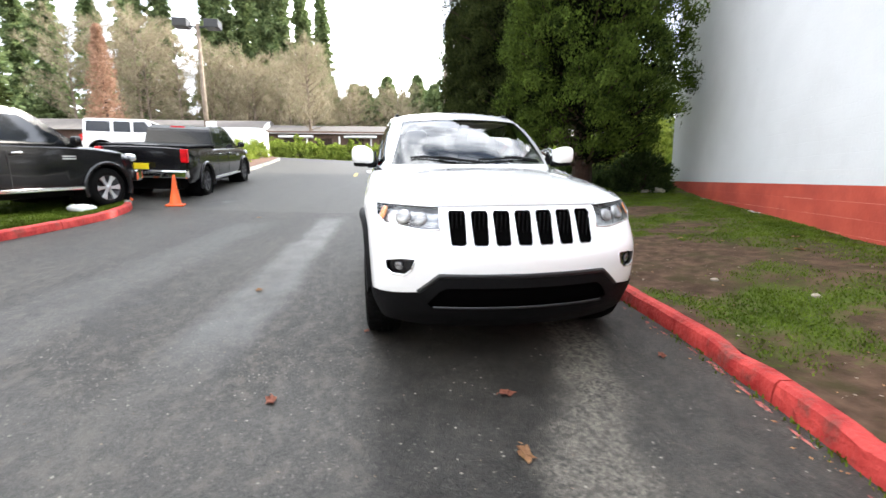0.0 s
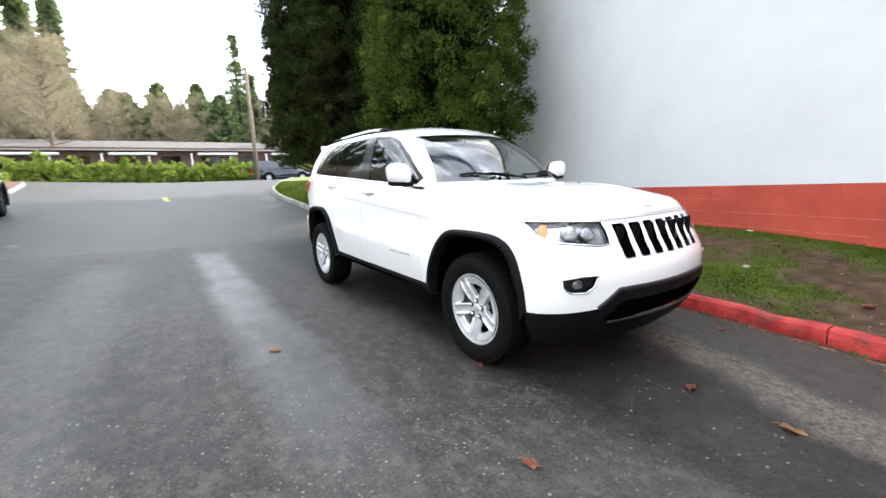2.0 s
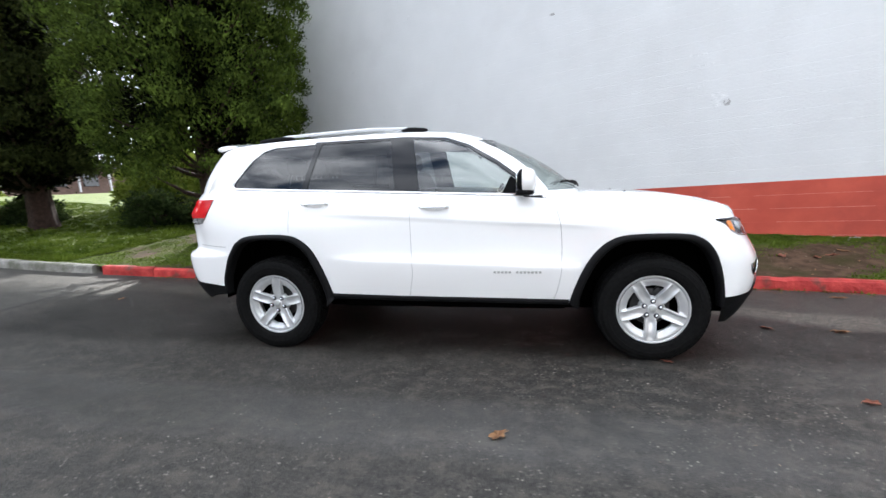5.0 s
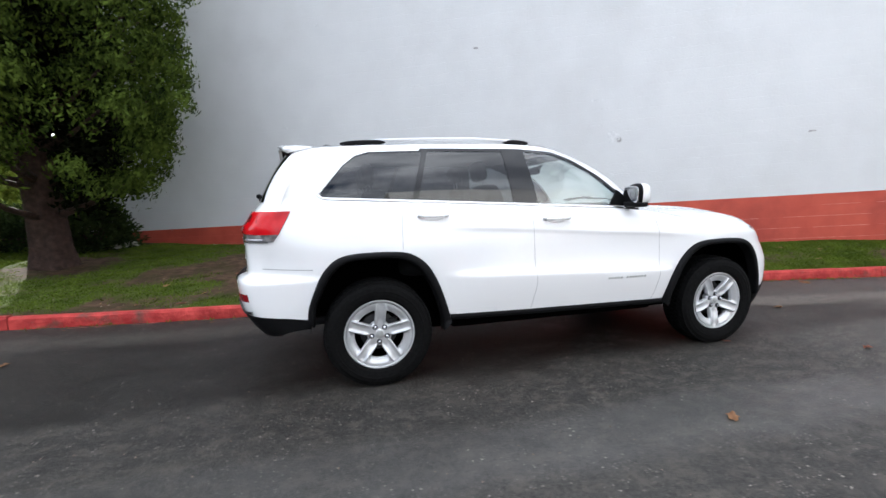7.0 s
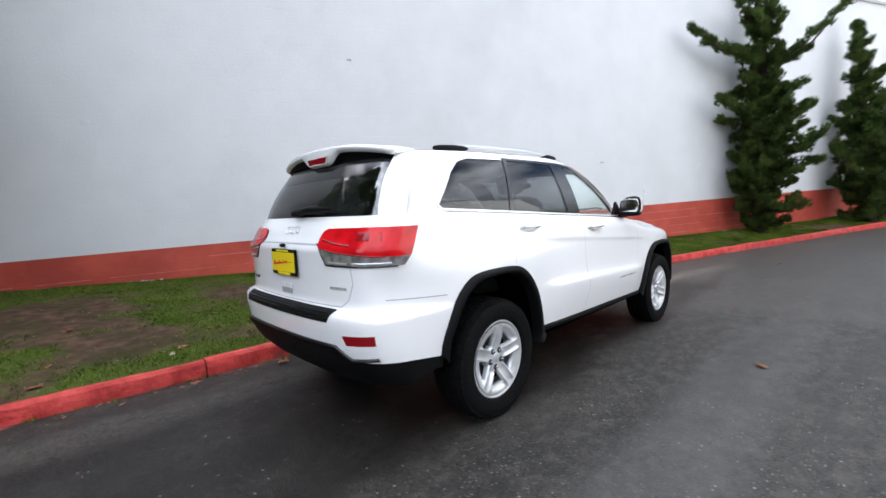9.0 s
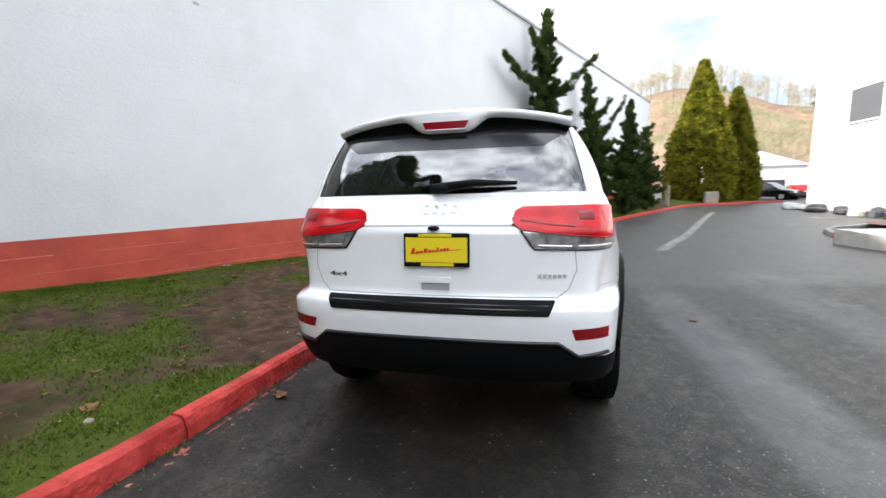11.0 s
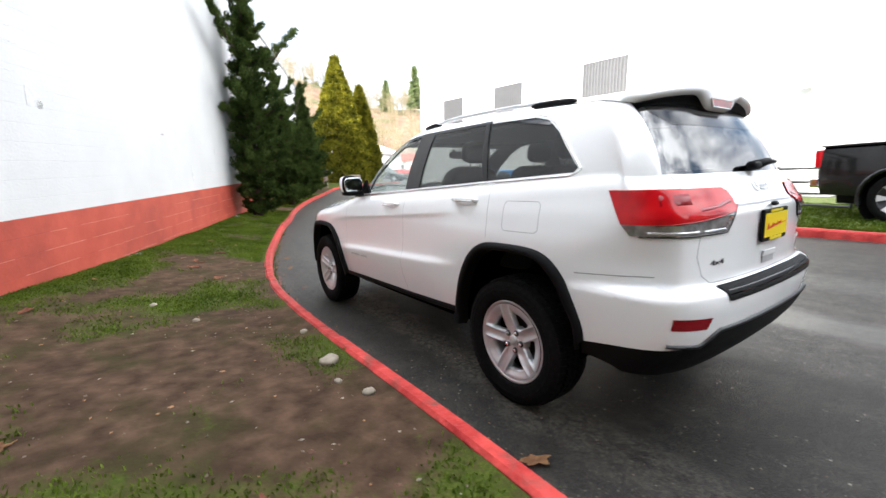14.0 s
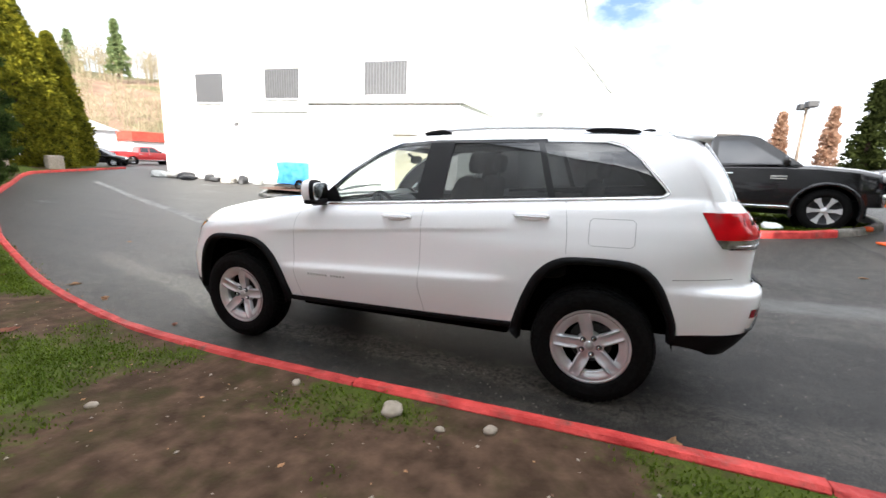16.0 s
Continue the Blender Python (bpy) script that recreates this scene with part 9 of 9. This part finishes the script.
# grass: blades in tufts, thick along the wall and in patches on the earth
def blades(name, label, spots, height, seed, mat="grass", per=7, spread=0.035):
    r = np.random.RandomState(seed)
    p = np.repeat(np.asarray(spots, float), per, axis=0)
    n = len(p)
    p[:, :2] += r.normal(size=(n, 2)) * spread
    a = r.uniform(0, math.tau, n)
    lean = r.uniform(0.1, 0.9, n)
    h = height * r.uniform(0.5, 1.3, n)
    side = np.stack([-np.sin(a), np.cos(a), np.zeros(n)], axis=1) * (0.0042 * r.uniform(0.7, 1.4, (n, 1)))
    tip = p + np.stack([np.cos(a) * lean * h, np.sin(a) * lean * h, h * (1 - 0.35 * lean)], axis=1)
    mid = p + np.stack([np.cos(a) * lean * h * 0.35, np.sin(a) * lean * h * 0.35, h * 0.6], axis=1)
    v = np.stack([p - side, p + side, mid + side * 0.8, tip, mid - side * 0.8], axis=1).reshape(-1, 3)
    me = bpy.data.meshes.new(name)
    me.vertices.add(5 * n)
    me.vertices.foreach_set("co", v.ravel())
    me.loops.add(5 * n)
    me.loops.foreach_set("vertex_index", np.arange(5 * n))
    me.polygons.add(n)
    me.polygons.foreach_set("loop_start", np.arange(0, 5 * n, 5))
    me.update(calc_edges=True)
    me.materials.append(M[mat])
    return tagged(new(name, me), label, "grass", kind="stuff")


r = random.Random(29)
spots = []
tries = 0
while len(spots) < 26000 and tries < 400000:
    tries += 1
    y = -20 + 26.9 * r.random() ** 0.75
    x = kerb_x(y) + 0.17 + r.random() * (wall_x(y) - kerb_x(y) - 0.19)
    if grass_amount(x, y) > r.uniform(0.12, 0.75):
        spots.append((x, y, verge_z(x, y) - 0.003))
blades("verge_grass", "short patchy green grass on the earth verge", spots, 0.024, 7, spread=0.05)
spots = [(x, y, back_lawn_z(x, y)) for x, y in ((kerb_x(y) + 0.2 + r.random() ** 1.3 * 9, y) for y in (7 + 16 * r.random() ** 1.4 for _ in range(14000)))]
blades("lawn_grass", "mown yellow-green grass under the cedars", spots, 0.06, 8)
spots = [(x, y, island_z(x, y)) for x, y in ((left_kerb_x(y) - 0.18 - r.random() ** 1.4 * 4.5, y) for y in (-5 + 11.2 * r.random() for _ in range(10000)))]
blades("island_grass", "mown green grass round the pickup's wheels", spots, 0.05, 9)
spots = [(kerb_x(y) - 0.02 - abs(r.gauss(0, 0.02)), y, ground_z(1.4, y)) for y in (r.uniform(-9, 5) for _ in range(260))]
blades("kerb_weeds", "thin weeds in the joint of kerb and asphalt", spots, 0.03, 10, per=4)

# painted marks and repairs on the asphalt
def flat_strip(name, mat, label, pts, width, lift=0.004):
    bm = bmesh.new()
    prev = None
    for i, (x, y) in enumerate(pts):
        a, b = Vector(pts[max(i - 1, 0)]), Vector(pts[min(i + 1, len(pts) - 1)])
        d = (b - a).normalized()
        s = Vector((d.y, -d.x)) * width * (0.5 + 0.12 * noise.noise(Vector((x * 2, y * 2, 0))))
        row = [bm.verts.new((x - s.x, y - s.y, ground_z(x - s.x, y - s.y) + lift)), bm.verts.new((x + s.x, y + s.y, ground_z(x + s.x, y + s.y) + lift))]
        if prev:
            bm.faces.new((prev[0], prev[1], row[1], row[0]))
        prev = row
    return tagged(part(name, bm, mat), label, "road marking", kind="structure")


flat_strip("lane_mark", "road_yellow", "short faded yellow lane mark", [(-1.85, 15.2 + 0.3 * k) for k in range(7)], 0.16)
flat_strip("lane_streak", "road_white", "pale streak along the lane", [(lin(y, [(-20.5, -8.96), (-14.15, -6.33), (-10.0, -4.72), (-7.35, -3.55), (-6.0, -3.0)]), y) for y in np.arange(-6.4, -20.6, -0.5)], 0.26)


# red paint that ran from the kerb onto the asphalt, in a broken row
rp = random.Random(91)
bm = bmesh.new()
y = -8.0
while y < 4.6:
    ln = rp.uniform(0.04, 0.20)
    if rp.random() < 0.62:
        off, wd = 0.085 + 0.02 * math.sin(y * 3.1) + rp.uniform(-0.012, 0.012), rp.uniform(0.008, 0.022)
        ring = []
        for k in range(12):
            a = k * math.tau / 12
            j = rp.uniform(0.6, 1.15)
            py = y + ln / 2 * (1 + math.cos(a) * j)
            px = kerb_x(py) - off + wd * math.sin(a) * j
            ring.append(bm.verts.new((px, py, ground_z(px, py) + 0.0035)))
        bm.faces.new(ring)
    y += ln + rp.uniform(0.01, 0.10)
tagged(part("paint_splash", bm, "kerb_faded"), "faded red paint blotches on the asphalt along the kerb", "paint", kind="stuff")
